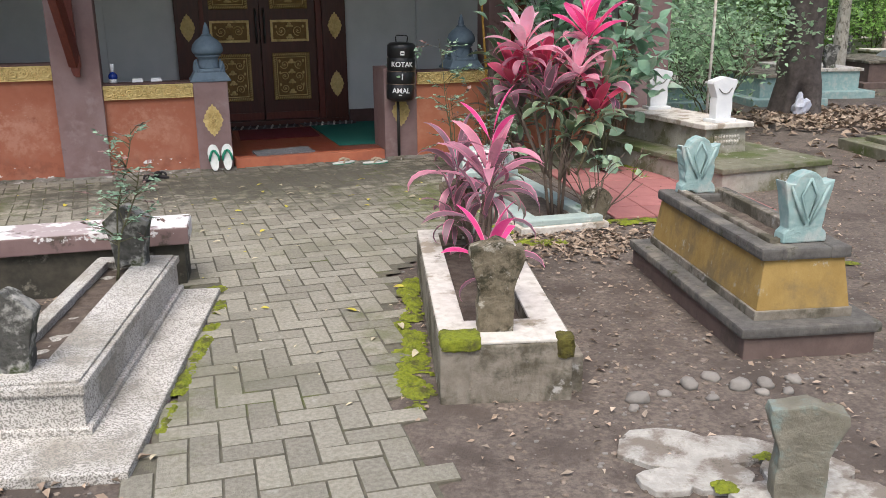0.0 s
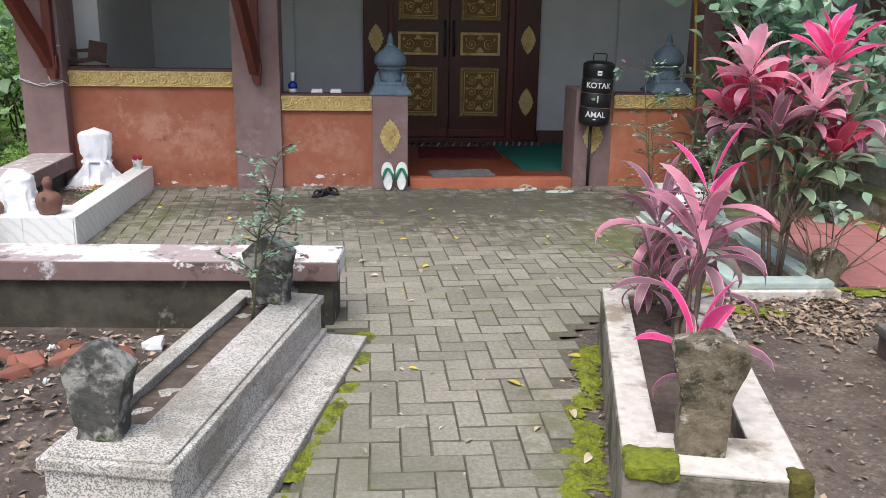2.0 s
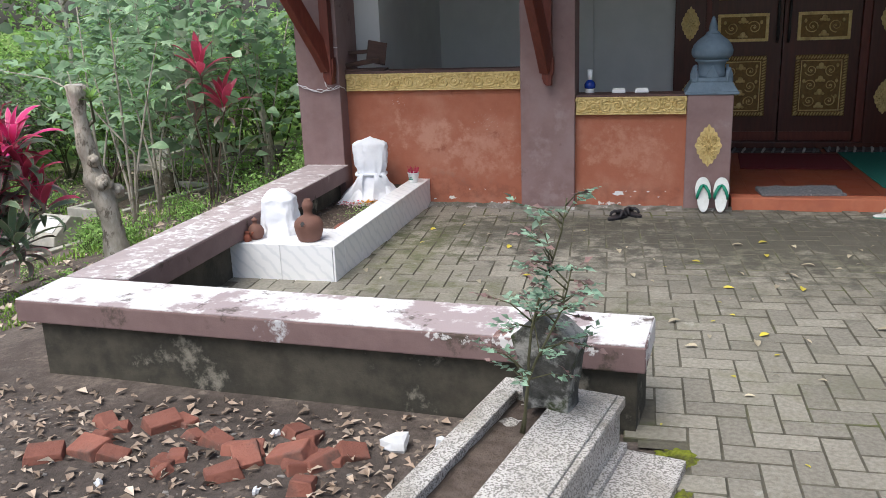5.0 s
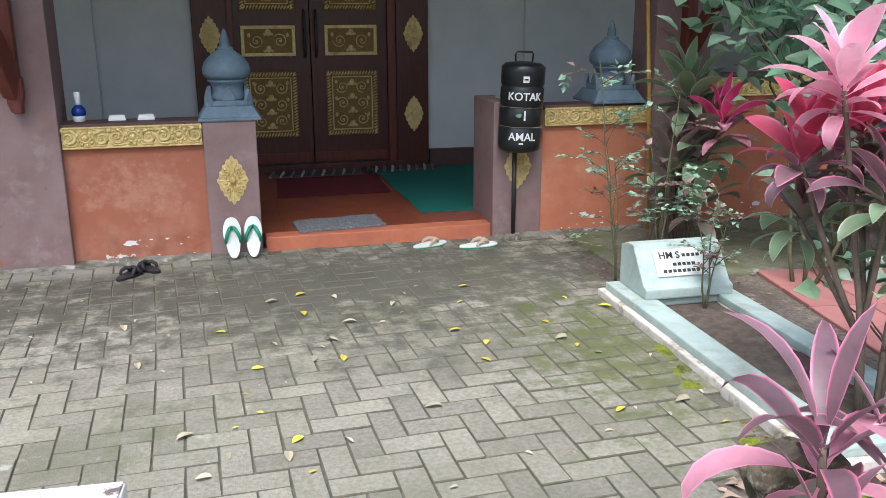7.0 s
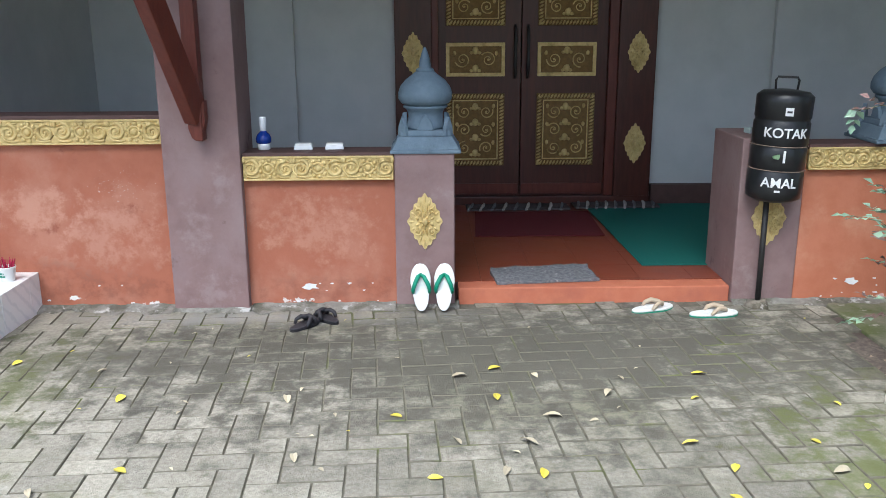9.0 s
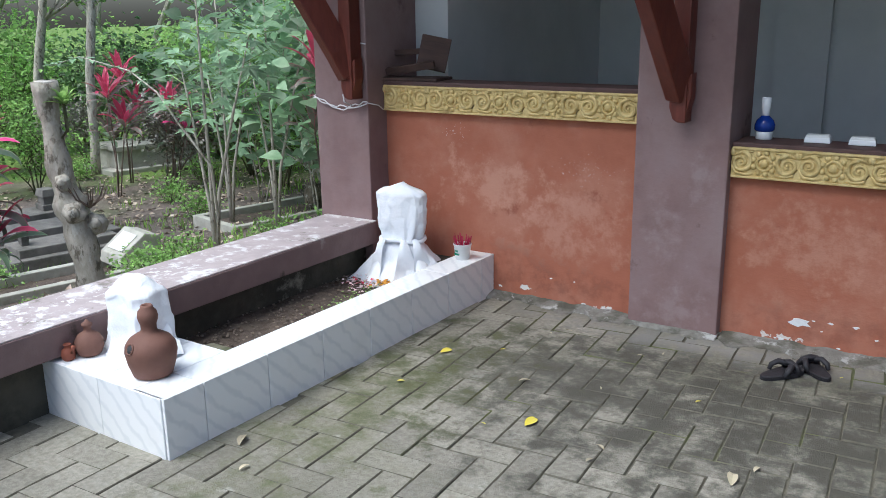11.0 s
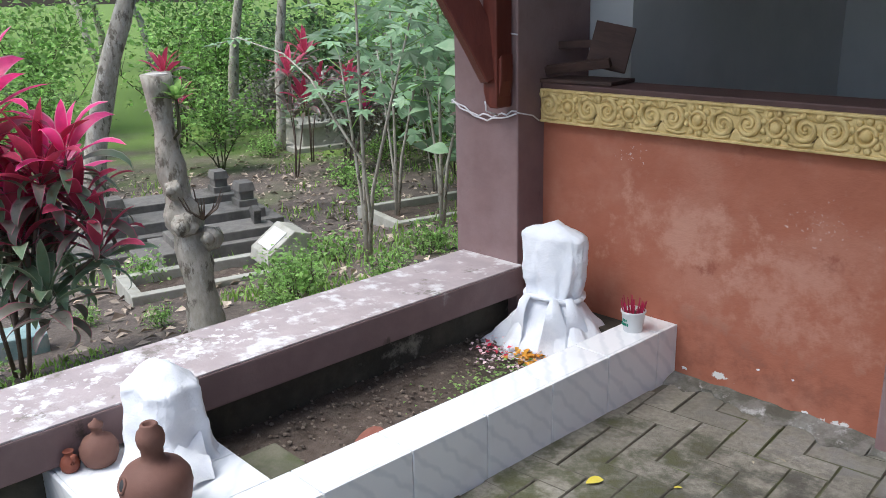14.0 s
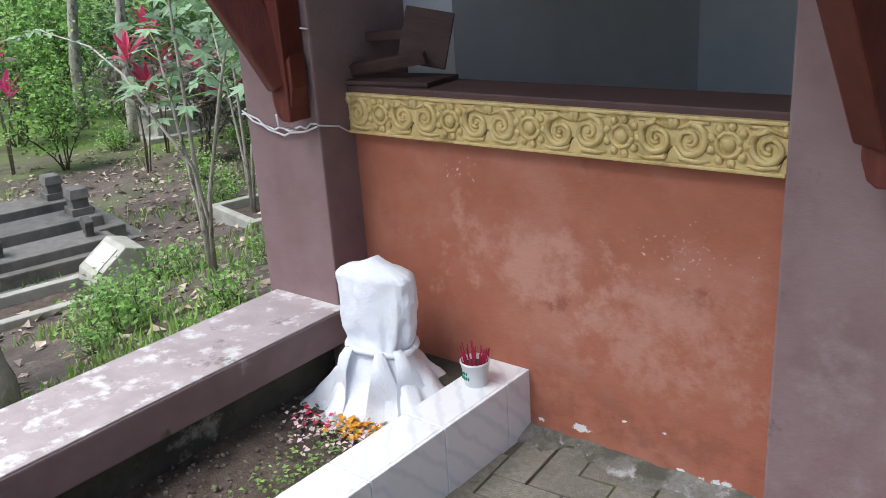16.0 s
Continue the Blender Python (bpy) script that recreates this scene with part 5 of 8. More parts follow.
# ochre grave
gy = thing("ochre_grave", 2.894, 3.187, 0, -11, "raised ochre-painted grave with dark slabs and teal headstones", "grave")
gy.matrix_world = gy.matrix_world @ Matrix.Diagonal((1.08, 0.93, 1.1, 1))
Geo().box(-0.285, 0.02, -0.05, 0.285, 1.62, 0.085).ob("base", M["cement_red"], gy, bevel=0.006)
Geo().box(-0.305, 0.0, 0.083, 0.305, 1.64, 0.128).ob("ledge", M["slab_dark"], gy, "dark cement ledge", bevel=0.012)
g = Geo().box(-0.215, 0.10, 0.126, 0.215, 1.54, 0.168)
g.ob("skirting", M["concrete"], gy, "speckled cement skirting", bevel=0.005)
Geo().box(-0.205, 0.11, 0.166, 0.205, 1.53, 0.375, 0.03).ob("body", M["yellow"], gy, bevel=0.004)
rim_frame(gy, "top_slab", 0.39, 0.12, 1.52, 0.374, 0.425, 0.09, 0.09, 0.22, 0.2, M["slab_dark"], 0.012)
rim_frame(gy, "inner_kerb", 0.25, 0.22, 1.42, 0.36, 0.445, 0.04, 0.04, 0.05, 0.05, M["concrete"], 0.008, "mossy inner kerb")
soil_bed(gy, -0.10, 0.3, 0.10, 1.35, 0.385, 9)
for yy, sd, k in ((0.25, 4, 1.0), (1.40, 6, 0.98)):
    st = headstone_mesh([(x * k, z * k) for x, z in TULIP], 0.085, M["teal_stone"], sd, parent=gy, m=pose(0.02 if yy < 1 else -0.03, yy, 0.424, 0, 0, 4), label="worn teal headstone carved as a bud", wear=0.004)
    g = Geo()
    for s in (-1, 1):
        g.tube([(s * 0.085, -0.05, 0.24), (s * 0.05, -0.05, 0.16), (s * 0.012, -0.05, 0.08)], [0.006, 0.009, 0.005], 5)
    g.tube([(0.0, -0.048, 0.27), (0.035, -0.05, 0.2), (0.0, -0.05, 0.1), (-0.035, -0.05, 0.2), (0.0, -0.048, 0.27)], 0.006, 5)
    g.ob("carving", M["teal_stone"], st, smooth=True)

# grave with the name plate
gs = thing("plaque_grave", 2.505, 5.55, 0, -1.5, "low pale mint cement grave with a sloping name block", "grave")
rim_frame(gs, "lower_kerb", 0.66, 0.0, 1.93, -0.05, 0.036, 0.15, 0.15, 0.15, 0.3, M["limewash"], 0.008)
o = rim_frame(gs, "upper_kerb", 0.60, 0.03, 1.90, 0.034, 0.078, 0.14, 0.12, 0.14, 0.32, M["mint_stone"], 0.01)
for o in gs.children:
    o.location.x = 0.32
b = soil_bed(gs, 0.14, 0.1, 0.53, 1.65, 0.03, 12)
blk = Geo().prism([(1.56, 0.078), (1.88, 0.078), (1.88, 0.29), (1.80, 0.32), (1.74, 0.32), (1.60, 0.145), (1.56, 0.13)], 0.09, 0.57, "x").ob("name_block", M["mint_stone"], gs, "sloping teal-washed cement block", bevel=0.008)
ang = math.degrees(math.atan2(0.175, 0.14))
plq = Geo().box(-0.155, -0.075, 0, 0.155, 0.075, 0.008).ob("name_plate", M["plaque"], blk, "white plate with dark lettering", bevel=0.003)
plq.matrix_basis = pose(0.335, 1.667, 0.2315, ang, 0, 0)


def lettering(text, size, material, parent, name, m, bend=0.0, thick=0.002):
    """Raised letters in the built-in font; bend wraps them round an upright cylinder of that radius."""
    cu = bpy.data.curves.new(name, "FONT")
    cu.body, cu.size, cu.align_x, cu.extrude = text, size, "CENTER", thick
    cu.offset = size * 0.012
    tmp = bpy.data.objects.new(name, cu)
    me = bpy.data.meshes.new_from_object(tmp)
    me.materials.clear()
    me.materials.append(material)
    if bend:
        for v in me.vertices:
            x, y, z = v.co
            a, r = x / bend, bend + z
            v.co = (r * math.sin(a), -r * math.cos(a), y)
    o = new(name, me)
    o.parent = parent
    o.matrix_basis = m
    bpy.data.objects.remove(tmp)
    return o


lettering("HM S", 0.052, M["ink_and_hole"], plq, "lettering", pose(-0.07, 0.022, 0.0085))
for x0, x1, y0 in ((0.0, 0.12, 0.028), (-0.06, 0.07, -0.02), (-0.12, 0.11, -0.056)):
    for k in range(int((x1 - x0) / 0.026)):
        Geo().box(x0 + k * 0.026, y0, 0.006, x0 + k * 0.026 + 0.019, y0 + 0.017, 0.0095).ob("letter_bar", M["ink_and_hole"], plq)

# red cement paving between the graves
rs = structure("pavement_red", "faded red cement paving slabs between the graves", "pavement", 3.26, 5.76, 0, -9)
slab = Geo().box(0.004, 0.004, -0.05, 0.316, 0.316, 0.002).mesh("paving_slab", M["red_slab"], bevel=0.004, segs=1)
for i in range(4):
    for j in range(6):
        shared("paving_slab", slab, rs, pose(0.06 + i * 0.32, j * 0.32, 0.0015 * ((i * 3 + j * 5) % 3)))

# tiered grave with two white headstones
gw = thing("tiered_grave", 5.0, 6.3, 0, 3.0, "tall tiered cement grave, mossy, with whitewashed headstones", "grave")
Geo().box(-0.48, -0.10, -0.05, 0.62, 2.05, 0.16).ob("lower_tier", M["concrete_pale"], gw, bevel=0.012)
Geo().box(-0.50, -0.12, 0.158, 0.64, 2.07, 0.205).ob("lower_cap", M["concrete_green"], gw, "moss-stained cap", bevel=0.01)
Geo().box(-0.20, 0.52, 0.2, 0.25, 1.80, 0.43, 0.012).ob("upper_tier", M["concrete_pale"], gw, bevel=0.006)
Geo().box(-0.24, 0.48, 0.428, 0.29, 1.84, 0.475).ob("upper_cap", M["limewash"], gw, "whitish cap slab", bevel=0.01)
Geo().box(-0.11, 0.518, 0.28, 0.17, 0.532, 0.38).ob("carved_tablet", M["concrete_pale"], gw, bevel=0.004)
for k in range(2):
    g = Geo()
    for q in range(9):
        g.blob((-0.09 + q * 0.03, 0.518, 0.308 + k * 0.045), (0.013, 0.007, 0.014), 0.5, 6, 4, q + k * 9)
    g.ob("worn_lettering", M["limewash"], gw)
for x, y, rz in ((0.02, 0.62, 4), (0.06, 1.66, -10)):
    g = Geo().box(-0.12, -0.08, 0.474, 0.12, 0.08, 0.505)
    g.ob("stone_foot", M["white_stone"], gw, bevel=0.006).matrix_basis = pose(x, y, 0, 0, 0, rz)
    st = headstone_mesh([(px * 1.25, pz * 1.2) for px, pz in WAISTED], 0.09, M["white_stone"], 2, parent=gw, m=pose(x, y, 0.502, 0, 0, rz), label="whitewashed headstone with a carved garland", wear=0.002)
    Geo().tube([(-0.075, -0.047, 0.27), (-0.04, -0.05, 0.235), (0.0, -0.05, 0.222), (0.04, -0.05, 0.235), (0.075, -0.047, 0.27)], 0.004, 5).ob("garland", M["slab_dark"], st)

# small headstone with a broken white slab
hb = thing("old_headstone", 2.05, 2.26, -0.02, -26, "old green-stained headstone with traces of blue paint", "headstone")
headstone_mesh([(x * 1.08, z * 1.18) for x, z in WAISTED], 0.085, M["stone_teal"], 12, parent=hb, m=pose(0, 0, 0, 0, 2, 0), name="stone")
slab_g = thing("broken_slab", 1.93, 2.56, -0.002, -10, "broken pale cement slab flush with the earth", "slab")
rngs = random.Random(77)
for k, (cx, cy, r) in enumerate(((-0.12, 0.10, 0.19), (0.12, 0.04, 0.16), (-0.02, -0.12, 0.14), (0.27, -0.14, 0.17), (-0.2, -0.12, 0.11), (0.1, -0.27, 0.15), (0.36, -0.3, 0.14))):
    pts = [(cx + r * rngs.uniform(0.75, 1.15) * math.cos(a), cy + r * 0.75 * rngs.uniform(0.75, 1.15) * math.sin(a)) for a in np.linspace(0, 6.0, 10)]
    Geo().prism(pts, -0.02, 0.010 + 0.008 * rngs.random(), "z").ob("slab_piece", M["slab_worn"], slab_g, bevel=0.004)
moss_patch(slab_g, 0.22, -0.04, 0.015, 0.07, 0.045, 0.018, 41)
moss_patch(slab_g, -0.02, -0.2, 0.015, 0.05, 0.04, 0.014, 42)
st3 = thing("leaning_headstone", 3.1, 5.7, -0.03, 12, "leaning brown headstone among plant stems", "headstone", rx=6, ry=8)
headstone_mesh([(x * 1.0, z * 0.9) for x, z in SHIELD], 0.09, M["stone_brown"], 14, parent=st3, name="stone")

# ---- tiled grave in the corner ----
tg = thing("tiled_grave", -1.425, 6.85, 0, -1.0, "white marble-pattern tiled grave kerb filled with soil", "grave")
Geo().box(-0.14, -0.087, -0.05, -0.008, 1.935, 0.196).ob("long_kerb", M["concrete"], tg)
Geo().box(-0.66, -0.087, -0.05, -0.141, 0.29, 0.196).ob("short_kerb", M["concrete"], tg)
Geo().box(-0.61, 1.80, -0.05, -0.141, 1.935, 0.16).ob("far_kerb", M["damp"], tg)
for j in range(8):
    y0, y1 = (-0.095, 0.068) if j == 0 else (0.068 + (j - 1) * 0.29, min(1.935, 0.068 + j * 0.29))
    Geo().box(-0.012, y0 + 0.002, -0.03, 0.0, y1 - 0.002, 0.209).ob("tile", M["marble"], tg, bevel=0.0015, segs=1)
    Geo().box(-0.15, y0 + 0.0018, 0.197, -0.0125, y1 - 0.0018, 0.209).ob("tile", M["marble"], tg, bevel=0.0015, segs=1)
    if y1 > 0.31:
        Geo().box(-0.150, max(y0, 0.31) + 0.0012, 0.03, -0.139, y1 - 0.0012, 0.1965).ob("tile", M["marble"], tg, bevel=0.0015, segs=1)
for k in range(3):
    x0, x1 = -0.66 + k * 0.324, min(-0.0125, -0.66 + (k + 1) * 0.324)
    if x1 - x0 > 0.02:
        Geo().box(x0 + 0.0012, -0.097, -0.03, x1 - 0.0012, -0.085, 0.209).ob("tile", M["marble"], tg, bevel=0.0015, segs=1)
    x1 = min(-0.151, x1)
    if x1 - x0 > 0.02:
        Geo().box(x0 + 0.0012, -0.084, 0.197, x1 - 0.0012, 0.30, 0.209).ob("tile", M["marble"], tg, bevel=0.0015, segs=1)
soil_bed(tg, -0.72, 0.28, -0.14, 1.82, 0.075, 20)
Geo().box(-0.46, 0.36, 0.06, -0.29, 0.50, 0.115).ob("brick", M["concrete_green"], tg, "mossy old brick", bevel=0.01)


def wrapped_stone(x, y, z, w, h, rz, label, tied, seed):
    """A headstone shrouded in a white cloth that is tied at the waist and spreads below."""
    t = thing("wrapped_headstone", x, y, z, rz, label, "headstone", "cloth-wrapped headstones")
    nu, verts, faces = 72, [], []
    waist = 0.44
    levels = list(np.linspace(0, 1, 44))
    for v in levels:
        for k in range(nu):
            a = 2 * math.pi * k / nu
            c, s = math.cos(a), math.sin(a)
            if tied and v < waist:
                q = 1 - v / waist
                wx, wy = w * (0.33 + 0.56 * q ** 1.1), w * (0.24 + 0.40 * q ** 1.2)
                fold = 0.16 * q * math.sin(a * 7 + seed + 1.2 * math.sin(a * 2)) + 0.05 * q * math.sin(a * 17 + 2 * seed)
                z = h * v
            else:
                q = (v - waist) / (1 - waist) if tied else v
                body = min(1.0, q / 0.8)
                wx = w * (0.335 + 0.125 * math.sin(body * 1.9)) if tied else w * (0.40 - 0.03 * body)
                wy = w * ((0.25 - 0.05 * body) if tied else (0.36 - 0.07 * body))
                if not tied and q < 0.3:
                    e = (1 - q / 0.3) ** 1.6
                    wx, wy = wx * (1 + 0.10 * e), wy * (1 + 0.22 * e)
                fold = 0.075 * math.sin(a * 8 + seed + q * 1.5) * (1 - 0.75 * body) + 0.035 * math.sin(a * 5 + 3 * q + seed) - 0.05 * max(0.0, math.sin(a * 11 + 4 * q + seed)) ** 6
                low = h * waist if tied else 0.0
                shoulder = low + (h - low) * (0.82 if tied else 0.78)
                if q <= 0.8:
                    z = low + (shoulder - low) * body
                else:
                    # gabled top: the cap closes in over a peak
                    e = (q - 0.8) / 0.2
                    wx, wy, fold = wx * (1 - e * (0.97 if tied else 0.70)) + 0.004, wy * (1 - 0.75 * e), fold * (1 - e)
                    z = shoulder + (h - shoulder) * e
            k2 = 1 + fold
            ex = 0.72
            verts.append((wx * k2 * math.copysign(abs(c) ** ex, c), wy * k2 * math.copysign(abs(s) ** ex, s), max(0.002, z)))
    for j in range(len(levels) - 1):
        for k in range(nu):
            faces.append((j * nu + k, j * nu + (k + 1) % nu, (j + 1) * nu + (k + 1) % nu, (j + 1) * nu + k))
    faces.append(tuple(range((len(levels) - 1) * nu, len(levels) * nu)))
    g = Geo().add(verts, faces)
    g.v = worn(worn(g.v, 0.010, 14, seed), 0.005, 34, seed + 2)
    g.ob("shroud", M["cloth"], t, smooth=True)
    if tied:
        ring = [(w * 0.40 * math.cos(a), w * 0.30 * math.sin(a), h * waist + 0.006 * math.sin(3 * a)) for a in np.linspace(0, 2 * math.pi, 33)]
        Geo().tube(ring, 0.011, 6).ob("sash", M["cloth"], t, "twisted white cloth tie", smooth=True)
        g = Geo()
        for az in (-2.15, -1.05, -0.5):
            rows_ = []
            for i in range(9):
                q = i / 8
                c = Vector((math.cos(az) * w * (0.30 + 0.55 * q), math.sin(az) * w * (0.30 + 0.42 * q), h * waist * (1 - q) + 0.006))
                sd = Vector((-math.sin(az), math.cos(az), 0)) * w * (0.05 + 0.24 * q)
                out = Vector((math.cos(az), math.sin(az), 0.4)) * (0.018 * math.sin(q * 5 + seed))
                rows_ += [c - sd + out, c + out * 2.2, c + sd + out]
            g.add(rows_, [(3 * i + j, 3 * i + j + 1, 3 * i + j + 4, 3 * i + j + 3) for i in range(8) for j in (0, 1)])
        g.ob("cloth_tail", M["cloth"], t, smooth=True)
    return t


wrapped_stone(-1.80, 8.57, 0.06, 0.29, 0.51, 8, "headstone shrouded in a white cloth tied at the waist", True, 1.0)
wrapped_stone(-1.872, 7.03, 0.207, 0.275, 0.275, 8, "lower headstone draped in a loose white cloth", False, 4.0)


tl = bpy.data.objects["wrapped_headstone.001"]
g = Geo()
rows_ = []
for i in range(9):
    q = i / 8
    for j in range(5):
        v = j / 4 - 0.5
        rows_.append((0.10 + 0.10 * q, -0.04 + v * (0.15 - 0.04 * q) - 0.02 * q, max(0.004, 0.07 * (1 - q) ** 0.8 + 0.016 * math.sin(v * 15 + q * 9) + 0.010)))
g.add(rows_, [(5 * i + j, 5 * i + j + 1, 5 * i + j + 6, 5 * i + j + 5) for i in range(8) for j in range(4)]).ob("cloth_tail", M["cloth"], tl, "loose end of the cloth", smooth=True)


def pot(x, y, z, profile, material, label, rz=0):
    p = thing("clay_jug", x, y, z, rz, label, "jug", "clay jugs on the tiled grave")
    Geo().lathe(profile, 28).ob("body", material, p, smooth=True)
    return p


big = pot(-1.622, 6.878, 0.209, [(0.054, 0.0), (0.064, 0.005), (0.079, 0.05), (0.085, 0.085), (0.082, 0.110), (0.067, 0.132), (0.046, 0.145), (0.030, 0.152), (0.0255, 0.164), (0.026, 0.180), (0.0315, 0.194), (0.0335, 0.209), (0.030, 0.225), (0.021, 0.235), (0.0205, 0.242), (0.017, 0.246), (0.012, 0.242), (0.010, 0.228)], M["terracotta"], "brown clay water jug with gourd-shaped neck and side hole")
facing = Matrix.Translation((-0.006, -0.076, 0.112)) @ Vector((-0.08, -1.0, 0.42)).to_track_quat("Z", "Y").to_matrix().to_4x4()
Geo().lathe([(0.019, -0.004), (0.0205, 0.003), (0.017, 0.006), (0.013, 0.0)], 16).moved(facing).ob("spout_rim", M["terracotta"], big, smooth=True)
# A dark disc paints the hole's shade; the jug is not pierced.
Geo().blob((0, 0, 0.001), (0.0155, 0.0155, 0.004)).moved(facing).ob("spout_hole", M["ink_and_hole"], big, "dark disc standing for the shaded spout hole", smooth=True)
mid = pot(-1.965, 6.88, 0.209, [(0.032, 0), (0.04, 0.006), (0.05, 0.03), (0.05, 0.052), (0.038, 0.075), (0.02, 0.086), (0.014, 0.09), (0.013, 0.106), (0.019, 0.109), (0.019, 0.117), (0.008, 0.124), (0.003, 0.132)], M["terracotta"], "small brown clay jug with a knobbed lid")
small = pot(-1.985, 6.808, 0.209, [(0.016, 0), (0.022, 0.006), (0.025, 0.022), (0.02, 0.038), (0.011, 0.045), (0.010, 0.053), (0.015, 0.057), (0.012, 0.06), (0.008, 0.05)], M["terracotta_red"], "tiny red clay jug with a side spout")
Geo().tube([(0.02, 0.0, 0.03), (0.034, 0.0, 0.045), (0.036, 0.0, 0.058)], [0.007, 0.006, 0.008], 8).ob("spout", M["terracotta_red"], small, smooth=True)

tub = thing("incense_tub", -1.478, 8.62, 0.209, 0, "white plastic tub of red incense sticks on the grave kerb", "tub")
Geo().lathe([(0.032, 0.0), (0.034, 0.002), (0.042, 0.07), (0.045, 0.072), (0.045, 0.078), (0.041, 0.078), (0.039, 0.06)], 24).ob("body", M["bucket"], tub, smooth=True)
Geo().lathe([(0.0395, 0.058), (0.039, 0.062)], 20).ob("ash", M["soil"], tub)
rt = random.Random(8)
g = Geo()
for k in range(46):
    a, r = rt.uniform(0, 6.28), 0.034 * math.sqrt(rt.random())
    x, y = r * math.cos(a), r * math.sin(a)
    h = rt.uniform(0.085, 0.125)
    g.tube([(x, y, 0.055), (x * 1.35 + rt.uniform(-0.005, 0.005), y * 1.35, h)], 0.0016, 4)
g.ob("incense_sticks", M["incense"], tub, "bundle of red stick ends")
for k, (w, z) in enumerate(((0.028, 0.046), (0.05, 0.03))):
    for q in range(int(w / 0.009)):
        a = -1.75 + (q - w / 0.018) * 0.2
        Geo().blob((0.0385 * math.cos(a), 0.0385 * math.sin(a), z), (0.003, 0.003, 0.006)).ob("letter_bar", M["rubber_green"], tub)

# offerings on the soil
rp = random.Random(15)
for nm, mt, n, (cx, cy, sx, sy), size, lab in (
    ("petals", "petals", 190, (-1.83, 8.36, 0.12, 0.13), 0.016, "scattered pink and white petals"),
    ("petals", "petal_orange", 70, (-1.75, 8.38, 0.06, 0.05), 0.027, "heap of orange petals"),
    ("petals", "petal_red", 26, (-1.91, 8.33, 0.06, 0.05), 0.018, "red petals on the soil"),
    ("petals", "leaf_bright", 210, (-1.72, 8.14, 0.12, 0.22), 0.014, "shredded green leaves on the soil"),
):
    g = Geo()
    for k in range(n):
        p = (max(-1.98, min(-1.545, cx + rp.gauss(0, sx * 0.6))), cy + rp.gauss(0, sy * 0.6), 0.088 + rp.random() * 0.022)
        a = rp.uniform(0, 6.28)
        g.leaf(p, (math.cos(a), math.sin(a), rp.uniform(-0.2, 0.5)), (rp.uniform(-0.4, 0.4), rp.uniform(-0.4, 0.4), 1), size * rp.uniform(0.7, 1.4), 0.42, 0.2)
    tagged(g.ob(nm, M[mt]), lab, "petals", kind="stuff")
bt = thing("fallen_leaf", -1.74, 7.55, 0.09, 30, "curled brown dead leaf on the grave soil", "leaf", "fallen leaves")
Geo().strap((0, 0, 0), 0, 0.5, 0.12, 0.035, 1.4, 0.4, 6, 0.05).ob("blade", M["brick"], bt)

# ---- things on the building ----
rest = thing("book_rest", -2.03, 8.85, 1.046, 6, "old brown wooden folding book rest on the ledge", "book rest")
Geo().box(-0.24, -0.10, 0.0, 0.30, 0.08, 0.014).ob("base_board", M["wood_brown"], rest, bevel=0.003)
Geo().box(-0.09, -0.012, 0, 0.09, 0.012, 0.17).ob("side_board", M["wood_brown"], rest, bevel=0.003).matrix_basis = pose(-0.12, -0.05, 0.014, -8, 6, -14)
Geo().box(-0.075, -0.012, 0, 0.075, 0.012, 0.17).ob("side_board", M["wood_brown"], rest, bevel=0.003).matrix_basis = pose(0.215, 0.0, 0.05, -14, 12, 24)
Geo().box(-0.16, -0.012, 0, 0.24, 0.012, 0.035).ob("lower_rail", M["wood_brown"], rest, bevel=0.003).matrix_basis = pose(0.02, -0.05, 0.03, 20, -8, 6)
Geo().box(-0.13, -0.01, 0, 0.15, 0.01, 0.03).ob("upper_rail", M["wood_brown"], rest, bevel=0.003).matrix_basis = pose(0.02, 0.02, 0.12, 0, -3, 4)

cordp = thing("rope", 0, 0, 0, 0, "loose white cord tied round the corner pillar", "cord")
rc = random.Random(4)
for zz, yy in ((0.955, 8.610), (0.945, 8.608)):
    pts = []
    for i in range(15):
        t = i / 14
        sag = 0.045 * math.sin(math.pi * t)
        pts.append((-2.375 + 0.35 * t, yy - 0.004 * rc.random(), zz + 0.02 * (1 - t) - sag + rc.uniform(-0.008, 0.008)))
    Geo().tube(pts, 0.0035, 5).ob("strand", M["string"], cordp, smooth=True)
Geo().tube([(-2.025, 8.61, 0.945), (-2.024, 8.70, 0.925), (-2.024, 8.74, 0.9)], 0.003, 5).ob("strand", M["string"], cordp, smooth=True)
Geo().tube([(-2.378, 8.622, 0.97), (-2.378, 8.8, 1.0), (-2.338, 9.0, 1.01)], 0.0035, 5).ob("strand", M["string"], cordp, smooth=True)
Geo().tube([(-2.14, 8.611, 1.24), (-2.08, 8.611, 1.238), (-2.025, 8.611, 1.232)], 0.003, 5).ob("strand", M["string"], cordp, smooth=True)
Geo().tube([(-2.11, 8.525, 0.99), (-2.10, 8.52, 0.955), (-2.105, 8.59, 0.93)], 0.0035, 5).ob("loop", M["string"], cordp, smooth=True)

vase = thing("glazed_bottle", -0.165, 8.885, 0.846, 0, "blue and white glazed bottle on the wall ledge", "bottle")
Geo().lathe([(0.03, 0), (0.034, 0.003), (0.034, 0.03), (0.032, 0.034)], 20).ob("foot_band", M["white_glaze"], vase, smooth=True)
Geo().lathe([(0.032, 0.032), (0.04, 0.04), (0.041, 0.06), (0.034, 0.078), (0.02, 0.092), (0.016, 0.098)], 20).ob("belly", M["blue_glaze"], vase, smooth=True)
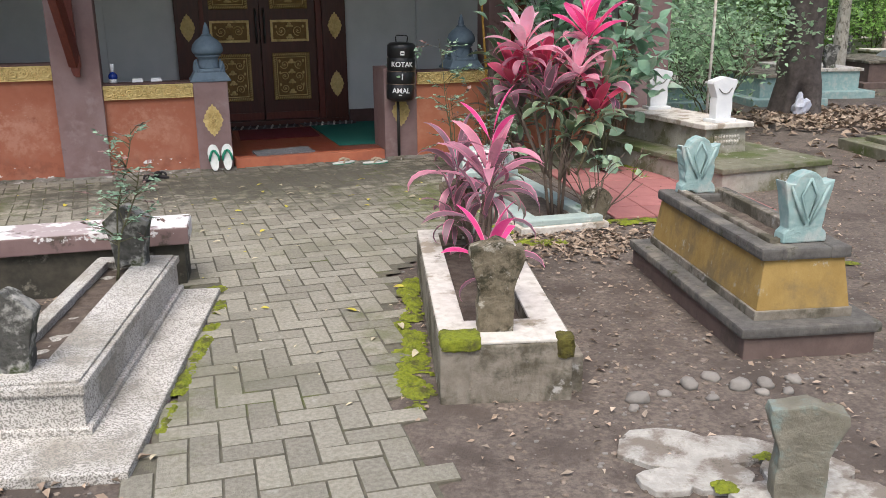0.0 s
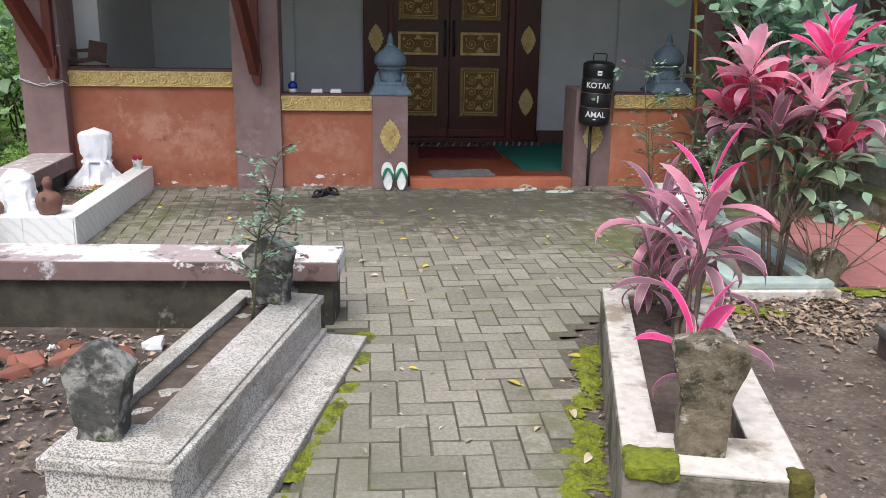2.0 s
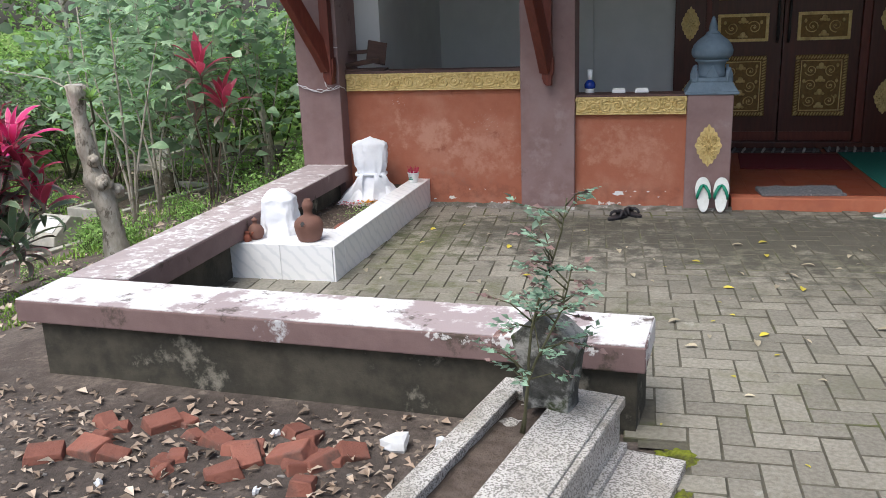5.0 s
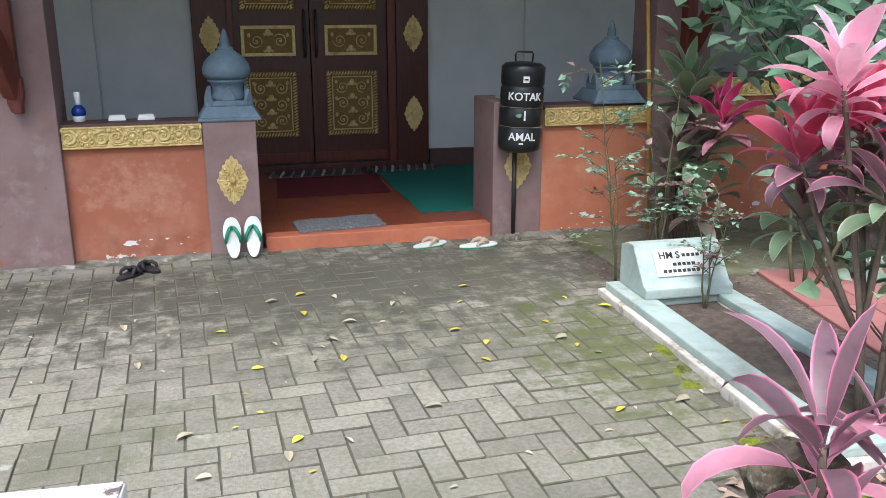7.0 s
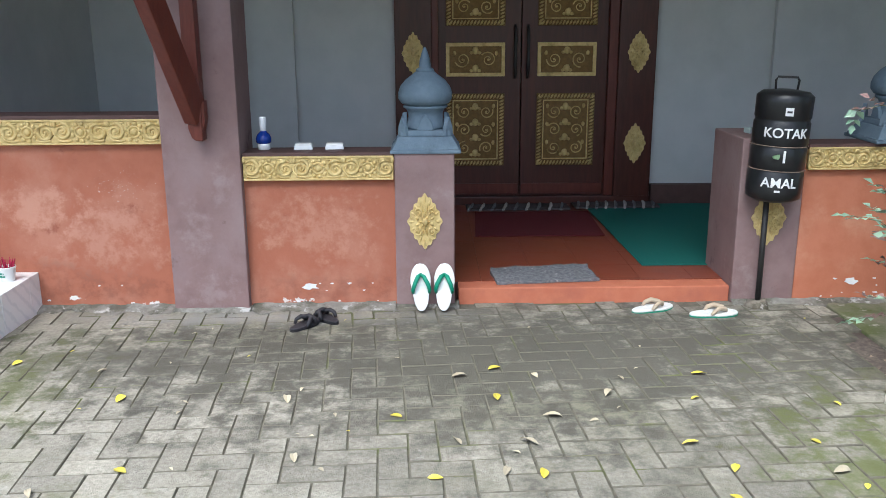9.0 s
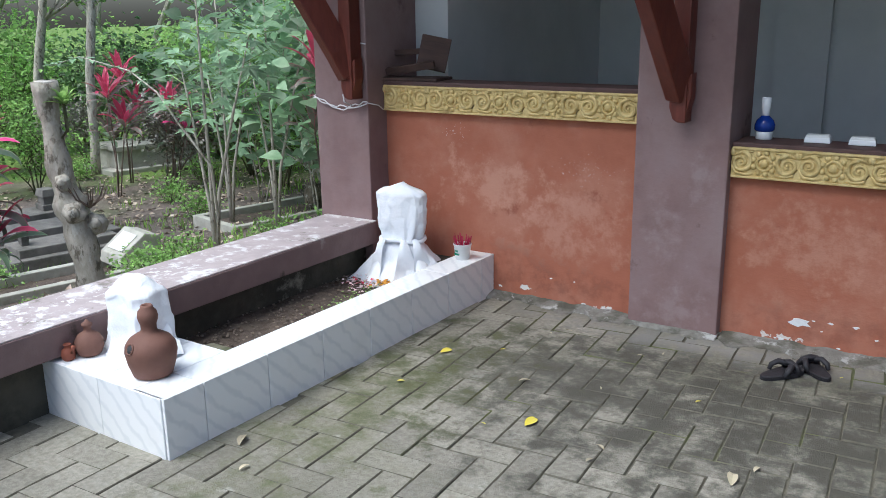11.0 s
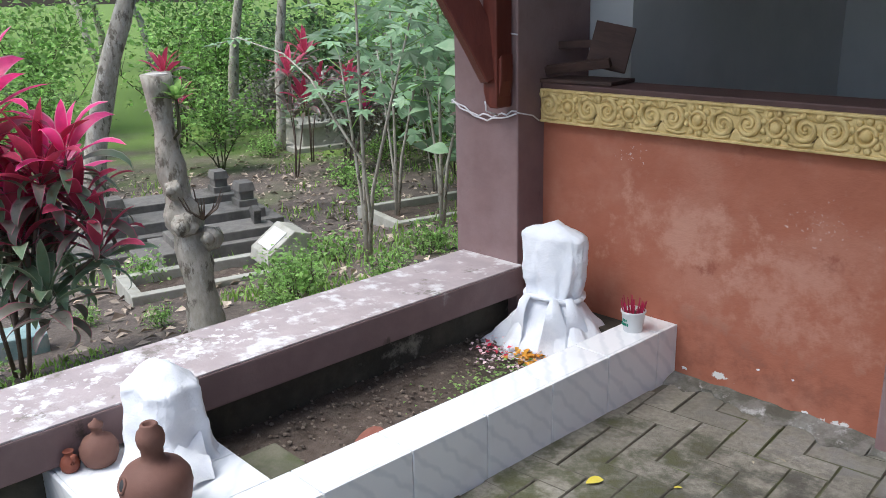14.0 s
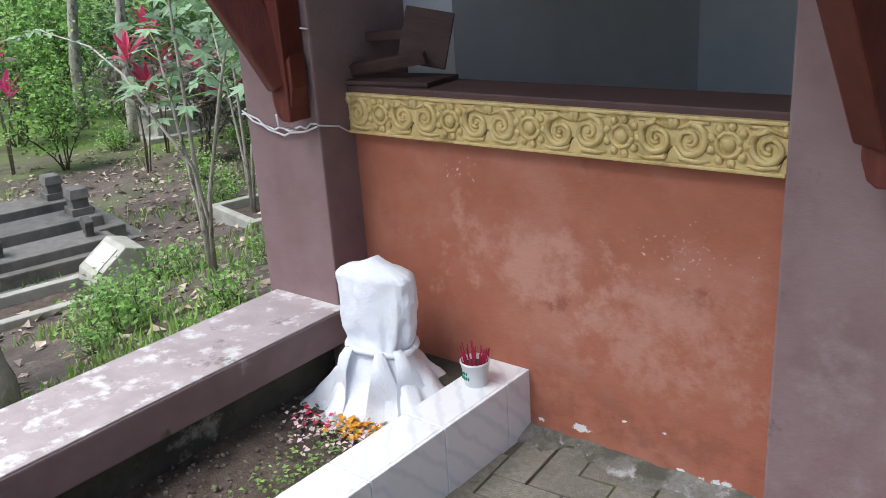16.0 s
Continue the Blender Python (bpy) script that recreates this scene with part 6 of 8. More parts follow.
Geo().lathe([(0.016, 0.096), (0.0155, 0.115), (0.0185, 0.13), (0.0195, 0.168), (0.017, 0.172)], 16).ob("neck", M["white_glaze"], vase, smooth=True)
for x in (0.045, 0.21):
    bx = thing("soap_dish", x, 8.885, 0.846, 3, "small white box on the wall ledge", "box", "small boxes on the ledge")
    Geo().box(-0.05, -0.03, 0, 0.05, 0.03, 0.022, 0.003).ob("tray", M["white_glaze"], bx, bevel=0.004)
    Geo().box(-0.046, -0.026, 0.02, 0.046, 0.026, 0.032, 0.004).ob("lid", M["bucket"], bx, bevel=0.004)
bx = thing("soap_dish", 2.50, 9.0, 0.901, 10, "small grey box on the entrance post", "box", "small boxes on the ledge")
Geo().box(-0.05, -0.03, 0, 0.05, 0.03, 0.03).ob("tray", M["mint_stone"], bx, bevel=0.004)
pipe = thing("bamboo_pole", 3.40, 8.66, 0.0, 0, "thin yellow pole leaning by the column", "pole")
Geo().tube([(0.05, 0.0, 0.0), (0.01, 0.02, 0.9), (-0.09, 0.05, 2.3)], [0.014, 0.013, 0.012], 8).ob("cane", M["bamboo"], pipe, smooth=True)

# collection drum
drum = thing("collection_drum", 2.485, 8.71, 0.0, 0, "black plastic collection drum on a thin iron pole", "collection box")
Geo().lathe([(0.015, 0.02), (0.015, 0.62)], 12).ob("pole", M["black_metal"], drum, smooth=True)
Geo().blob((0, 0, 0.0), (0.07, 0.06, 0.035), 0.4, 12, 6).ob("cement_foot", M["concrete"], drum, smooth=True)
R = 0.14
ZK = 1.13
prof = [(0.05, 0.585), (0.10, 0.587), (0.136, 0.605), (R, 0.635)]
for zb in (0.735, 0.845, 0.96):
    prof += [(R, zb - 0.012), (R - 0.006, zb - 0.005), (R - 0.006, zb + 0.005), (R, zb + 0.012)]
prof += [(R, 1.035), (0.141, 1.065), (0.115, 1.085), (0.06, 1.092), (0.03, 1.095)]
dr = Geo().lathe([(r, 0.585 + (z - 0.585) * ZK) for r, z in prof], 36).ob("drum", M["black_plastic"], drum, smooth=True)
dr.matrix_basis = pose(0.0, 0, 0, 0, 2.5, 0)
Geo().tube([(-0.055, 0, 1.15), (-0.06, 0, 1.205), (-0.05, 0, 1.22), (0.05, 0, 1.22), (0.06, 0, 1.205), (0.055, 0, 1.15)], 0.006, 7).ob("handle", M["black_metal"], dr, smooth=True)
lettering("KOTAK", 0.068, M["white_paint"], dr, "lettering", pose(0, 0, 0.925, 0, 0, -10), R + 0.0015)
lettering("AMAL", 0.070, M["white_paint"], dr, "lettering", pose(0, 0, 0.672, 0, 0, -12), R + 0.0015)
for a0, a1, z0, z1, nm in ((-0.32, -0.05, 1.035, 1.075, "slot_frame"), (-0.2, -0.12, 0.80, 0.86, "padlock"), (-0.35, -0.16, 0.648, 0.658, "brush_stroke")):
    g = Geo()
    n = 6
    for r in (R + 0.004,):
        vs = [((r) * math.sin(a), -(r) * math.cos(a), z) for a in np.linspace(a0, a1, n) for z in (z0, z1)]
        g.add(vs, [(2 * i, 2 * i + 2, 2 * i + 3, 2 * i + 1) for i in range(n - 1)])
        vs = [((R - 0.002) * math.sin(a), -(R - 0.002) * math.cos(a), z) for a in np.linspace(a0, a1, n) for z in (z0, z1)]
        g.add(vs, [(2 * i, 2 * i + 1, 2 * i + 3, 2 * i + 2) for i in range(n - 1)])
        g.f += [(0, 1, 2 * n + 1, 2 * n), (2 * n - 2, 4 * n - 2, 4 * n - 1, 2 * n - 1)] + [(2 * i + 1, 2 * i + 3, 2 * n + 2 * i + 3, 2 * n + 2 * i + 1) for i in range(n - 1)] + [(2 * i, 2 * n + 2 * i, 2 * n + 2 * i + 2, 2 * i + 2) for i in range(n - 1)]
    g.ob(nm, M["white_paint"], dr)
# Dark strip over the frame paints the unlit slot; nothing is cut.
g = Geo()
vs = [((R + 0.006) * math.sin(a), -(R + 0.006) * math.cos(a), z) for a in np.linspace(-0.27, -0.1, 4) for z in (1.05, 1.06)]
g.add(vs, [(2 * i, 2 * i + 2, 2 * i + 3, 2 * i + 1) for i in range(3)]).ob("slot", M["ink_and_hole"], dr)
for zz in (0.755, 0.879):
    Geo().tube([((R + 0.002) * math.cos(a), (R + 0.002) * math.sin(a), zz) for a in np.linspace(0, 6.2832, 33)], 0.002, 4).ob("wire", M["straw"], dr)
Geo().blob((-0.06, -0.138, 0.83), (0.02, 0.006, 0.012), 0.5).ob("label_scrap", M["leaf_cool"], dr)

# rugs on the porch floor
Z = FLOOR_Z + 0.001


def rug(name, pts, material, label, h=0.008, z=Z, fringe=None):
    o = thing(name, 0, 0, 0, 0, label, "rug")
    g = Geo().prism(pts, z, z + h, "z")
    b_ = g.ob("carpet_body", material, o, bevel=0.003)
    if fringe:
        fringe(o)
    return o


rug("green_carpet", [(1.97, 9.2), (3.2, 9.2), (3.2, 10.98), (1.93, 10.98)], M["carpet_green"], "flat green carpet on the porch floor", 0.006)
rug("red_mat", [(1.02, 9.95), (1.90, 9.95), (1.92, 10.72), (1.06, 10.72)], M["mat_red"], "dark red mat on the porch floor", 0.007)
rg = thing("grey_rug", 1.36, 9.0, Z, 5, "crumpled grey woven rag rug by the step", "rug")
vs, fs = [], []
for j in range(13):
    for i in range(25):
        x, y = -0.29 + 0.58 * i / 24, -0.13 + 0.30 * j / 12
        e = 0.012 * noise.noise(Vector((x * 9, y * 9, 1))) + 0.008 * noise.noise(Vector((x * 25, y * 22, 2)))
        vs.append((x + 0.02 * noise.noise(Vector((y * 8, 3, 3))), y + 0.015 * noise.noise(Vector((x * 9, 7, 3))), 0.012 + abs(e)))
fs = [(j * 25 + i, j * 25 + i + 1, (j + 1) * 25 + i + 1, (j + 1) * 25 + i) for j in range(12) for i in range(24)]
n = len(vs)
vs += [(x, y, 0.0) for x, y, z in vs]
fs += [tuple(n + i for i in f[::-1]) for f in fs]
fs += [(i, i + n, i + 1 + n, i + 1) for i in range(24)] + [(12 * 25 + i + 1, 12 * 25 + i + 1 + n, 12 * 25 + i + n, 12 * 25 + i) for i in range(24)]
fs += [((j + 1) * 25, (j + 1) * 25 + n, j * 25 + n, j * 25) for j in range(12)] + [(j * 25 + 24, j * 25 + 24 + n, (j + 1) * 25 + 24 + n, (j + 1) * 25 + 24) for j in range(12)]
Geo().add(vs, fs).ob("weave", M["rug_grey"], rg, smooth=False)
for x0, x1, yy, lab in ((1.0, 1.80, 10.78, "striped black and white rag mat before the door"), (1.84, 2.50, 10.80, "striped rag mat with pale fringe by the door")):
    zc = Z + 0.007 if x0 > 1.5 else Z
    o = thing("rag_mat", x0, yy, zc, 1, lab, "rug", "rag mats at the door")
    L_ = x1 - x0
    Geo().box(0, 0, 0, L_, 0.2, 0.014).ob("weave", M["rug_dark"], o, bevel=0.004)
    for k in range(9):
        xx = 0.03 + k * L_ / 9
        Geo().tube([(xx - 0.02, -0.03, 0.010), (xx + 0.012, 0.09, 0.017), (xx + 0.03, 0.205, 0.012)], [0.010, 0.014, 0.010], 6).ob("strip", M["rag_white"] if k % 2 else M["rug_grey"], o)


# sandals
def sandal(x, y, z, rx, ry, rz, sole_m, strap_m, length, label, rim=None, group="sandals"):
    s = thing("flip_flop", x, y, z, rz, label, "sandal", group, rx, ry)
    pts = []
    for k in range(28):
        a = 2 * math.pi * k / 28
        yy = math.sin(a) * length / 2
        t = (yy / length) + 0.5
        half = length * (0.172 + 0.055 * math.sin((t - 0.15) * 2.6) - 0.03 * math.exp(-((t - 0.38) / 0.16) ** 2))
        pts.append((math.copysign(abs(math.cos(a)) ** 0.75, math.cos(a)) * half, yy))
    Geo().prism(pts, 0.006, 0.017, "z").ob("sole", sole_m, s, bevel=0.003, segs=1)
    Geo().prism([(x_ * 1.0, y_ * 1.0) for x_, y_ in pts], 0.0, 0.006, "z").ob("outsole", rim or sole_m, s)
    toe = (0.0, length * 0.27, 0.017)
    for sg in (-1, 1):
        Geo().tube([toe, (sg * 0.016, length * 0.21, 0.036), (sg * 0.034, length * 0.06, 0.046), (sg * 0.044, -length * 0.06, 0.034), (sg * 0.043, -length * 0.12, 0.014)], [0.008, 0.012, 0.012, 0.011, 0.008], 6).ob("strap", strap_m, s, smooth=True)
    return s


for x, rz in ((0.662, 5), (0.788, -5)):
    sandal(x, 8.69, 0.128, 68, 0, rz, M["rubber_white"], M["rubber_green"], 0.255, "white flip-flop with green straps leaning on the post")
sandal(1.90, 8.66, 0.0, 0, 0, -66, M["rubber_white"], M["rubber_tan"], 0.255, "pale flip-flop with tan straps by the step", M["rubber_green"])
sandal(2.20, 8.565, 0.0, 0, 0, -82, M["rubber_white"], M["rubber_tan"], 0.265, "pale flip-flop with tan straps by the step", M["rubber_green"])
for x, y, rz in ((0.07, 8.45, -35), (0.17, 8.55, 40)):
    s = sandal(x, y, 0.0, 0, 0, rz, M["rubber_black"], M["rubber_black"], 0.20, "dark rubber sandal on the pavers")
    Geo().tube([(-0.04, 0.05, 0.01), (-0.03, 0.04, 0.04), (0.0, 0.035, 0.05), (0.03, 0.04, 0.04), (0.04, 0.05, 0.01)], 0.012, 7).ob("broad_strap", M["rubber_black"], s, smooth=True)

# ---- rubble and stones ----
rr = random.Random(12)
for k in range(26):
    x, y = rr.gauss(-1.25, 0.28), rr.gauss(4.80, 0.11)
    if k < 4:
        x, y = [(-0.76, 4.82), (-1.06, 4.68), (-1.29, 4.91), (-1.69, 4.95)][k]
    s = rr.uniform(0.7, 1.35)
    t = thing("broken_brick", x, y, ground_z(x, y) - 0.002, rr.uniform(0, 360), "broken red brick on the earth", "brick", "broken bricks", rr.uniform(-18, 18), rr.uniform(-18, 18))
    g = Geo().box(-0.06 * s, -0.045 * s, -0.02, 0.055 * s, 0.045 * s, 0.032 * s, 0.008)
    g.v = worn(g.v, 0.012, 20, k)
    g.ob("lump", M["brick"], t, bevel=0.006)
for k, (x, y, s) in enumerate(((-0.53, 4.97, 0.055), (-0.36, 4.99, 0.04), (-1.0, 4.98, 0.02), (-0.9, 4.6, 0.018), (-1.45, 4.55, 0.02))):
    t = thing("white_stone", x, y, ground_z(x, y), 30 * k, "angular white stone chip on the earth", "stone", "white stones")
    g = Geo().blob((0, 0, s * 0.45), (s, s * 0.7, s * 0.75), 0.7, 7, 5, k)
    g.ob("chip", M["white_stone"], t)
for k, (x, y, s) in enumerate(((1.956, 3.062, 0.055), (1.898, 2.997, 0.028), (2.219, 3.105, 0.05), (2.344, 3.138, 0.045), (2.08, 3.07, 0.03), (2.41, 3.03, 0.055), (2.522, 3.012, 0.045), (2.665, 3.015, 0.04), (2.46, 2.95, 0.03), (2.24, 2.97, 0.028), (2.57, 2.93, 0.03))):
    t = thing("river_stone", x, y, ground_z(x, y), 40 * k, "rounded grey-brown river stone half sunk in earth", "stone", "river stones")
    Geo().blob((0, 0, s * 0.15), (s, s * 0.75, s * 0.55), 0.25, 12, 8, k).ob("pebble", M["pebble"], t, smooth=True)

# moss along the path and in corners
for k, (x, y, rx, ry) in enumerate(((1.20, 3.72, 0.06, 0.42), (1.43, 4.55, 0.05, 0.3), (0.34, 4.3, 0.03, 0.5), (0.16, 3.5, 0.02, 0.14), (0.43, 5.06, 0.06, 0.06), (2.5, 5.35, 0.17, 0.08), (3.46, 5.6, 0.2, 0.09), (4.05, 5.8, 0.14, 0.12), (2.40, 5.72, 0.06, 0.2), (2.47, 6.5, 0.035, 0.22), (4.4, 7.3, 0.08, 0.3), (4.05, 4.3, 0.1, 0.06))):
    o = thing("moss_cushion", x, y, 0.0, -13, "bright green moss on the path's edge", "moss", "moss cushions")
    moss_patch(o, 0, 0, -0.004, rx * 1.5, ry * 1.25, 0.016, 50 + k, "cushion")


# ---- plants ----
def cordyline(x, y, z, stems, label, seed, category="plant", wide=(0.085, 0.115), sag=1.0):
    """A clump of canes, each with a crown of arching strap leaves; stems: (dx, dy, height, leaf length, leaves, young material, old material)."""
    rng = random.Random(seed)
    t = thing("cordyline", x, y, z, 0, label, category, "red cordylines")
    main = []
    for dx, dy, h, ll, n, young, old in stems:
        top = Vector((dx, dy, h))
        bend = Vector((rng.uniform(-0.04, 0.04), rng.uniform(-0.04, 0.04), 0))
        pts = [Vector((dx * 0.15, dy * 0.15, -0.05)), Vector((dx * 0.4, dy * 0.4, h * 0.4)) + bend, Vector((dx * 0.8, dy * 0.8, h * 0.8)) + bend * 0.5, top, top + Vector((0, 0, ll * 0.12))]
        if len(main) < 4:
            main.append(pts)
        else:
            # later crowns fork from one of the main canes
            fork = min(main, key=lambda q: (q[2] - top).length)
            root = fork[1].lerp(fork[2], 0.35) if fork[2].z < top.z else fork[0].lerp(fork[1], 0.8)
            pts = [root, root.lerp(top, 0.35) + bend * 0.4, root.lerp(top, 0.7) + bend * 0.4, top, top + Vector((0, 0, ll * 0.12))]
        cane = Geo().tube(pts, [0.0125, 0.011, 0.010, 0.009, 0.005], 7).ob("cane", M["stem"], t, smooth=True)
        gy_, go = Geo(), Geo()
        for k in range(n):
            q = k / (n - 1)
            az = k * 2.39996 + rng.uniform(-0.25, 0.25)
            el = 1.42 - (1.2 + 0.35 * sag) * q ** 0.85 + rng.uniform(-0.12, 0.12)
            length = ll * (0.72 + 0.38 * math.sin(math.pi * min(1, 0.25 + q * 0.8))) * rng.uniform(0.85, 1.12)
            base = top + Vector((0, 0, ll * (0.14 - 0.42 * q)))
            dest = gy_ if q < 0.5 else go
            dest.strap(base, az, el, length, length * rng.uniform(*wide), rng.uniform(0.5, 1.5) * (0.45 + q) * sag, rng.uniform(-0.7, 0.7), 8)
        gy_.ob("young_leaves", M[young], cane, "bright upper leaves", smooth=True)
        go.ob("old_leaves", M[old], cane, "darker drooping lower leaves", smooth=True)
    return t


cordyline(1.66, 4.10, 0.16, [(0.06, 0.03, 0.52, 0.32, 20, "leaf_rose", "leaf_dusk"), (0.07, 0.03, 0.70, 0.27, 9, "leaf_pink", "leaf_rose"), (0.02, 0.0, 0.34, 0.28, 10, "leaf_dusk", "leaf_dusk")], "tall pink-leaved cordyline growing from the limewashed grave", 1, wide=(0.062, 0.085), sag=1.75)
cordyline(1.53, 3.64, 0.16, [(0.0, 0.0, 0.28, 0.26, 11, "leaf_pink", "leaf_dusk")], "young pink cordyline rosette behind a headstone", 2, wide=(0.085, 0.11), sag=1.5)
cordyline(1.85, 4.70, 0.16, [(-0.10, 0.0, 0.46, 0.30, 17, "leaf_dusk", "leaf_rose"), (0.10, 0.02, 0.38, 0.30, 17, "leaf_dusk", "leaf_purple"), (-0.16, -0.12, 0.28, 0.27, 12, "leaf_dusk", "leaf_dusk")], "dusky pink cordyline clump by the far headstone", 3, wide=(0.075, 0.10), sag=1.9)
cordyline(2.88, 5.82, -0.03, [(-0.26, 0.02, 1.25, 0.27, 22, "leaf_blush", "leaf_rose"), (0.26, 0.10, 1.30, 0.30, 24, "leaf_pink", "leaf_rose"), (0.10, -0.06, 1.06, 0.25, 18, "leaf_blush", "leaf_rose"), (-0.02, 0.20, 1.08, 0.26, 22, "leaf_crimson", "leaf_dusk"), (-0.30, 0.14, 1.0, 0.26, 20, "leaf_crimson", "leaf_dusk"), (0.16, 0.22, 1.0, 0.28, 24, "leaf_dusk", "leaf_purple"), (-0.14, -0.10, 0.92, 0.25, 20, "leaf_dusk", "leaf_olive"), (0.34, 0.0, 0.98, 0.26, 20, "leaf_olive", "leaf_dusk"), (0.04, 0.10, 0.86, 0.27, 22, "leaf_olive", "leaf_purple"), (0.24, -0.10, 0.80, 0.26, 20, "leaf_crimson", "leaf_olive"), (-0.20, 0.24, 0.76, 0.26, 18, "leaf_purple", "leaf_olive"), (0.08, -0.02, 0.66, 0.26, 20, "leaf_olive", "leaf_olive")], "large magenta-crowned cordyline clump with bare canes", 4, wide=(0.12, 0.165), sag=1.3)
cordyline(3.42, 8.25, 0.0, [(0.0, -0.05, 0.95, 0.32, 22, "leaf_olive", "leaf_olive"), (0.12, -0.25, 0.80, 0.30, 14, "leaf_pink", "leaf_rose"), (0.1, -0.12, 0.66, 0.36, 22, "leaf_purple", "leaf_olive"), (-0.1, -0.1, 0.5, 0.34, 20, "leaf_purple", "leaf_olive"), (0.02, -0.2, 0.3, 0.32, 16, "leaf_olive", "leaf_purple")], "dark cordyline with pink hearts against the wall", 5, wide=(0.14, 0.18))
cordyline(-4.55, 7.44, -0.52, [(0.0, 0.0, 1.34, 0.42, 30, "leaf_pink", "leaf_crimson"), (0.22, 0.18, 1.02, 0.38, 26, "leaf_crimson", "leaf_purple"), (-0.2, -0.16, 1.2, 0.4, 26, "leaf_pink", "leaf_crimson"), (0.02, 0.06, 0.82, 0.4, 26, "leaf_pink", "leaf_purple"), (0.12, -0.06, 1.1, 0.36, 24, "leaf_crimson", "leaf_olive"), (0.3, 0.32, 0.86, 0.34, 22, "leaf_crimson", "leaf_purple"), (-0.1, 0.1, 0.56, 0.36, 20, "leaf_purple", "leaf_olive"), (-0.12, -0.02, 0.96, 0.38, 26, "leaf_crimson", "leaf_crimson"), (0.16, 0.06, 0.72, 0.38, 24, "leaf_crimson", "leaf_olive"), (0.38, 0.36, 0.66, 0.32, 18, "leaf_crimson", "leaf_olive"), (-0.3, -0.24, 0.8, 0.38, 24, "leaf_pink", "leaf_purple"), (0.1, 0.2, 0.5, 0.34, 22, "leaf_purple", "leaf_olive"), (0.3, 0.1, 0.42, 0.34, 20, "leaf_olive", "leaf_purple"), (-0.22, 0.02, 0.6, 0.36, 24, "leaf_crimson", "leaf_olive"), (0.26, 0.3, 1.12, 0.34, 22, "leaf_pink", "leaf_olive"), (-0.05, 0.3, 0.92, 0.36, 24, "leaf_pink", "leaf_purple")], "tall crimson cordyline clump beyond the bench", 6, wide=(0.09, 0.125), sag=1.5)
for k, (x, y, h) in enumerate(((-10.4, 13.2, 1.5), (-9.9, 13.9, 1.3), (-11.4, 14.2, 1.7), (-12.6, 12.4, 1.5), (-4.75, 11.4, 1.5), (-7.2, 17.0, 1.6), (-9.4, 19.5, 1.8))):
    cordyline(x, y, ground_z(x, y), [(0, 0, h, 0.42, 22, "leaf_crimson", "leaf_purple"), (0.2, 0.1, h * 0.72, 0.4, 20, "leaf_pink" if k % 2 else "leaf_crimson", "leaf_purple"), (-0.2, 0.12, h * 0.6, 0.38, 16, "leaf_purple", "leaf_olive")], "red-leaved cordyline in the garden", 20 + k)


def skirt(x, y, z, h, r, seed):
    rng = random.Random(seed)
    t = thing("dry_leaf_skirt", x, y, 0, 0, "skirt of dry brown fibres hanging from a stem", "dry leaves", "dry skirts")
    g = Geo()
    for k in range(120):
        a = rng.uniform(0, 6.28)
        r0, r1 = r * 0.2, r * rng.uniform(0.5, 1.0)
        g.tube([(r0 * math.cos(a), r0 * math.sin(a), z + h), (r1 * 0.7 * math.cos(a), r1 * 0.7 * math.sin(a), z + h * 0.5), (r1 * math.cos(a), r1 * math.sin(a), z + rng.uniform(0, 0.12))], [0.004, 0.005, 0.002], 3)
    tagged(g.ob("fibre", M["straw"], t), kind="stuff")
    Geo().tube([(0, 0, -0.03), (0, 0, z + h)], [0.03, 0.02], 8).ob("stem", M["stem"], t)


skirt(3.47, 8.38, 0.0, 0.5, 0.17, 1)
skirt(4.72, 8.35, 0.12, 0.55, 0.16, 2)


def branch_points(rng, p, d, length, depth, out, tubes, r, spread=0.6, up=0.15):
    """A limb that forks; leaf sites are collected along the outer twigs."""
    pts, rad = [p.copy()], [r]
    q, dd = p.copy(), d.copy()
    n = 4
    for i in range(n):
        dd = (dd + Vector((rng.gauss(0, 0.16), rng.gauss(0, 0.16), rng.gauss(up * 0.4, 0.1)))).normalized()
        q = q + dd * (length / n)
        pts.append(q.copy())
        rad.append(r * (1 - 0.45 * (i + 1) / n))
        if depth <= 1:
            out.append((q.copy(), dd.copy()))
    tubes.append((pts, rad))
    if depth > 0:
        for k in range(rng.choice([2, 3])):
            a = rng.uniform(0, 6.28)
            side = Vector((math.cos(a), math.sin(a), rng.uniform(0.0, 0.5)))
            nd = (dd * (1 - spread * 0.5) + side * spread).normalized()
            branch_points(rng, pts[-1 if k == 0 else rng.choice([2, 3, 4])], nd, length * rng.uniform(0.55, 0.8), depth - 1, out, tubes, r * 0.55, spread, up)


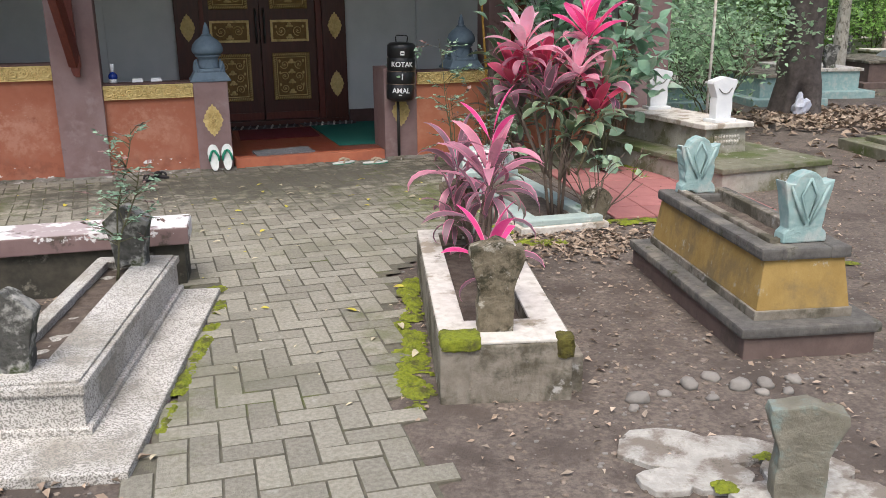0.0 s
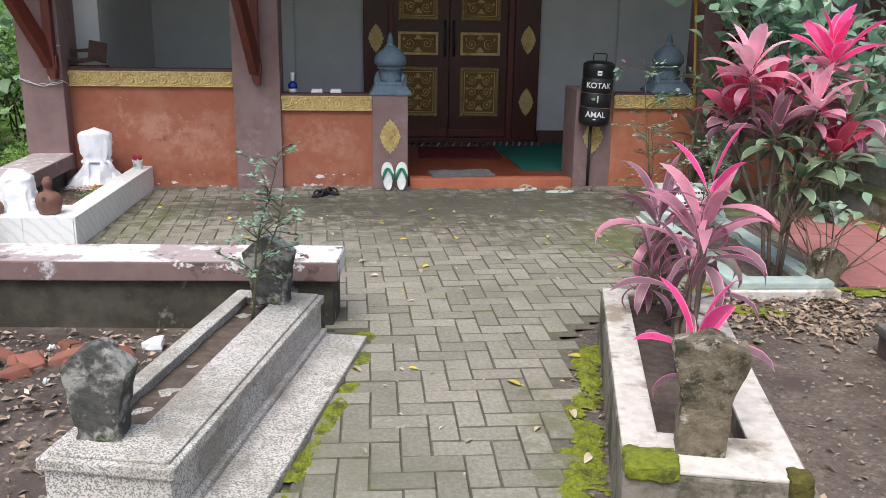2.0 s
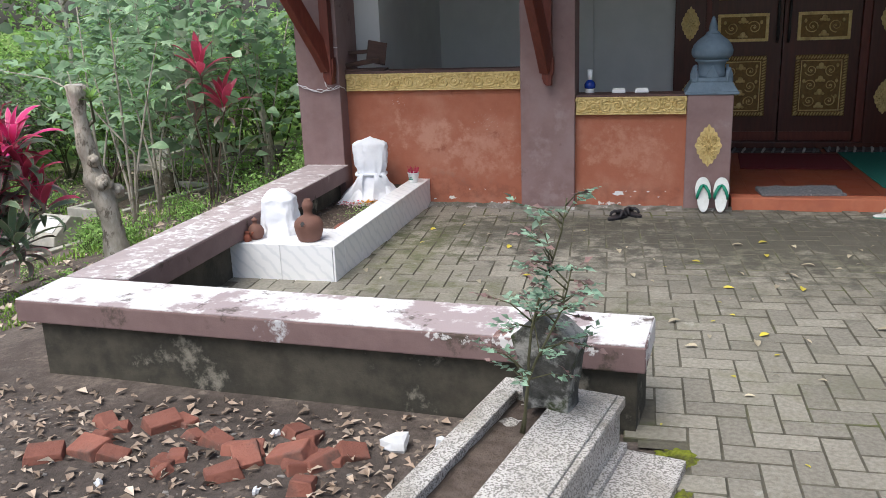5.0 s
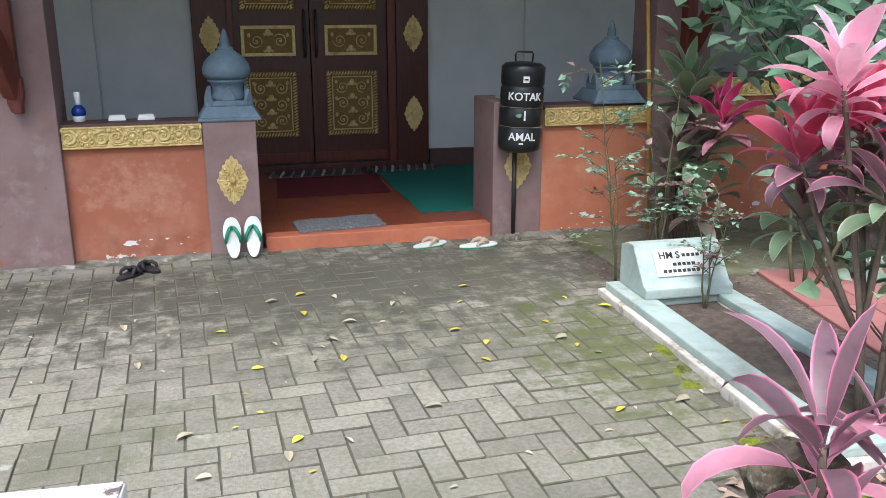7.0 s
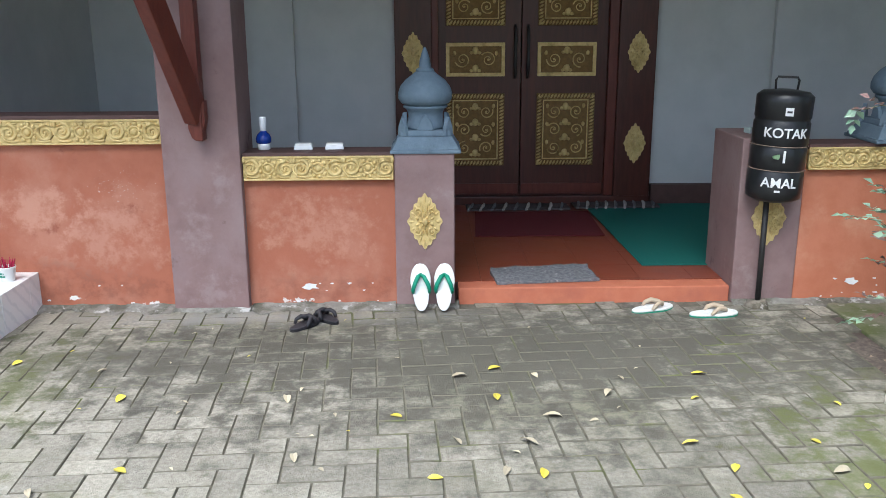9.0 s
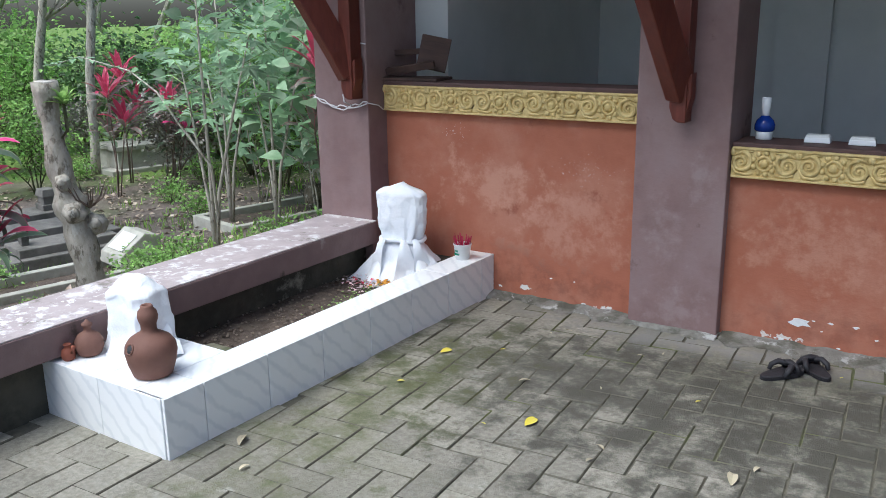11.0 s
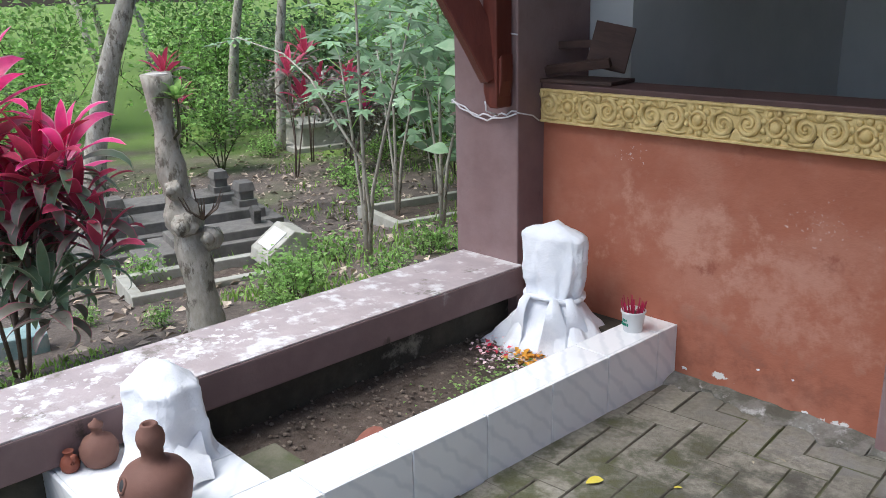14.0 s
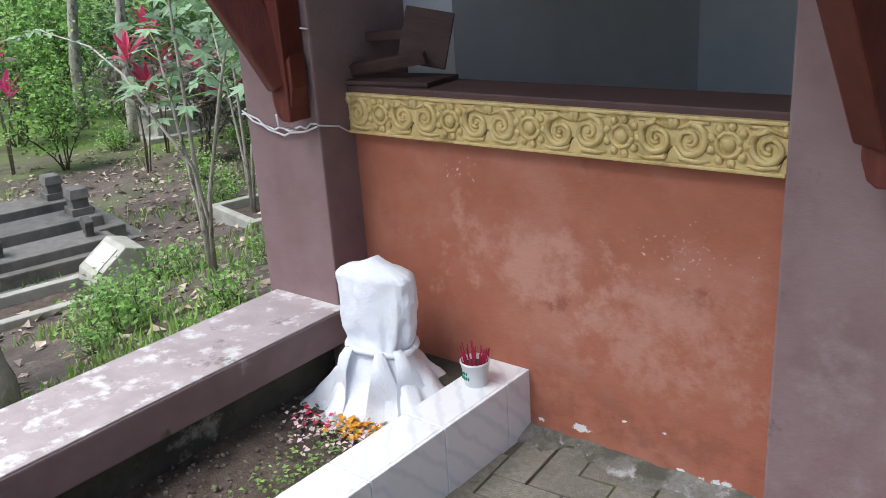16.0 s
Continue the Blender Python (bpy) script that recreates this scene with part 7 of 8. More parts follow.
def bush(name, x, y, z, height, leaves, size, leaf_m, seed, label, category="shrub", group="", stems=4, depth=2, wood="stem_green", width=0.42, lean=0.35, clump=0.12, r=0.02, flowers=0, flower_m="petal_red"):
    rng = random.Random(seed)
    t = thing(name, x, y, z, 0, label, category, group)
    sites, tubes = [], []
    for k in range(stems):
        a = 2 * math.pi * k / stems + rng.uniform(-0.5, 0.5)
        d = Vector((math.cos(a) * lean, math.sin(a) * lean, 1)).normalized()
        branch_points(rng, Vector((0.03 * math.cos(a), 0.03 * math.sin(a), -0.08)), d, height * rng.uniform(0.42, 0.6), depth, sites, tubes, r)
    g = Geo()
    for pts, rad in tubes:
        g.tube(pts, rad, 5 if r < 0.05 else 8)
    g.ob("branching_stem", M[wood], t, smooth=True)
    g = Geo()
    for k in range(leaves):
        p, d = sites[rng.randrange(len(sites))]
        p = p + Vector((rng.gauss(0, clump), rng.gauss(0, clump), rng.gauss(0, clump * 0.8)))
        dirn = Vector((rng.gauss(0, 1), rng.gauss(0, 1), rng.gauss(0.0, 0.5))) + d * 0.5
        tilt_ = (rng.gauss(0, 0.5), rng.gauss(0, 0.5), 1)
        if size >= 0.1:
            g.broad(p, dirn, tilt_, size * rng.uniform(0.6, 1.25), width * rng.uniform(0.75, 1.0))
        else:
            g.leaf(p, dirn, tilt_, size * rng.uniform(0.6, 1.3), width * rng.uniform(0.8, 1.15), 0.12)
    g.ob("foliage", M[leaf_m], t, smooth=size >= 0.1)
    if flowers:
        for k in range(flowers):
            p, d = sites[rng.randrange(len(sites))]
            p = p + Vector((rng.gauss(0, clump), rng.gauss(0, clump), clump))
            g = Geo()
            for q in range(6):
                a = q * 1.05
                g.leaf(p, (math.cos(a), math.sin(a), 0.5), (0, 0, 1), 0.045, 0.5, 0.1)
            g.ob("flower", M[flower_m], t, "small red flower")
    return t


def rose(x, y, z, h, seed, label, twigs=34, size=0.03, lean=(0.16, -0.02), stems=2):
    """A straggling rose: thin stems, side twigs and sprays of small leaflets."""
    rng = random.Random(seed)
    t = thing("rose_bush", x, y, z, 0, label, "rose", "rose bushes")
    wood, young, old = Geo(), Geo(), Geo()
    for k in range(stems):
        f = 1.0 if k == 0 else rng.uniform(0.6, 0.85)
        sx, sy = lean[0] * f + rng.uniform(-0.1, 0.1) * (k > 0), lean[1] + rng.uniform(-0.08, 0.08) * (k > 0)
        line = [Vector((sx * q ** 1.3 + 0.012 * math.sin(q * 9 + k), sy * q + 0.012 * math.cos(q * 8), h * f * q - 0.03)) for q in [i / 8 for i in range(9)]]
        wood.tube(line, [0.006 - 0.0005 * i for i in range(9)], 6)
        for i in range(twigs // stems):
            q = rng.uniform(0.34, 1.0)
            p = line[min(7, int(q * 8))].lerp(line[min(8, int(q * 8) + 1)], q * 8 - int(q * 8))
            a = rng.uniform(0, 6.283)
            d = Vector((math.cos(a), math.sin(a), rng.uniform(-0.1, 0.9))).normalized()
            ll = h * rng.uniform(0.10, 0.27) * (1.2 - 0.55 * q)
            tip = p + d * ll
            bend = p + d * ll * 0.5 + Vector((0, 0, ll * 0.12))
            wood.tube([p, bend, tip], [0.0028, 0.002, 0.0012], 4)
            for j in range(3):
                b = bend.lerp(tip, j / 2)
                ax = (d + Vector((rng.gauss(0, 0.6), rng.gauss(0, 0.6), rng.gauss(0, 0.3)))).normalized()
                side = ax.cross(Vector((0.1, 0.2, 1))).normalized()
                g = young if rng.random() < 0.75 else old
                for off, dr in ((0.0, side), (0.0, -side), (1.1, side), (1.1, -side), (1.7, ax)):
                    g.leaf(b + ax * off * size * 0.7, dr + ax * 0.6, (rng.gauss(0, 0.4), rng.gauss(0, 0.4), 1), size * rng.uniform(0.75, 1.2), 0.34, 0.1)
    wood.ob("branching_stem", M["stem_green"], t, smooth=True)
    young.ob("foliage", M["rose_leaf"], t)
    old.ob("reddish_foliage", M["rose_leaf_red"], t, "dusky red young leaves")
    return t


rose(-0.06, 4.76, 0.19, 0.80, 61, "thin straggling rose bush before the dark headstone", 44, 0.028, (0.15, -0.06))
rose(2.94, 7.06, 0.03, 0.62, 62, "sparse rose bush growing before the name block", 22, 0.032, (0.02, 0.0), 3)
rose(2.72, 7.62, 0.0, 1.25, 63, "leggy rose with pale leaves by the wall", 24, 0.045, (-0.12, 0.1), 3)
rose(3.05, 7.75, 0.0, 1.05, 68, "leggy rose with pale leaves behind the name block", 21, 0.045, (0.08, 0.05), 3)
hib = bush("hibiscus_bush", 4.25, 7.68, -0.02, 1.75, 300, 0.15, "leaf_broad", 64, "leggy hibiscus bush with large leaves and red flowers", "shrub", "", 4, 2, "stem_green", 0.42, 0.22, 0.14, 0.014, 5)
bush("broad_leaf_bush", 3.72, 7.35, -0.02, 2.0, 460, 0.15, "leaf_broad", 65, "leafy green shrub reaching over the low wall", "shrub", "", 3, 2, "stem_green", 0.42, 0.25, 0.17, 0.014)
bush("bare_stem_shrub", 3.15, 5.75, -0.03, 0.95, 14, 0.09, "leaf_cool", 66, "nearly bare thin stems by the leaning headstone", "shrub", "", 6, 1, "stem", 0.42, 0.30, 0.06, 0.008)
bush("seedling", 4.0, 7.45, 0.0, 0.36, 26, 0.12, "leaf_broad", 67, "low green seedling on the cement", "shrub", "", 3, 1, "stem_green", 0.42, 0.5, 0.05, 0.006)

# garden shrubs, built once and repeated
protos = {
    "a": bush("garden_shrub", -5.5, 10.2, -0.80, 0.42, 420, 0.05, "leaf_bright", 70, "low bright green weed clump on the slope", "shrub", "garden shrubs", 7, 1, "stem_green", 0.3, 0.6, 0.09, 0.006),
    "b": bush("garden_shrub", -8.2, 14.4, -1.1, 1.5, 1500, 0.085, "leaf_green", 71, "dense green garden shrub", "shrub", "garden shrubs", 6, 2, "stem_green", 0.4, 0.5, 0.2, 0.018),
    "c": bush("garden_shrub", -12.5, 18.2, -1.3, 2.4, 1900, 0.12, "leaf_bright", 72, "tall light green garden shrub", "shrub", "garden shrubs", 5, 2, "stem_green", 0.4, 0.45, 0.28, 0.022),
    "d": bush("garden_shrub", -11.2, 15.6, -1.25, 1.6, 1700, 0.075, "leaf_purple", 73, "purple-leaved garden shrub with thin stems", "shrub", "garden shrubs", 5, 2, "stem", 0.4, 0.4, 0.2, 0.018),
    "e": bush("garden_shrub", 6.6, 9.3, -0.03, 1.55, 1500, 0.07, "leaf_cool", 74, "rose shrub with blue-green leaves behind the graves", "shrub", "garden shrubs", 6, 2, "stem_green", 0.4, 0.45, 0.18, 0.012, 9, "petals"),
    "f": bush("garden_shrub", 11.8, 16.4, -0.03, 2.6, 1900, 0.15, "leaf_dark", 75, "dark green shrub at the cemetery's back", "shrub", "garden shrubs", 7, 2, "stem_green", 0.35, 0.4, 0.3, 0.025),
    "g": bush("garden_shrub", -5.9, 12.6, -0.9, 2.6, 330, 0.21, "leaf_cool", 76, "tall sapling with large pale green leaves", "shrub", "garden shrubs", 3, 2, "bark", 0.46, 0.25, 0.22, 0.013),
    "t": bush("garden_tree", -10.5, 30.0, -1.35, 7.0, 5200, 0.22, "leaf_green", 77, "leafy garden tree with forked trunk", "tree", "garden trees", 2, 3, "bark", 0.4, 0.3, 0.55, 0.11),
    "u": bush("garden_tree", 15.0, 21.5, -0.05, 7.0, 5200, 0.2, "leaf_dark", 78, "dark leafy tree behind the cemetery", "tree", "garden trees", 2, 3, "bark_dark", 0.4, 0.25, 0.5, 0.12),
}
rg2 = random.Random(6)


def plant_copy(kind, x, y, s=1.0):
    copy_thing(protos[kind], Matrix.Translation((x, y, ground_z(x, y) + 0.02)) @ Matrix.Rotation(rg2.uniform(0, 6.28), 4, "Z") @ Matrix.Diagonal((s, s, s * rg2.uniform(0.9, 1.1), 1)))


for kind, x, y, s in (
    ("a", -5.15, 9.7, 0.6), ("a", -4.3, 8.9, 0.45), ("a", -4.0, 9.6, 0.7), ("a", -4.7, 10.6, 0.8), ("a", -3.4, 9.9, 0.9), ("a", -3.1, 10.7, 1.0), ("a", -3.7, 11.6, 1.0), ("a", -4.9, 8.4, 0.4), ("a", -5.6, 8.2, 0.4), ("a", -7.6, 12.3, 1.2), ("a", -9.2, 13.2, 1.1), ("a", -6.9, 14.5, 1.3), ("a", -10.5, 14.9, 1.2), ("a", -3.2, 8.9, 0.45), ("a", -3.9, 8.2, 0.4), ("a", -3.0, 7.6, 0.4), ("a", -5.1, 12.9, 1.2), ("a", -12.6, 14.1, 1.2), ("a", -3.3, 6.9, 0.6), ("a", -4.6, 7.2, 0.7), ("a", -4.2, 13.0, 1.4),
    ("b", -6.9, 15.3, 1.0), ("b", -9.9, 16.2, 1.0), ("b", -13.5, 16.6, 1.1), ("b", -5.6, 14.9, 1.1), ("b", -12.0, 12.9, 0.8), ("b", -14.8, 13.6, 1.2), ("b", -7.4, 18.6, 1.3), ("b", -4.4, 15.6, 1.2), ("b", -16.5, 15.4, 1.3), ("b", -15.5, 11.5, 1.2), ("b", -13.0, 10.6, 1.0), ("b", -3.6, 13.6, 1.0),
    ("c", -10.2, 19.2, 1.0), ("c", -15.6, 18.2, 1.0), ("c", -6.2, 20.2, 1.1), ("c", -8.3, 22.5, 1.2), ("c", -17.5, 20.5, 1.1), ("c", -4.6, 18.6, 1.0), ("c", -18.0, 12.5, 1.1), ("c", -12.6, 22.5, 1.0), ("c", -20.0, 17.0, 1.2), ("c", -3.4, 17.0, 1.0),
    ("c", -11.5, 20.5, 0.9), ("c", -7.8, 19.6, 0.9), ("b", -11.0, 17.6, 1.2), ("b", -14.2, 18.0, 1.3), ("c", -13.8, 20.2, 0.9), ("d", -12.4, 17.2, 1.1), ("c", -16.8, 17.2, 0.9), ("b", -8.9, 18.4, 1.2), ("c", -19.0, 22.5, 1.2), ("c", -15.5, 24.5, 1.3), ("c", -10.5, 24.8, 1.2), ("t", -17.0, 27.0, 0.9),
    ("d", -10.2, 14.0, 1.0), ("f", -9.6, 15.2, 0.7), ("f", -12.8, 16.0, 0.8), ("f", -7.0, 16.4, 0.8), ("f", -15.0, 16.6, 0.9), ("f", -5.0, 15.6, 0.75), ("a", -6.4, 9.0, 0.8), ("a", -5.0, 9.4, 0.9), ("a", -4.5, 9.2, 1.0),
    ("d", -8.6, 16.8, 0.9), ("d", -13.8, 15.2, 0.8), ("d", -5.3, 17.0, 1.0), ("d", -4.2, 20.5, 1.3),
    ("g", -6.4, 13.4, 1.05), ("g", -4.9, 12.0, 0.95), ("g", -7.6, 13.4, 1.0), ("g", -4.1, 14.5, 1.1), ("g", -8.7, 17.6, 1.2),
    ("t", -24.0, 18.0, 1.1), ("t", -27.0, 27.0, 1.3), ("t", -13.0, 31.0, 1.3), ("t", -22.0, 11.0, 1.0), ("t", -33.0, 20.0, 1.4), ("t", -19.0, 33.0, 1.4), ("t", -7.0, 35.0, 1.4),
    ("e", 7.4, 10.4, 1.0), ("e", 6.1, 10.6, 1.1), ("e", 8.0, 12.4, 1.1), ("e", 9.2, 14.3, 1.1), ("e", 6.6, 12.6, 1.2),
    ("f", 9.6, 17.0, 1.0), ("f", 14.2, 17.0, 1.0), ("f", 17.0, 19.0, 1.1), ("f", 12.6, 20.5, 1.2), ("f", 8.2, 19.0, 1.2), ("f", 19.0, 16.0, 1.0), ("f", 16.0, 23.5, 1.2), ("f", 20.5, 21.5, 1.2), ("f", 22.0, 18.0, 1.1), ("f", 24.0, 14.0, 1.1),
    ("b", 12.8, 14.8, 1.0), ("b", 15.6, 16.2, 1.1), ("b", 10.6, 15.0, 0.8), ("b", 17.6, 14.6, 1.1), ("c", 11.0, 19.0, 1.0), ("c", 14.6, 20.0, 1.1), ("c", 18.0, 22.5, 1.1),
    ("u", 11.0, 24.0, 1.0), ("u", 19.5, 25.0, 1.1), ("u", 24.0, 20.0, 1.0), ("u", 8.0, 28.0, 1.2), ("u", 28.0, 26.0, 1.3), ("u", 17.0, 31.0, 1.3), ("u", 30.0, 16.0, 1.2), ("u", 23.0, 32.0, 1.4),
):
    plant_copy(kind, x, y, s)


# sapling with large lobed leaves beside the pillar
def lobed_leaf(g, p, d, up, size):
    p, d = Vector(p), Vector(d).normalized()
    s = d.cross(Vector(up)).normalized()
    u = s.cross(d)
    vs, ring = [p], []
    for k in range(11):
        a = -2.2 + 4.4 * k / 10
        r = size * ((1.0 if k in (5,) else 0.86 if k in (3, 7) else 0.62) if k % 2 else 0.42)
        ring.append(p + d * (r * math.cos(a) + size * 0.12) + s * r * math.sin(a) - u * (r * r / size * 0.22))
    vs += ring
    g.add(vs, [(0, k, k + 1) for k in range(1, 11)])


def lobed_sapling(x, y, h, seed, n, label):
    rng = random.Random(seed)
    z = ground_z(x, y)
    t = thing("lobed_leaf_sapling", x, y, z, 0, label, "sapling", "lobed-leaf saplings")
    g = Geo()
    tips = []
    for dx, dy, hh in ((0.0, 0.0, h), (0.35, 0.25, h * 0.85), (-0.3, 0.05, h * 0.7)):
        pts = [(0, 0, -0.05), (dx * 0.15, dy * 0.15, hh * 0.3), (dx * 0.55, dy * 0.55, hh * 0.65), (dx, dy, hh)]
        g.tube(pts, [0.02, 0.016, 0.012, 0.007], 7)
        tips += [(Vector(pts[2]), Vector(pts[3]))] * 2
    g.ob("branching_stem", M["bark"], t, smooth=True)
    leaves, stalks = Geo(), Geo()
    for k in range(n):
        a, b = tips[k % len(tips)]
        base = a.lerp(b, rng.uniform(0.0, 1.05))
        az = rng.uniform(0, 6.28)
        end = base + Vector((math.cos(az), math.sin(az), rng.uniform(0.1, 0.7))) * rng.uniform(0.14, 0.3)
        stalks.tube([base, end], 0.004, 4)
        lobed_leaf(leaves, end, (math.cos(az), math.sin(az), rng.uniform(-0.6, 0.1)), (rng.gauss(0, 0.3), rng.gauss(0, 0.3), 1), rng.uniform(0.11, 0.19))
    stalks.ob("leaf_stalk", M["leaf_bright"], t)
    leaves.ob("foliage", M["leaf_cool"], t, "large lobed pale green leaves")
    return t


lobed_sapling(-5.05, 10.25, 2.3, 3, 60, "slender sapling with large lobed leaves beyond the bench")
lobed_sapling(-5.6, 11.6, 2.5, 5, 56, "slender sapling with large lobed leaves in the garden")
lobed_sapling(-4.6, 12.6, 2.4, 7, 52, "slender sapling with large lobed leaves by the weeds")
lobed_sapling(-6.6, 11.9, 2.6, 9, 40, "tall sapling with lobed leaves in the garden")

# long thin shoot arching over from a sapling
t = thing("arching_shoot", -5.08, 10.3, ground_z(-5.08, 10.3), 0, "long thin bare shoot arching over the garden", "sapling")
z0 = -ground_z(-5.08, 10.3)
pts = [(0.0, 0.0, -0.03), (0.05, -0.02, z0 - 0.3), (0.22, -0.2, z0 + 0.18), (-0.05, -0.28, z0 + 0.54), (-0.25, -0.3, z0 + 0.78), (-0.58, -0.3, z0 + 0.95), (-1.25, -0.3, z0 + 1.06), (-1.7, -0.3, z0 + 0.97)]
Geo().tube(pts, [0.016, 0.014, 0.012, 0.010, 0.009, 0.007, 0.005, 0.003], 6).ob("stem", M["bark"], t, smooth=True)
g = Geo()
for k in range(26):
    q = rg2.uniform(4.2, 6.95)
    p = Vector(pts[int(q)]).lerp(Vector(pts[int(q) + 1]), q - int(q))
    a = rg2.uniform(0, 6.28)
    g.leaf(p, (math.cos(a), math.sin(a), rg2.uniform(-0.6, 0.4)), (0, 0, 1), rg2.uniform(0.05, 0.1), 0.4)
g.ob("leaves", M["leaf_cool"], t)

# lopped trunk beyond the bench
tr = thing("lopped_tree", -3.88, 8.2, -0.43, 0, "lopped grey tree trunk with knobbly scars and one shoot", "tree")
g = Geo()
pts, rad = [], []
for i in range(26):
    q = i / 25
    pts.append((-0.11 * q ** 1.3 + 0.03 * math.sin(q * 7), -0.08 * q ** 1.3, q * 1.46))
    rad.append(0.078 * (1.25 - 0.5 * min(1, q * 1.2)) * (1 + 0.10 * math.sin(q * 21)) + (0.03 if 0.44 < q < 0.54 else 0) + (0.012 if q > 0.93 else 0))
g.tube(pts, rad, 18)
g.v = worn(worn(g.v, 0.014, 13, 3), 0.007, 37, 5)
g.ob("trunk", M["bark"], tr, smooth=True)
Geo().lathe([(0.062, 0), (0.058, 0.012)], 14, (-0.09, -0.08, 1.45)).ob("sawn_face", M["limewash"], tr, "pale sawn face")
for p, r_ in (((0.02, -0.06, 0.70), 0.07), ((-0.10, 0.0, 0.72), 0.06), ((0.06, 0.05, 0.62), 0.06), ((-0.02, -0.09, 0.88), 0.045), ((-0.1, -0.02, 1.14), 0.04)):
    g = Geo().blob(p, r_, 0.5, 12, 8, p[2] * 10)
    g.blob((p[0] + r_ * 0.5, p[1] - r_ * 0.6, p[2] + 0.01), r_ * 0.55, 0.4, 8, 6, 3)
    g.ob("knob", M["bark"], tr, smooth=True)
g = Geo().tube([(-0.08, -0.06, 1.1), (0.0, -0.03, 1.18), (-0.02, -0.02, 1.34)], [0.014, 0.011, 0.008], 6)
g.ob("shoot", M["stem_green"], tr, smooth=True)
g = Geo()
for k in range(16):
    g.strap((-0.02, -0.02, 1.33), k * 2.4, 1.2 - k * 0.06, 0.13, 0.02, 0.8, 0, 4)
g.ob("shoot_leaves", M["leaf_bright"], tr, "tuft of bright new leaves")
rt2 = random.Random(5)
g = Geo()
for k in range(16):
    a = rt2.uniform(0, 6.28)
    g.tube([(0.05, 0.02, 0.72), (0.05 + 0.08 * math.cos(a), 0.02 + 0.08 * math.sin(a), 0.78), (0.05 + 0.12 * math.cos(a), 0.02 + 0.12 * math.sin(a), 0.86)], [0.006, 0.005, 0.002], 4)
g.ob("twigs", M["stem"], tr)

# mossy bough overhead in the garden and grey background trunks
for x, y, h, r_, lx, ly in ((-8.6, 9.4, 3.6, 0.11, 0.5, 0.9), (-12.9, 14.6, 4.2, 0.08, 0.2, 0.3), (-10.5, 17.0, 4.0, 0.05, -0.3, 0.2), (-15.2, 15.0, 4.2, 0.10, 0.8, 0.2), (-4.4, 16.8, 4.2, 0.07, -0.6, 0.0), (-5.2, 14.0, 3.6, 0.05, -0.7, 0.3), (12.0, 13.4, 4.2, 0.11, 0.3, 0.0), (16.2, 15.2, 4.2, 0.15, 0.8, 0.2), (9.0, 16.5, 4.0, 0.07, -0.2, 0.0)):
    t = thing("slim_tree", x, y, ground_z(x, y), 0, "slim leaning grey tree trunk in the garden", "tree", "slim trees")
    g = Geo()
    pp = [(lx * (i / 9) ** 1.4 + 0.03 * math.sin(i * 1.3), ly * (i / 9) ** 1.4, -0.1 + h * i / 9) for i in range(10)]
    g.tube(pp, [r_ * (1.2 - 0.06 * i) for i in range(10)], 10)
    g.v = worn(g.v, r_ * 0.3, 6, x)
    g.ob("trunk", M["bark"], t, smooth=True)
    rb = random.Random(int(h * 7 + x))
    sites, tubes = [], []
    for k in range(5):
        a = rb.uniform(0, 6.28)
        branch_points(rb, Vector(pp[6 + k % 4]), Vector((math.cos(a), math.sin(a), 0.5)).normalized(), 0.9, 2, sites, tubes, r_ * 0.4)
    g = Geo()
    for p_, q_ in tubes:
        g.tube(p_, q_, 5)
    g.ob("limbs", M["bark"], t, smooth=True)
    g = Geo()
    for k in range(900):
        p_, d_ = sites[rb.randrange(len(sites))]
        g.leaf(p_ + Vector((rb.gauss(0, 0.2), rb.gauss(0, 0.2), rb.gauss(0, 0.16))), (rb.gauss(0, 1), rb.gauss(0, 1), rb.gauss(0, 0.5)), (rb.gauss(0, 0.5), rb.gauss(0, 0.5), 1), rb.uniform(0.06, 0.13), 0.4)
    g.ob("crown", M["leaf_green"], t)

# big dark tree with a hollow
bt2 = thing("hollow_tree", 8.45, 10.12, -0.03, 0, "thick dark tree trunk with a hollow at its root", "tree")
g = Geo()
nv, nu = 40, 36
vs = []
for j in range(nv):
    q = j / (nv - 1)
    for k in range(nu):
        a = 2 * math.pi * k / nu
        fl = 1 + 0.55 * math.exp(-q * 9) * (1 + 0.35 * math.sin(a * 5 + 1)) + 0.05 * math.sin(a * 7 + q * 4)
        rr_ = 0.24 * fl * (1 - 0.12 * q)
        hol = math.exp(-((a - 4.15) / 0.33) ** 2) * math.exp(-((q - 0.04) / 0.075) ** 4)
        rr_ *= 1 - 0.75 * hol
        vs.append((rr_ * math.cos(a) + 0.12 * q, rr_ * math.sin(a), q * 4.2 - 0.05))
g.add(vs, [(j * nu + k, j * nu + (k + 1) % nu, (j + 1) * nu + (k + 1) % nu, (j + 1) * nu + k) for j in range(nv - 1) for k in range(nu)])
g.v = worn(g.v, 0.03, 7, 2)
g.ob("trunk", M["bark_dark"], bt2, smooth=True)
rb = random.Random(31)
sites, tubes = [], []
for k in range(6):
    a = k * 1.05
    branch_points(rb, Vector((0.1, 0, 3.6 + 0.1 * k)), Vector((math.cos(a), math.sin(a), 0.6)).normalized(), 2.2, 2, sites, tubes, 0.10)
g = Geo()
for p_, q_ in tubes:
    g.tube(p_, q_, 6)
g.ob("limbs", M["bark_dark"], bt2, smooth=True)
g = Geo()
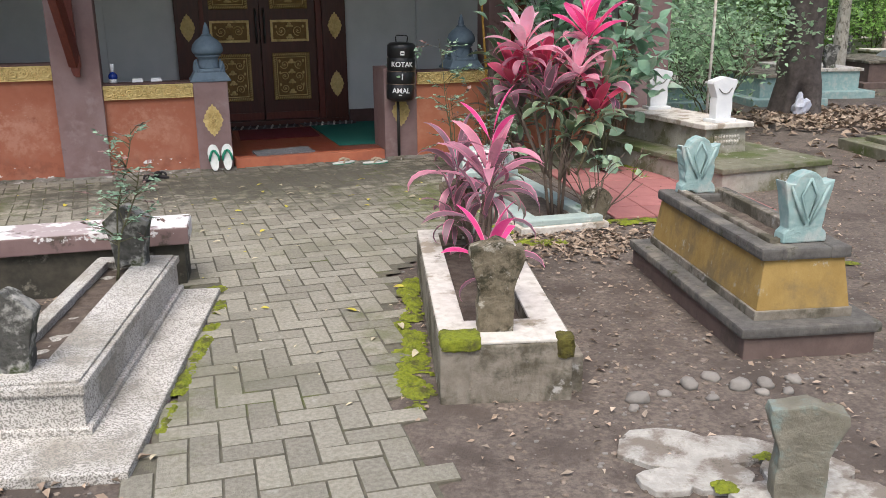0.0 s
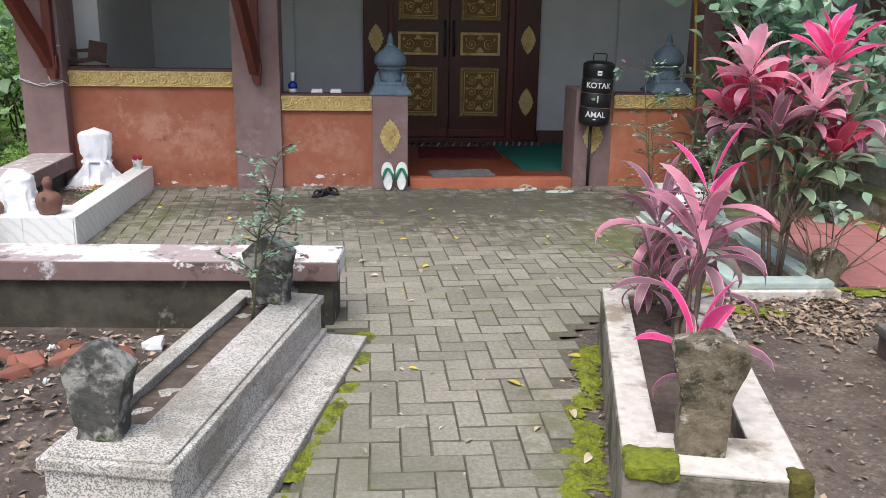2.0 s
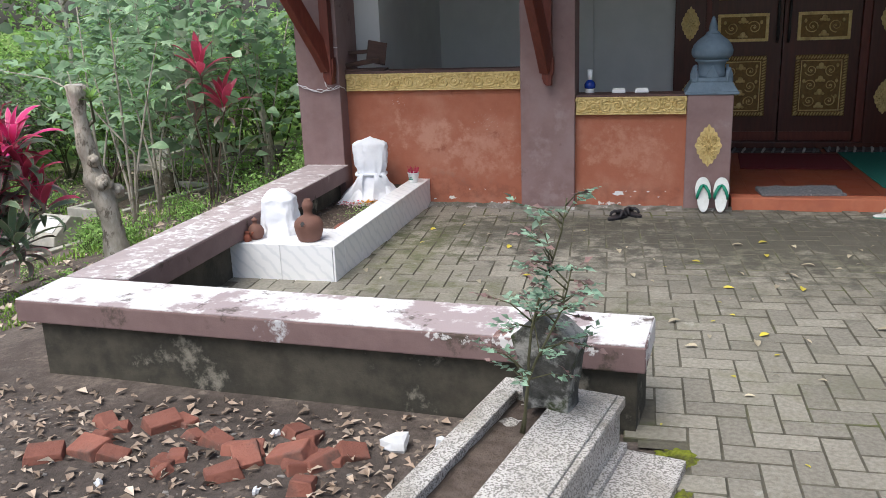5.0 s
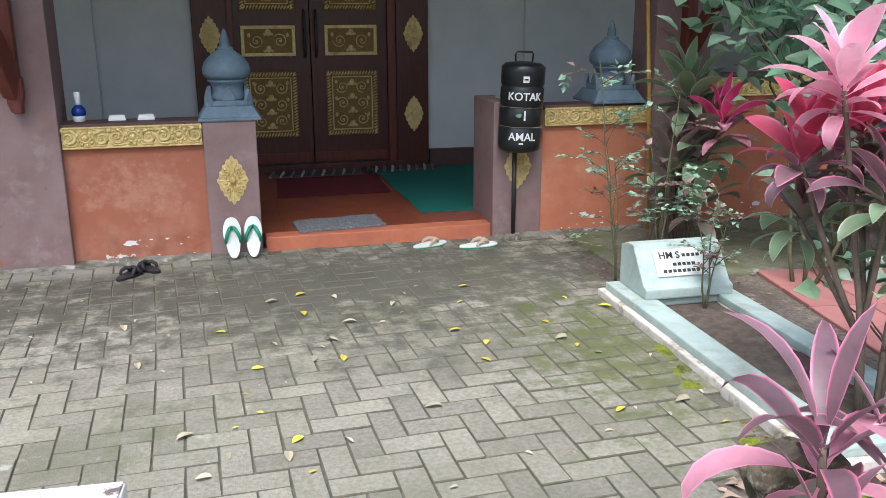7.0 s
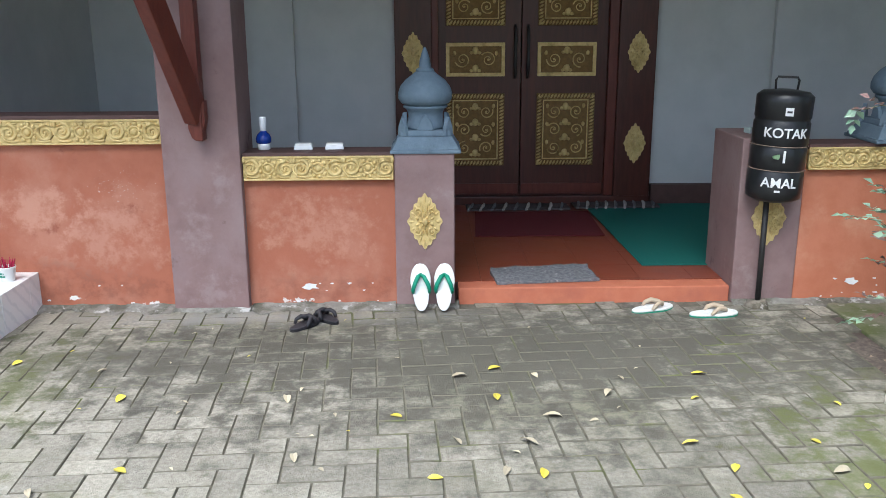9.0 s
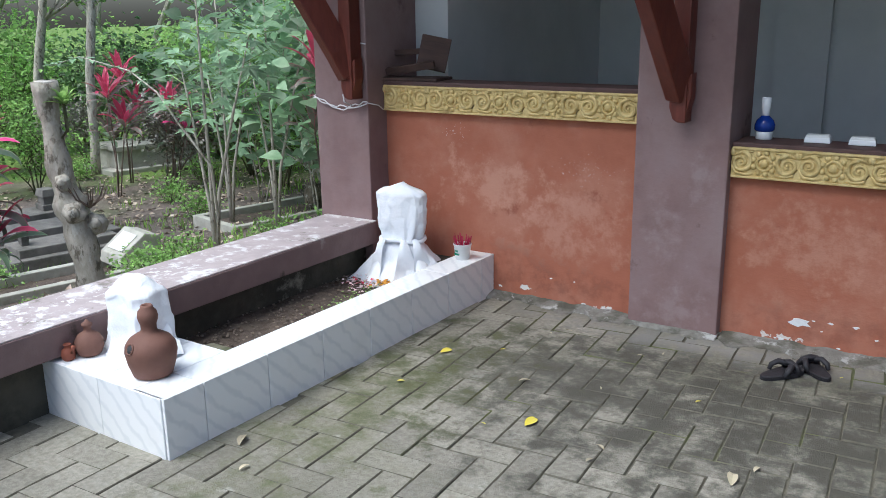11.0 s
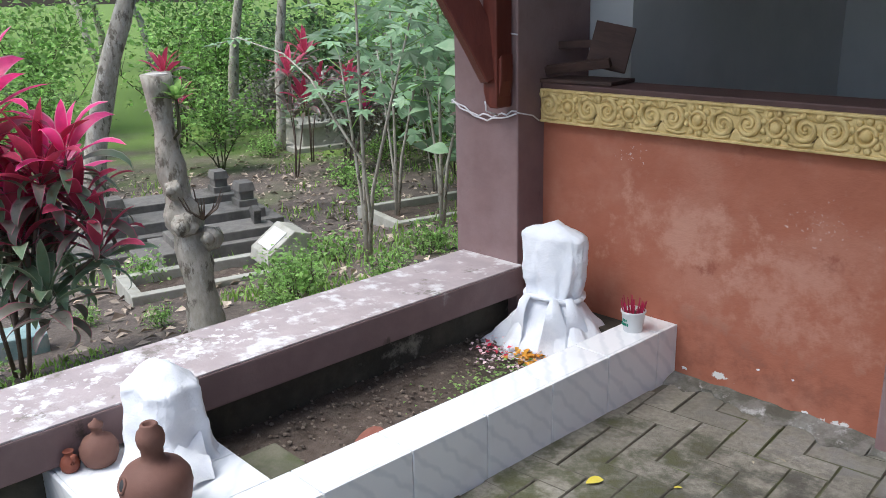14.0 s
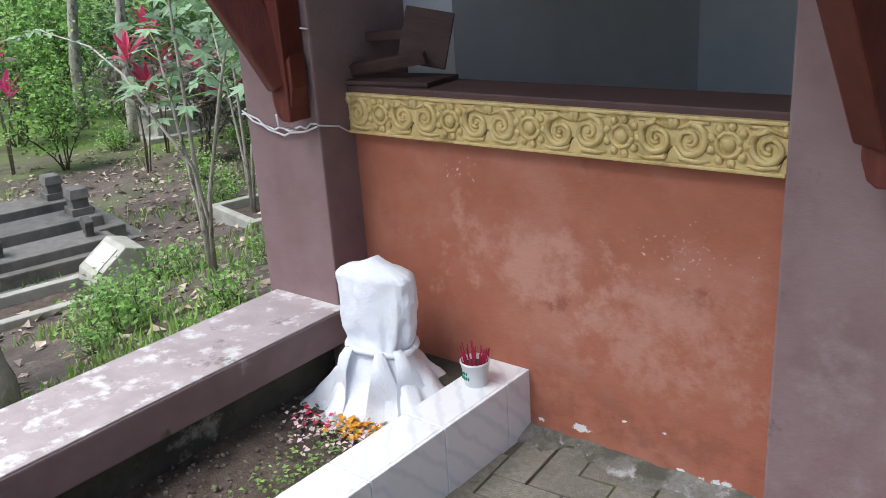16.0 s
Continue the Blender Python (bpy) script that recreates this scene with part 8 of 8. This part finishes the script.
for k in range(2600):
    p_, d_ = sites[rb.randrange(len(sites))]
    g.leaf(p_ + Vector((rb.gauss(0, 0.4), rb.gauss(0, 0.4), rb.gauss(0, 0.3))), (rb.gauss(0, 1), rb.gauss(0, 1), rb.gauss(0, 0.5)), (rb.gauss(0, 0.5), rb.gauss(0, 0.5), 1), rb.uniform(0.12, 0.22), 0.4)
g.ob("crown", M["leaf_dark"], bt2)
pk = thing("plastic_bundle", 8.33, 9.86, 0.0, 0, "crumpled pale plastic bundle in the tree's hollow", "bundle")
Geo().blob((0, 0, 0.12), (0.11, 0.08, 0.16), 0.7, 14, 9, 4).ob("bag", M["plastic_pale"], pk)


# ---- distant graves ----
def stepped_grave(x, y, rz, tiers, material, label, posts=0, group="stepped graves"):
    t = thing("stepped_grave", x, y, ground_z(x, y) - 0.03, rz, label, "grave", group)
    z = 0.0
    for k, (w, l, h) in enumerate(tiers):
        Geo().box(-w / 2, -l / 2, z - 0.02, w / 2, l / 2, z + h).ob("tier", M[material], t, bevel=0.012)
        z += h
    for k in range(posts):
        yy = (-1 if k == 0 else 1) * (tiers[-1][1] / 2 - 0.14)
        p = Geo().box(-0.13, yy - 0.10, z, 0.13, yy + 0.10, z + 0.07).ob("post_foot", M[material], t, bevel=0.008)
        Geo().box(-0.10, yy - 0.075, z + 0.068, 0.10, yy + 0.075, z + 0.16).ob("post", M[material], t, bevel=0.008)
        Geo().box(-0.125, yy - 0.095, z + 0.158, 0.125, yy + 0.095, z + 0.25, 0.02).ob("post_cap", M[material], t, bevel=0.008)
    return t


stepped_grave(-9.1, 10.5, -13, ((1.0, 2.2, 0.12), (0.75, 1.9, 0.12), (0.5, 1.6, 0.10)), "tomb_grey", "dark grey stepped cement grave with square posts", 2)
stepped_grave(-7.95, 10.15, -13, ((1.0, 2.2, 0.12), (0.75, 1.9, 0.12), (0.5, 1.6, 0.10)), "tomb_grey", "dark grey stepped cement grave with square posts", 2)
t = stepped_grave(-6.95, 10.0, -13, ((0.85, 1.5, 0.11), (0.62, 1.2, 0.11), (0.42, 0.95, 0.08)), "tomb_grey", "smaller dark grey stepped cement grave", 0)
for yy in (-0.36, 0.36):
    headstone_mesh([(x_ * 0.7, z_ * 0.55) for x_, z_ in SHIELD], 0.07, M["slab_dark"], 3, parent=t, m=pose(0, yy, 0.29))
stepped_grave(-12.7, 15.7, -13, ((1.25, 2.1, 0.12), (0.9, 1.7, 0.34), (1.0, 1.8, 0.06)), "yellow_box", "pale cement box grave in the garden", 0)
t = stepped_grave(-8.3, 16.8, -13, ((1.0, 1.9, 0.1), (0.8, 1.7, 0.2)), "yellow_box", "white cement grave among weeds", 0)
stepped_grave(-6.2, 15.6, -13, ((0.9, 1.7, 0.16),), "concrete", "low grey cement grave among weeds", 0)


def kerb_grave(x, y, rz, w, l, label, box):
    t = thing("kerb_grave", x, y, ground_z(x, y) - 0.02, rz, label, "grave", "kerb graves")
    rim_frame(t, "kerb", w, -l / 2, l / 2, -0.25, 0.11, 0.09, 0.09, 0.09, 0.09, M["yellow_box"], 0.01)
    soil_bed(t, -w / 2 + 0.08, -l / 2 + 0.08, w / 2 - 0.08, l / 2 - 0.08, 0.03, 3)
    if box:
        b_ = Geo().prism([(l / 2 - 0.42, 0.1), (l / 2 - 0.02, 0.1), (l / 2 - 0.02, 0.34), (l / 2 - 0.16, 0.38), (l / 2 - 0.4, 0.2)], -0.21, 0.21, "x").ob("name_block", M["yellow_box"], t, "sloping pale name block", bevel=0.012)
        pl = Geo().box(-0.14, -0.10, 0, 0.14, 0.10, 0.008).ob("name_plate", M["plaque"], b_, "weathered pale plate")
        pl.matrix_basis = pose(0, l / 2 - 0.28, 0.292, 36.8, 0, 0)
    return t


kerb_grave(-5.95, 9.42, -13, 0.62, 1.5, "pale kerbed grave with a sloping name block", True)
kerb_grave(-6.35, 12.5, -13, 0.9, 1.9, "narrow cement-kerbed garden grave", False)
kerb_grave(-9.6, 17.6, -13, 0.9, 1.9, "pale kerbed grave with name block among weeds", True)
st = thing("brown_stone", -6.25, 12.9, ground_z(-6.25, 12.9), 0, "rounded brown boulder in the garden bed", "stone")
Geo().blob((0, 0, 0.14), (0.13, 0.11, 0.2), 0.3, 14, 9, 2).ob("boulder", M["stone_brown"], st, smooth=True)
t = thing("teal_headstone", -5.3, 7.62, ground_z(-5.3, 7.62) - 0.02, -13, "weathered teal stone block by the plants", "headstone")
Geo().box(-0.13, -0.2, 0, 0.13, 0.2, 0.17).ob("block", M["teal_stone"], t, bevel=0.012)
t = thing("flat_stone", -3.55, 7.15, ground_z(-3.55, 7.15), 20, "flat mossy stone slab by the bench", "stone")
g = Geo().box(-0.2, -0.14, -0.1, 0.2, 0.14, 0.07)
g.v = worn(g.v, 0.03, 9, 2)
g.ob("slab", M["concrete_green"], t, bevel=0.015)

for k, (x, y, rz, mt, w, l, h) in enumerate(((9.3, 11.9, -13, "teal_stone", 0.8, 1.5, 0.30), (10.7, 12.6, -13, "teal_stone", 0.9, 1.7, 0.30), (12.9, 13.6, -13, "cement_red", 1.1, 2.0, 0.32), (14.9, 14.6, -13, "concrete", 1.1, 2.0, 0.35), (12.3, 16.2, -13, "concrete", 1.0, 1.9, 0.3), (15.9, 17.8, -13, "yellow_box", 1.2, 2.0, 0.5), (9.0, 13.9, -13, "concrete", 0.9, 1.8, 0.3), (7.7, 9.0 + 3.0, -13, "teal_stone", 0.7, 1.4, 0.22), (18.4, 17.0, -13, "yellow_box", 1.2, 2.0, 0.5), (7.35, 7.0, -10, "concrete_green", 0.5, 0.9, 0.05))):
    t = stepped_grave(x, y, rz, ((w + 0.35, l + 0.4, 0.14), (w, l, h)), mt, "painted cement grave in the cemetery behind", 0, "graves behind")
    if h > 0.1:
        Geo().box(-w / 2 - 0.04, -l / 2 - 0.04, 0.14 + h, w / 2 + 0.04, l / 2 + 0.04, 0.19 + h).ob("cap", M["limewash"] if k % 2 else M["concrete"], t, bevel=0.012)
        for yy in (-l / 2 + 0.15, l / 2 - 0.15):
            headstone_mesh([(x_ * 1.2, z_ * 1.25) for x_, z_ in (WAISTED if k % 2 else SHIELD)], 0.1, M["stone_dark"] if k % 3 else M["concrete"], k, parent=t, m=pose(0, yy, 0.18 + h))
t = thing("white_book_stone", 13.4, 13.3, 0.45, -13, "open white stone book on a grave", "headstone")
Geo().prism([(-0.35, 0.0), (0.35, 0.0), (0.35, 0.05), (-0.35, 0.32), (-0.35, 0.25)], -0.3, 0.3, "x").ob("stone", M["white_stone"], t, bevel=0.01)
pp = thing("thin_white_pole", 6.0, 8.6, -0.03, 0, "thin pale upright pole behind the white headstones", "pole")
Geo().tube([(0, 0, -0.05), (0.02, 0, 1.2), (0.03, 0.01, 2.6)], 0.016, 8).ob("cane", M["limewash"], pp, smooth=True)

# ---- litter, grass and fallen leaves ----
rl = random.Random(44)


def scatter(n, place, size, material, name, label, lift=0.004):
    g = Geo()
    k = 0
    while k < n:
        x, y = place()
        if paved(x, y):
            continue
        a = rl.uniform(0, 6.28)
        g.leaf((x, y, ground_z(x, y) + lift + rl.random() * 0.012), (math.cos(a), math.sin(a), rl.uniform(-0.15, 0.3)), (rl.gauss(0, 0.35), rl.gauss(0, 0.35), 1), size * rl.uniform(0.5, 1.5), rl.uniform(0.16, 0.34), rl.uniform(0.0, 0.3))
        k += 1
    return tagged(g.ob(name, M[material]), label, "litter", kind="stuff")


scatter(3600, lambda: (rl.uniform(1.0, 7.5), rl.uniform(1.6, 8.0)), 0.026, "dry", "leaf_litter", "dry brown leaves strewn over the earth")
scatter(900, lambda: (rl.gauss(2.75, 0.35), rl.gauss(5.3, 0.22)), 0.05, "dry", "leaf_litter", "drift of dry leaves under the red plants")
scatter(1500, lambda: (rl.gauss(8.6, 0.75), rl.gauss(9.5, 0.5)), 0.13, "dry", "leaf_litter", "heap of dead leaves round the hollow tree", 0.03)
scatter(2300, lambda: (rl.uniform(-2.8, 0.1), rl.uniform(2.4, 5.2)), 0.04, "dry", "leaf_litter", "bits of dry leaf and twig on dark earth")
scatter(520, lambda: (rl.uniform(-2.6, 0.1), rl.uniform(3.2, 5.2)), 0.042, "dry_pale", "leaf_litter", "bleached bits of leaf on dark earth")
scatter(240, lambda: (rl.uniform(1.2, 4.6), rl.uniform(1.8, 6.0)), 0.036, "dry_pale", "leaf_litter", "bleached dead leaves on packed earth")
scatter(5200, lambda: (rl.uniform(-13, -2.6), rl.uniform(6.0, 17.0)), 0.085, "dry_pale", "leaf_litter", "dry leaves over the garden slope")
scatter(1200, lambda: (rl.uniform(5, 18), rl.uniform(6.0, 16.0)), 0.1, "dry", "leaf_litter", "dry leaves among the graves behind")


g = Geo()
for k in range(2600):
    x, y = (rl.uniform(1.3, 4.6), rl.uniform(1.6, 5.6)) if k % 3 else (rl.uniform(-2.6, 0.0), rl.uniform(2.4, 5.1))
    if paved(x, y):
        continue
    s = rl.choice([0.004, 0.005, 0.006, 0.009, 0.013])
    g.blob((x, y, ground_z(x, y)), (s, s * 0.8, s * 0.6), 0.3, 5, 3, k)
tagged(g.ob("gravel", M["pebble"]), "small stones and clods in the earth", "gravel", kind="stuff")


def blades(n, place, h, material, label, bare=-0.05):
    g = Geo()
    for k in range(n):
        x, y = place()
        if paved(x, y) or noise.noise(Vector((x * 1.1, y * 1.1, 2.2))) < bare:
            continue
        z = ground_z(x, y) - 0.01
        a, hh = rl.uniform(0, 6.28), h * rl.uniform(0.5, 1.4)
        w = Vector((-math.sin(a), math.cos(a), 0)) * 0.006 * (1 + h * 3)
        b0, tip = Vector((x, y, z)), Vector((x + math.cos(a) * hh * 0.5, y + math.sin(a) * hh * 0.5, z + hh))
        midp = (b0 + tip) / 2 + Vector((0, 0, hh * 0.12))
        g.add([b0 - w, b0 + w, midp + w * 0.8, tip, midp - w * 0.8], [(0, 1, 2, 4), (4, 2, 3)])
    return tagged(g.ob("grass", M[material]), label, "grass", kind="stuff")


blades(8000, lambda: (rl.uniform(-6.2, -2.5), rl.uniform(6.2, 9.6)), 0.045, "grass", "short bright grass beyond the bench", 0.1)
blades(9000, lambda: (rl.uniform(-12, -2.6), rl.uniform(8.5, 17)), 0.10, "grass", "grass and weeds on the garden slope", 0.12)
blades(1000, lambda: (rl.gauss(-4.6, 0.9), rl.gauss(10.3, 1.0)), 0.08, "leaf_bright", "lush weeds near the corner pillar", 0.05)

g = Geo()
for k in range(3600):
    x, y = (rl.uniform(1.3, 4.6), rl.uniform(1.2, 5.6)) if k % 3 else (rl.uniform(-2.6, 0.0), rl.uniform(2.4, 5.1))
    if paved(x, y):
        continue
    s = rl.choice([0.006, 0.008, 0.011, 0.015])
    g.blob((x, y, ground_z(x, y)), (s, s * 0.8, s * 0.5), 0.6, 5, 3, k)
tagged(g.ob("earth_clods", M["clod"]), "crumbly brown clods over the packed earth", "soil", kind="stuff")
g = Geo()
for k in range(900):
    x, y = rl.uniform(-2.08, -1.575), rl.uniform(7.16, 8.62)
    s = rl.choice([0.004, 0.006, 0.009])
    g.blob((x, y, 0.078 + rl.uniform(-0.004, 0.008)), (s, s * 0.8, s * 0.6), 0.6, 5, 3, k)
tagged(g.ob("earth_clods", M["clod"]), "crumbly brown soil inside the tiled grave", "soil", kind="stuff")

leafm = []
for k in range(4):
    g = Geo().strap((0, 0, 0.004), 0, 0.12, 0.085, 0.021, 0.5, 0.5 - 0.3 * k, 5, 0.1)
    leafm.append((g.mesh("blade", M["fallen_yellow"]), Geo().strap((0, 0, 0.006), 0, 0.25, 0.1, 0.02, 1.2, 0.8 - 0.3 * k, 5, 0.1).mesh("blade", M["fallen_pale"])))
yellow_spots = [(-0.57, 7.55), (-0.39, 7.0), (1.02, 7.88), (1.85, 7.78), (1.81, 7.54), (0.55, 7.4), (0.98, 7.59), (2.34, 7.48), (1.69, 7.15), (1.77, 6.98), (2.13, 7.12), (0.75, 6.91), (-1.18, 7.96), (0.81, 6.21), (1.68, 6.78), (2.03, 6.15), (1.09, 6.9), (2.16, 6.84), (2.47, 7.3), (0.68, 4.61), (1.38, 4.73), (1.1, 4.41)]
pale_spots = [(-0.73, 7.9), (0.8, 7.77), (1.15, 7.8), (1.54, 7.72), (1.46, 7.62), (0.23, 7.03), (0.82, 7.15), (1.1, 7.14), (0.96, 6.92), (1.15, 7.38), (2.08, 6.91), (0.48, 6.04), (0.59, 6.15), (1.33, 6.37), (1.02, 6.16), (2.29, 6.17), (0.79, 6.08), (0.47, 6.37), (-0.63, 6.87), (-1.34, 7.0), (0.13, 7.52), (1.26, 4.09), (1.21, 3.74), (0.43, 4.59), (1.11, 4.03), (0.73, 5.56), (0.45, 3.86)]
fallen = [(x, y, 0, rl.uniform(0.5, 0.85)) for x, y in yellow_spots] + [(x, y, 1, rl.uniform(0.45, 0.9)) for x, y in pale_spots]
while len(fallen) < 130:
    x, y = rl.uniform(-1.2, 2.7), rl.uniform(3.0, 8.6)
    if paved(x, y):
        fallen.append((x, y, 1 if rl.random() < 0.8 else 0, rl.uniform(0.18, 0.42)))
for k, (x, y, kind, s) in enumerate(fallen):
    o = new("fallen_leaf", leafm[k % 4][kind])
    o.matrix_world = pose(x, y, 0.003, 0, 0, rl.uniform(0, 360)) @ Matrix.Diagonal((s, s, s, 1))
    tagged(o, "yellow fallen leaf on the pavers" if kind == 0 else "pale curled dead leaf on the pavers", "leaf", "fallen leaves")


# ---- the pavers: herringbone, one by one where the walk passes ----
pave = structure("paving_court", "herringbone court of grey concrete pavers, mossy joints", "pavement")
A = 0.1106
TURN, BEND = radians(1.0), 0.022
U0, V0 = -0.0543, -0.0095


def laid(u, v):
    """From the herringbone's own grid to the court; the rows bend slightly along the path."""
    r = 1 / BEND
    a = (v + V0) * BEND
    px, py = (r + u + U0) * math.cos(a) - r, (r + u + U0) * math.sin(a)
    c, s_ = math.cos(TURN), math.sin(TURN)
    return 0.85 + px * c - py * s_, 5.5 + px * s_ + py * c, math.degrees(TURN + a)


joint = Geo()
for j in range(int(-1.6 / 0.1) - 2, 95):
    for i in range(-26, 30):
        x, y = i * 0.1, j * 0.1
        if paved(x + 0.05, y + 0.05):
            joint.add([(x, y, -0.006), (x + 0.1, y, -0.006), (x + 0.1, y + 0.1, -0.006), (x, y + 0.1, -0.006)], [(0, 1, 2, 3)])
joint.ob("joint_sand", M["joint"], pave, "dark sand joints with moss")
G2 = 0.0016
paver_mesh = []
for k in range(4):
    g = Geo().box(-A + G2, -A / 2 + G2, -0.05, A - G2, A / 2 - G2, 0.0)
    g.v = worn(g.v, 0.0028, 30, k)
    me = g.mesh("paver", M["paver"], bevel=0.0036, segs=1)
    me.materials.append(M["joint"])
    for p in me.polygons:
        p.material_index = 1 if p.normal.z < 0.9 else 0
    paver_mesh.append(me)
rest_g = Geo()
rk = random.Random(99)
cand = []
for j in range(-70, 40):
    for i in range(-40, 40):
        k = (i - j - 2) % 4
        if k == 0:
            cx, cy, rot = laid((i + 1) * A, (j + 0.5) * A)
        elif k == 3:
            cx, cy, rot = laid((i + 0.5) * A, (j + 1) * A)
            rot += 90
        else:
            continue
        if paved(cx, cy) and not (-2.0 < cx < -1.46 and cy > 6.87):
            cand.append((cx, cy, rot))
tilt = [(rk.uniform(-0.6, 0.6), rk.uniform(-0.6, 0.6), rk.uniform(-1.0, 1.0), rk.uniform(-0.002, 0.002)) for _ in cand]
near = set(sorted(range(len(cand)), key=lambda k: abs(cand[k][0] - 0.75) + 0.55 * abs(cand[k][1] - 5.0))[:300])
chunks = [[v.co.copy() for v in me.vertices] for me in paver_mesh]
polys = [[tuple(p.vertices) for p in me.polygons] for me in paver_mesh]
for k, (cx, cy, rot) in enumerate(cand):
    a, b, c, dz = tilt[k]
    m = pose(cx, cy, dz, a, b, rot + c)
    if k in near:
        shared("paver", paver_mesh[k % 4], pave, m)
    else:
        rest_g.add([m @ v for v in chunks[k % 4]], polys[k % 4])
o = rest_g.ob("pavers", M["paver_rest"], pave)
o.data.materials.append(M["joint"])
for p in o.data.polygons:
    p.material_index = 1 if p.normal.z < 0.9 else 0
tagged(o, kind="stuff")
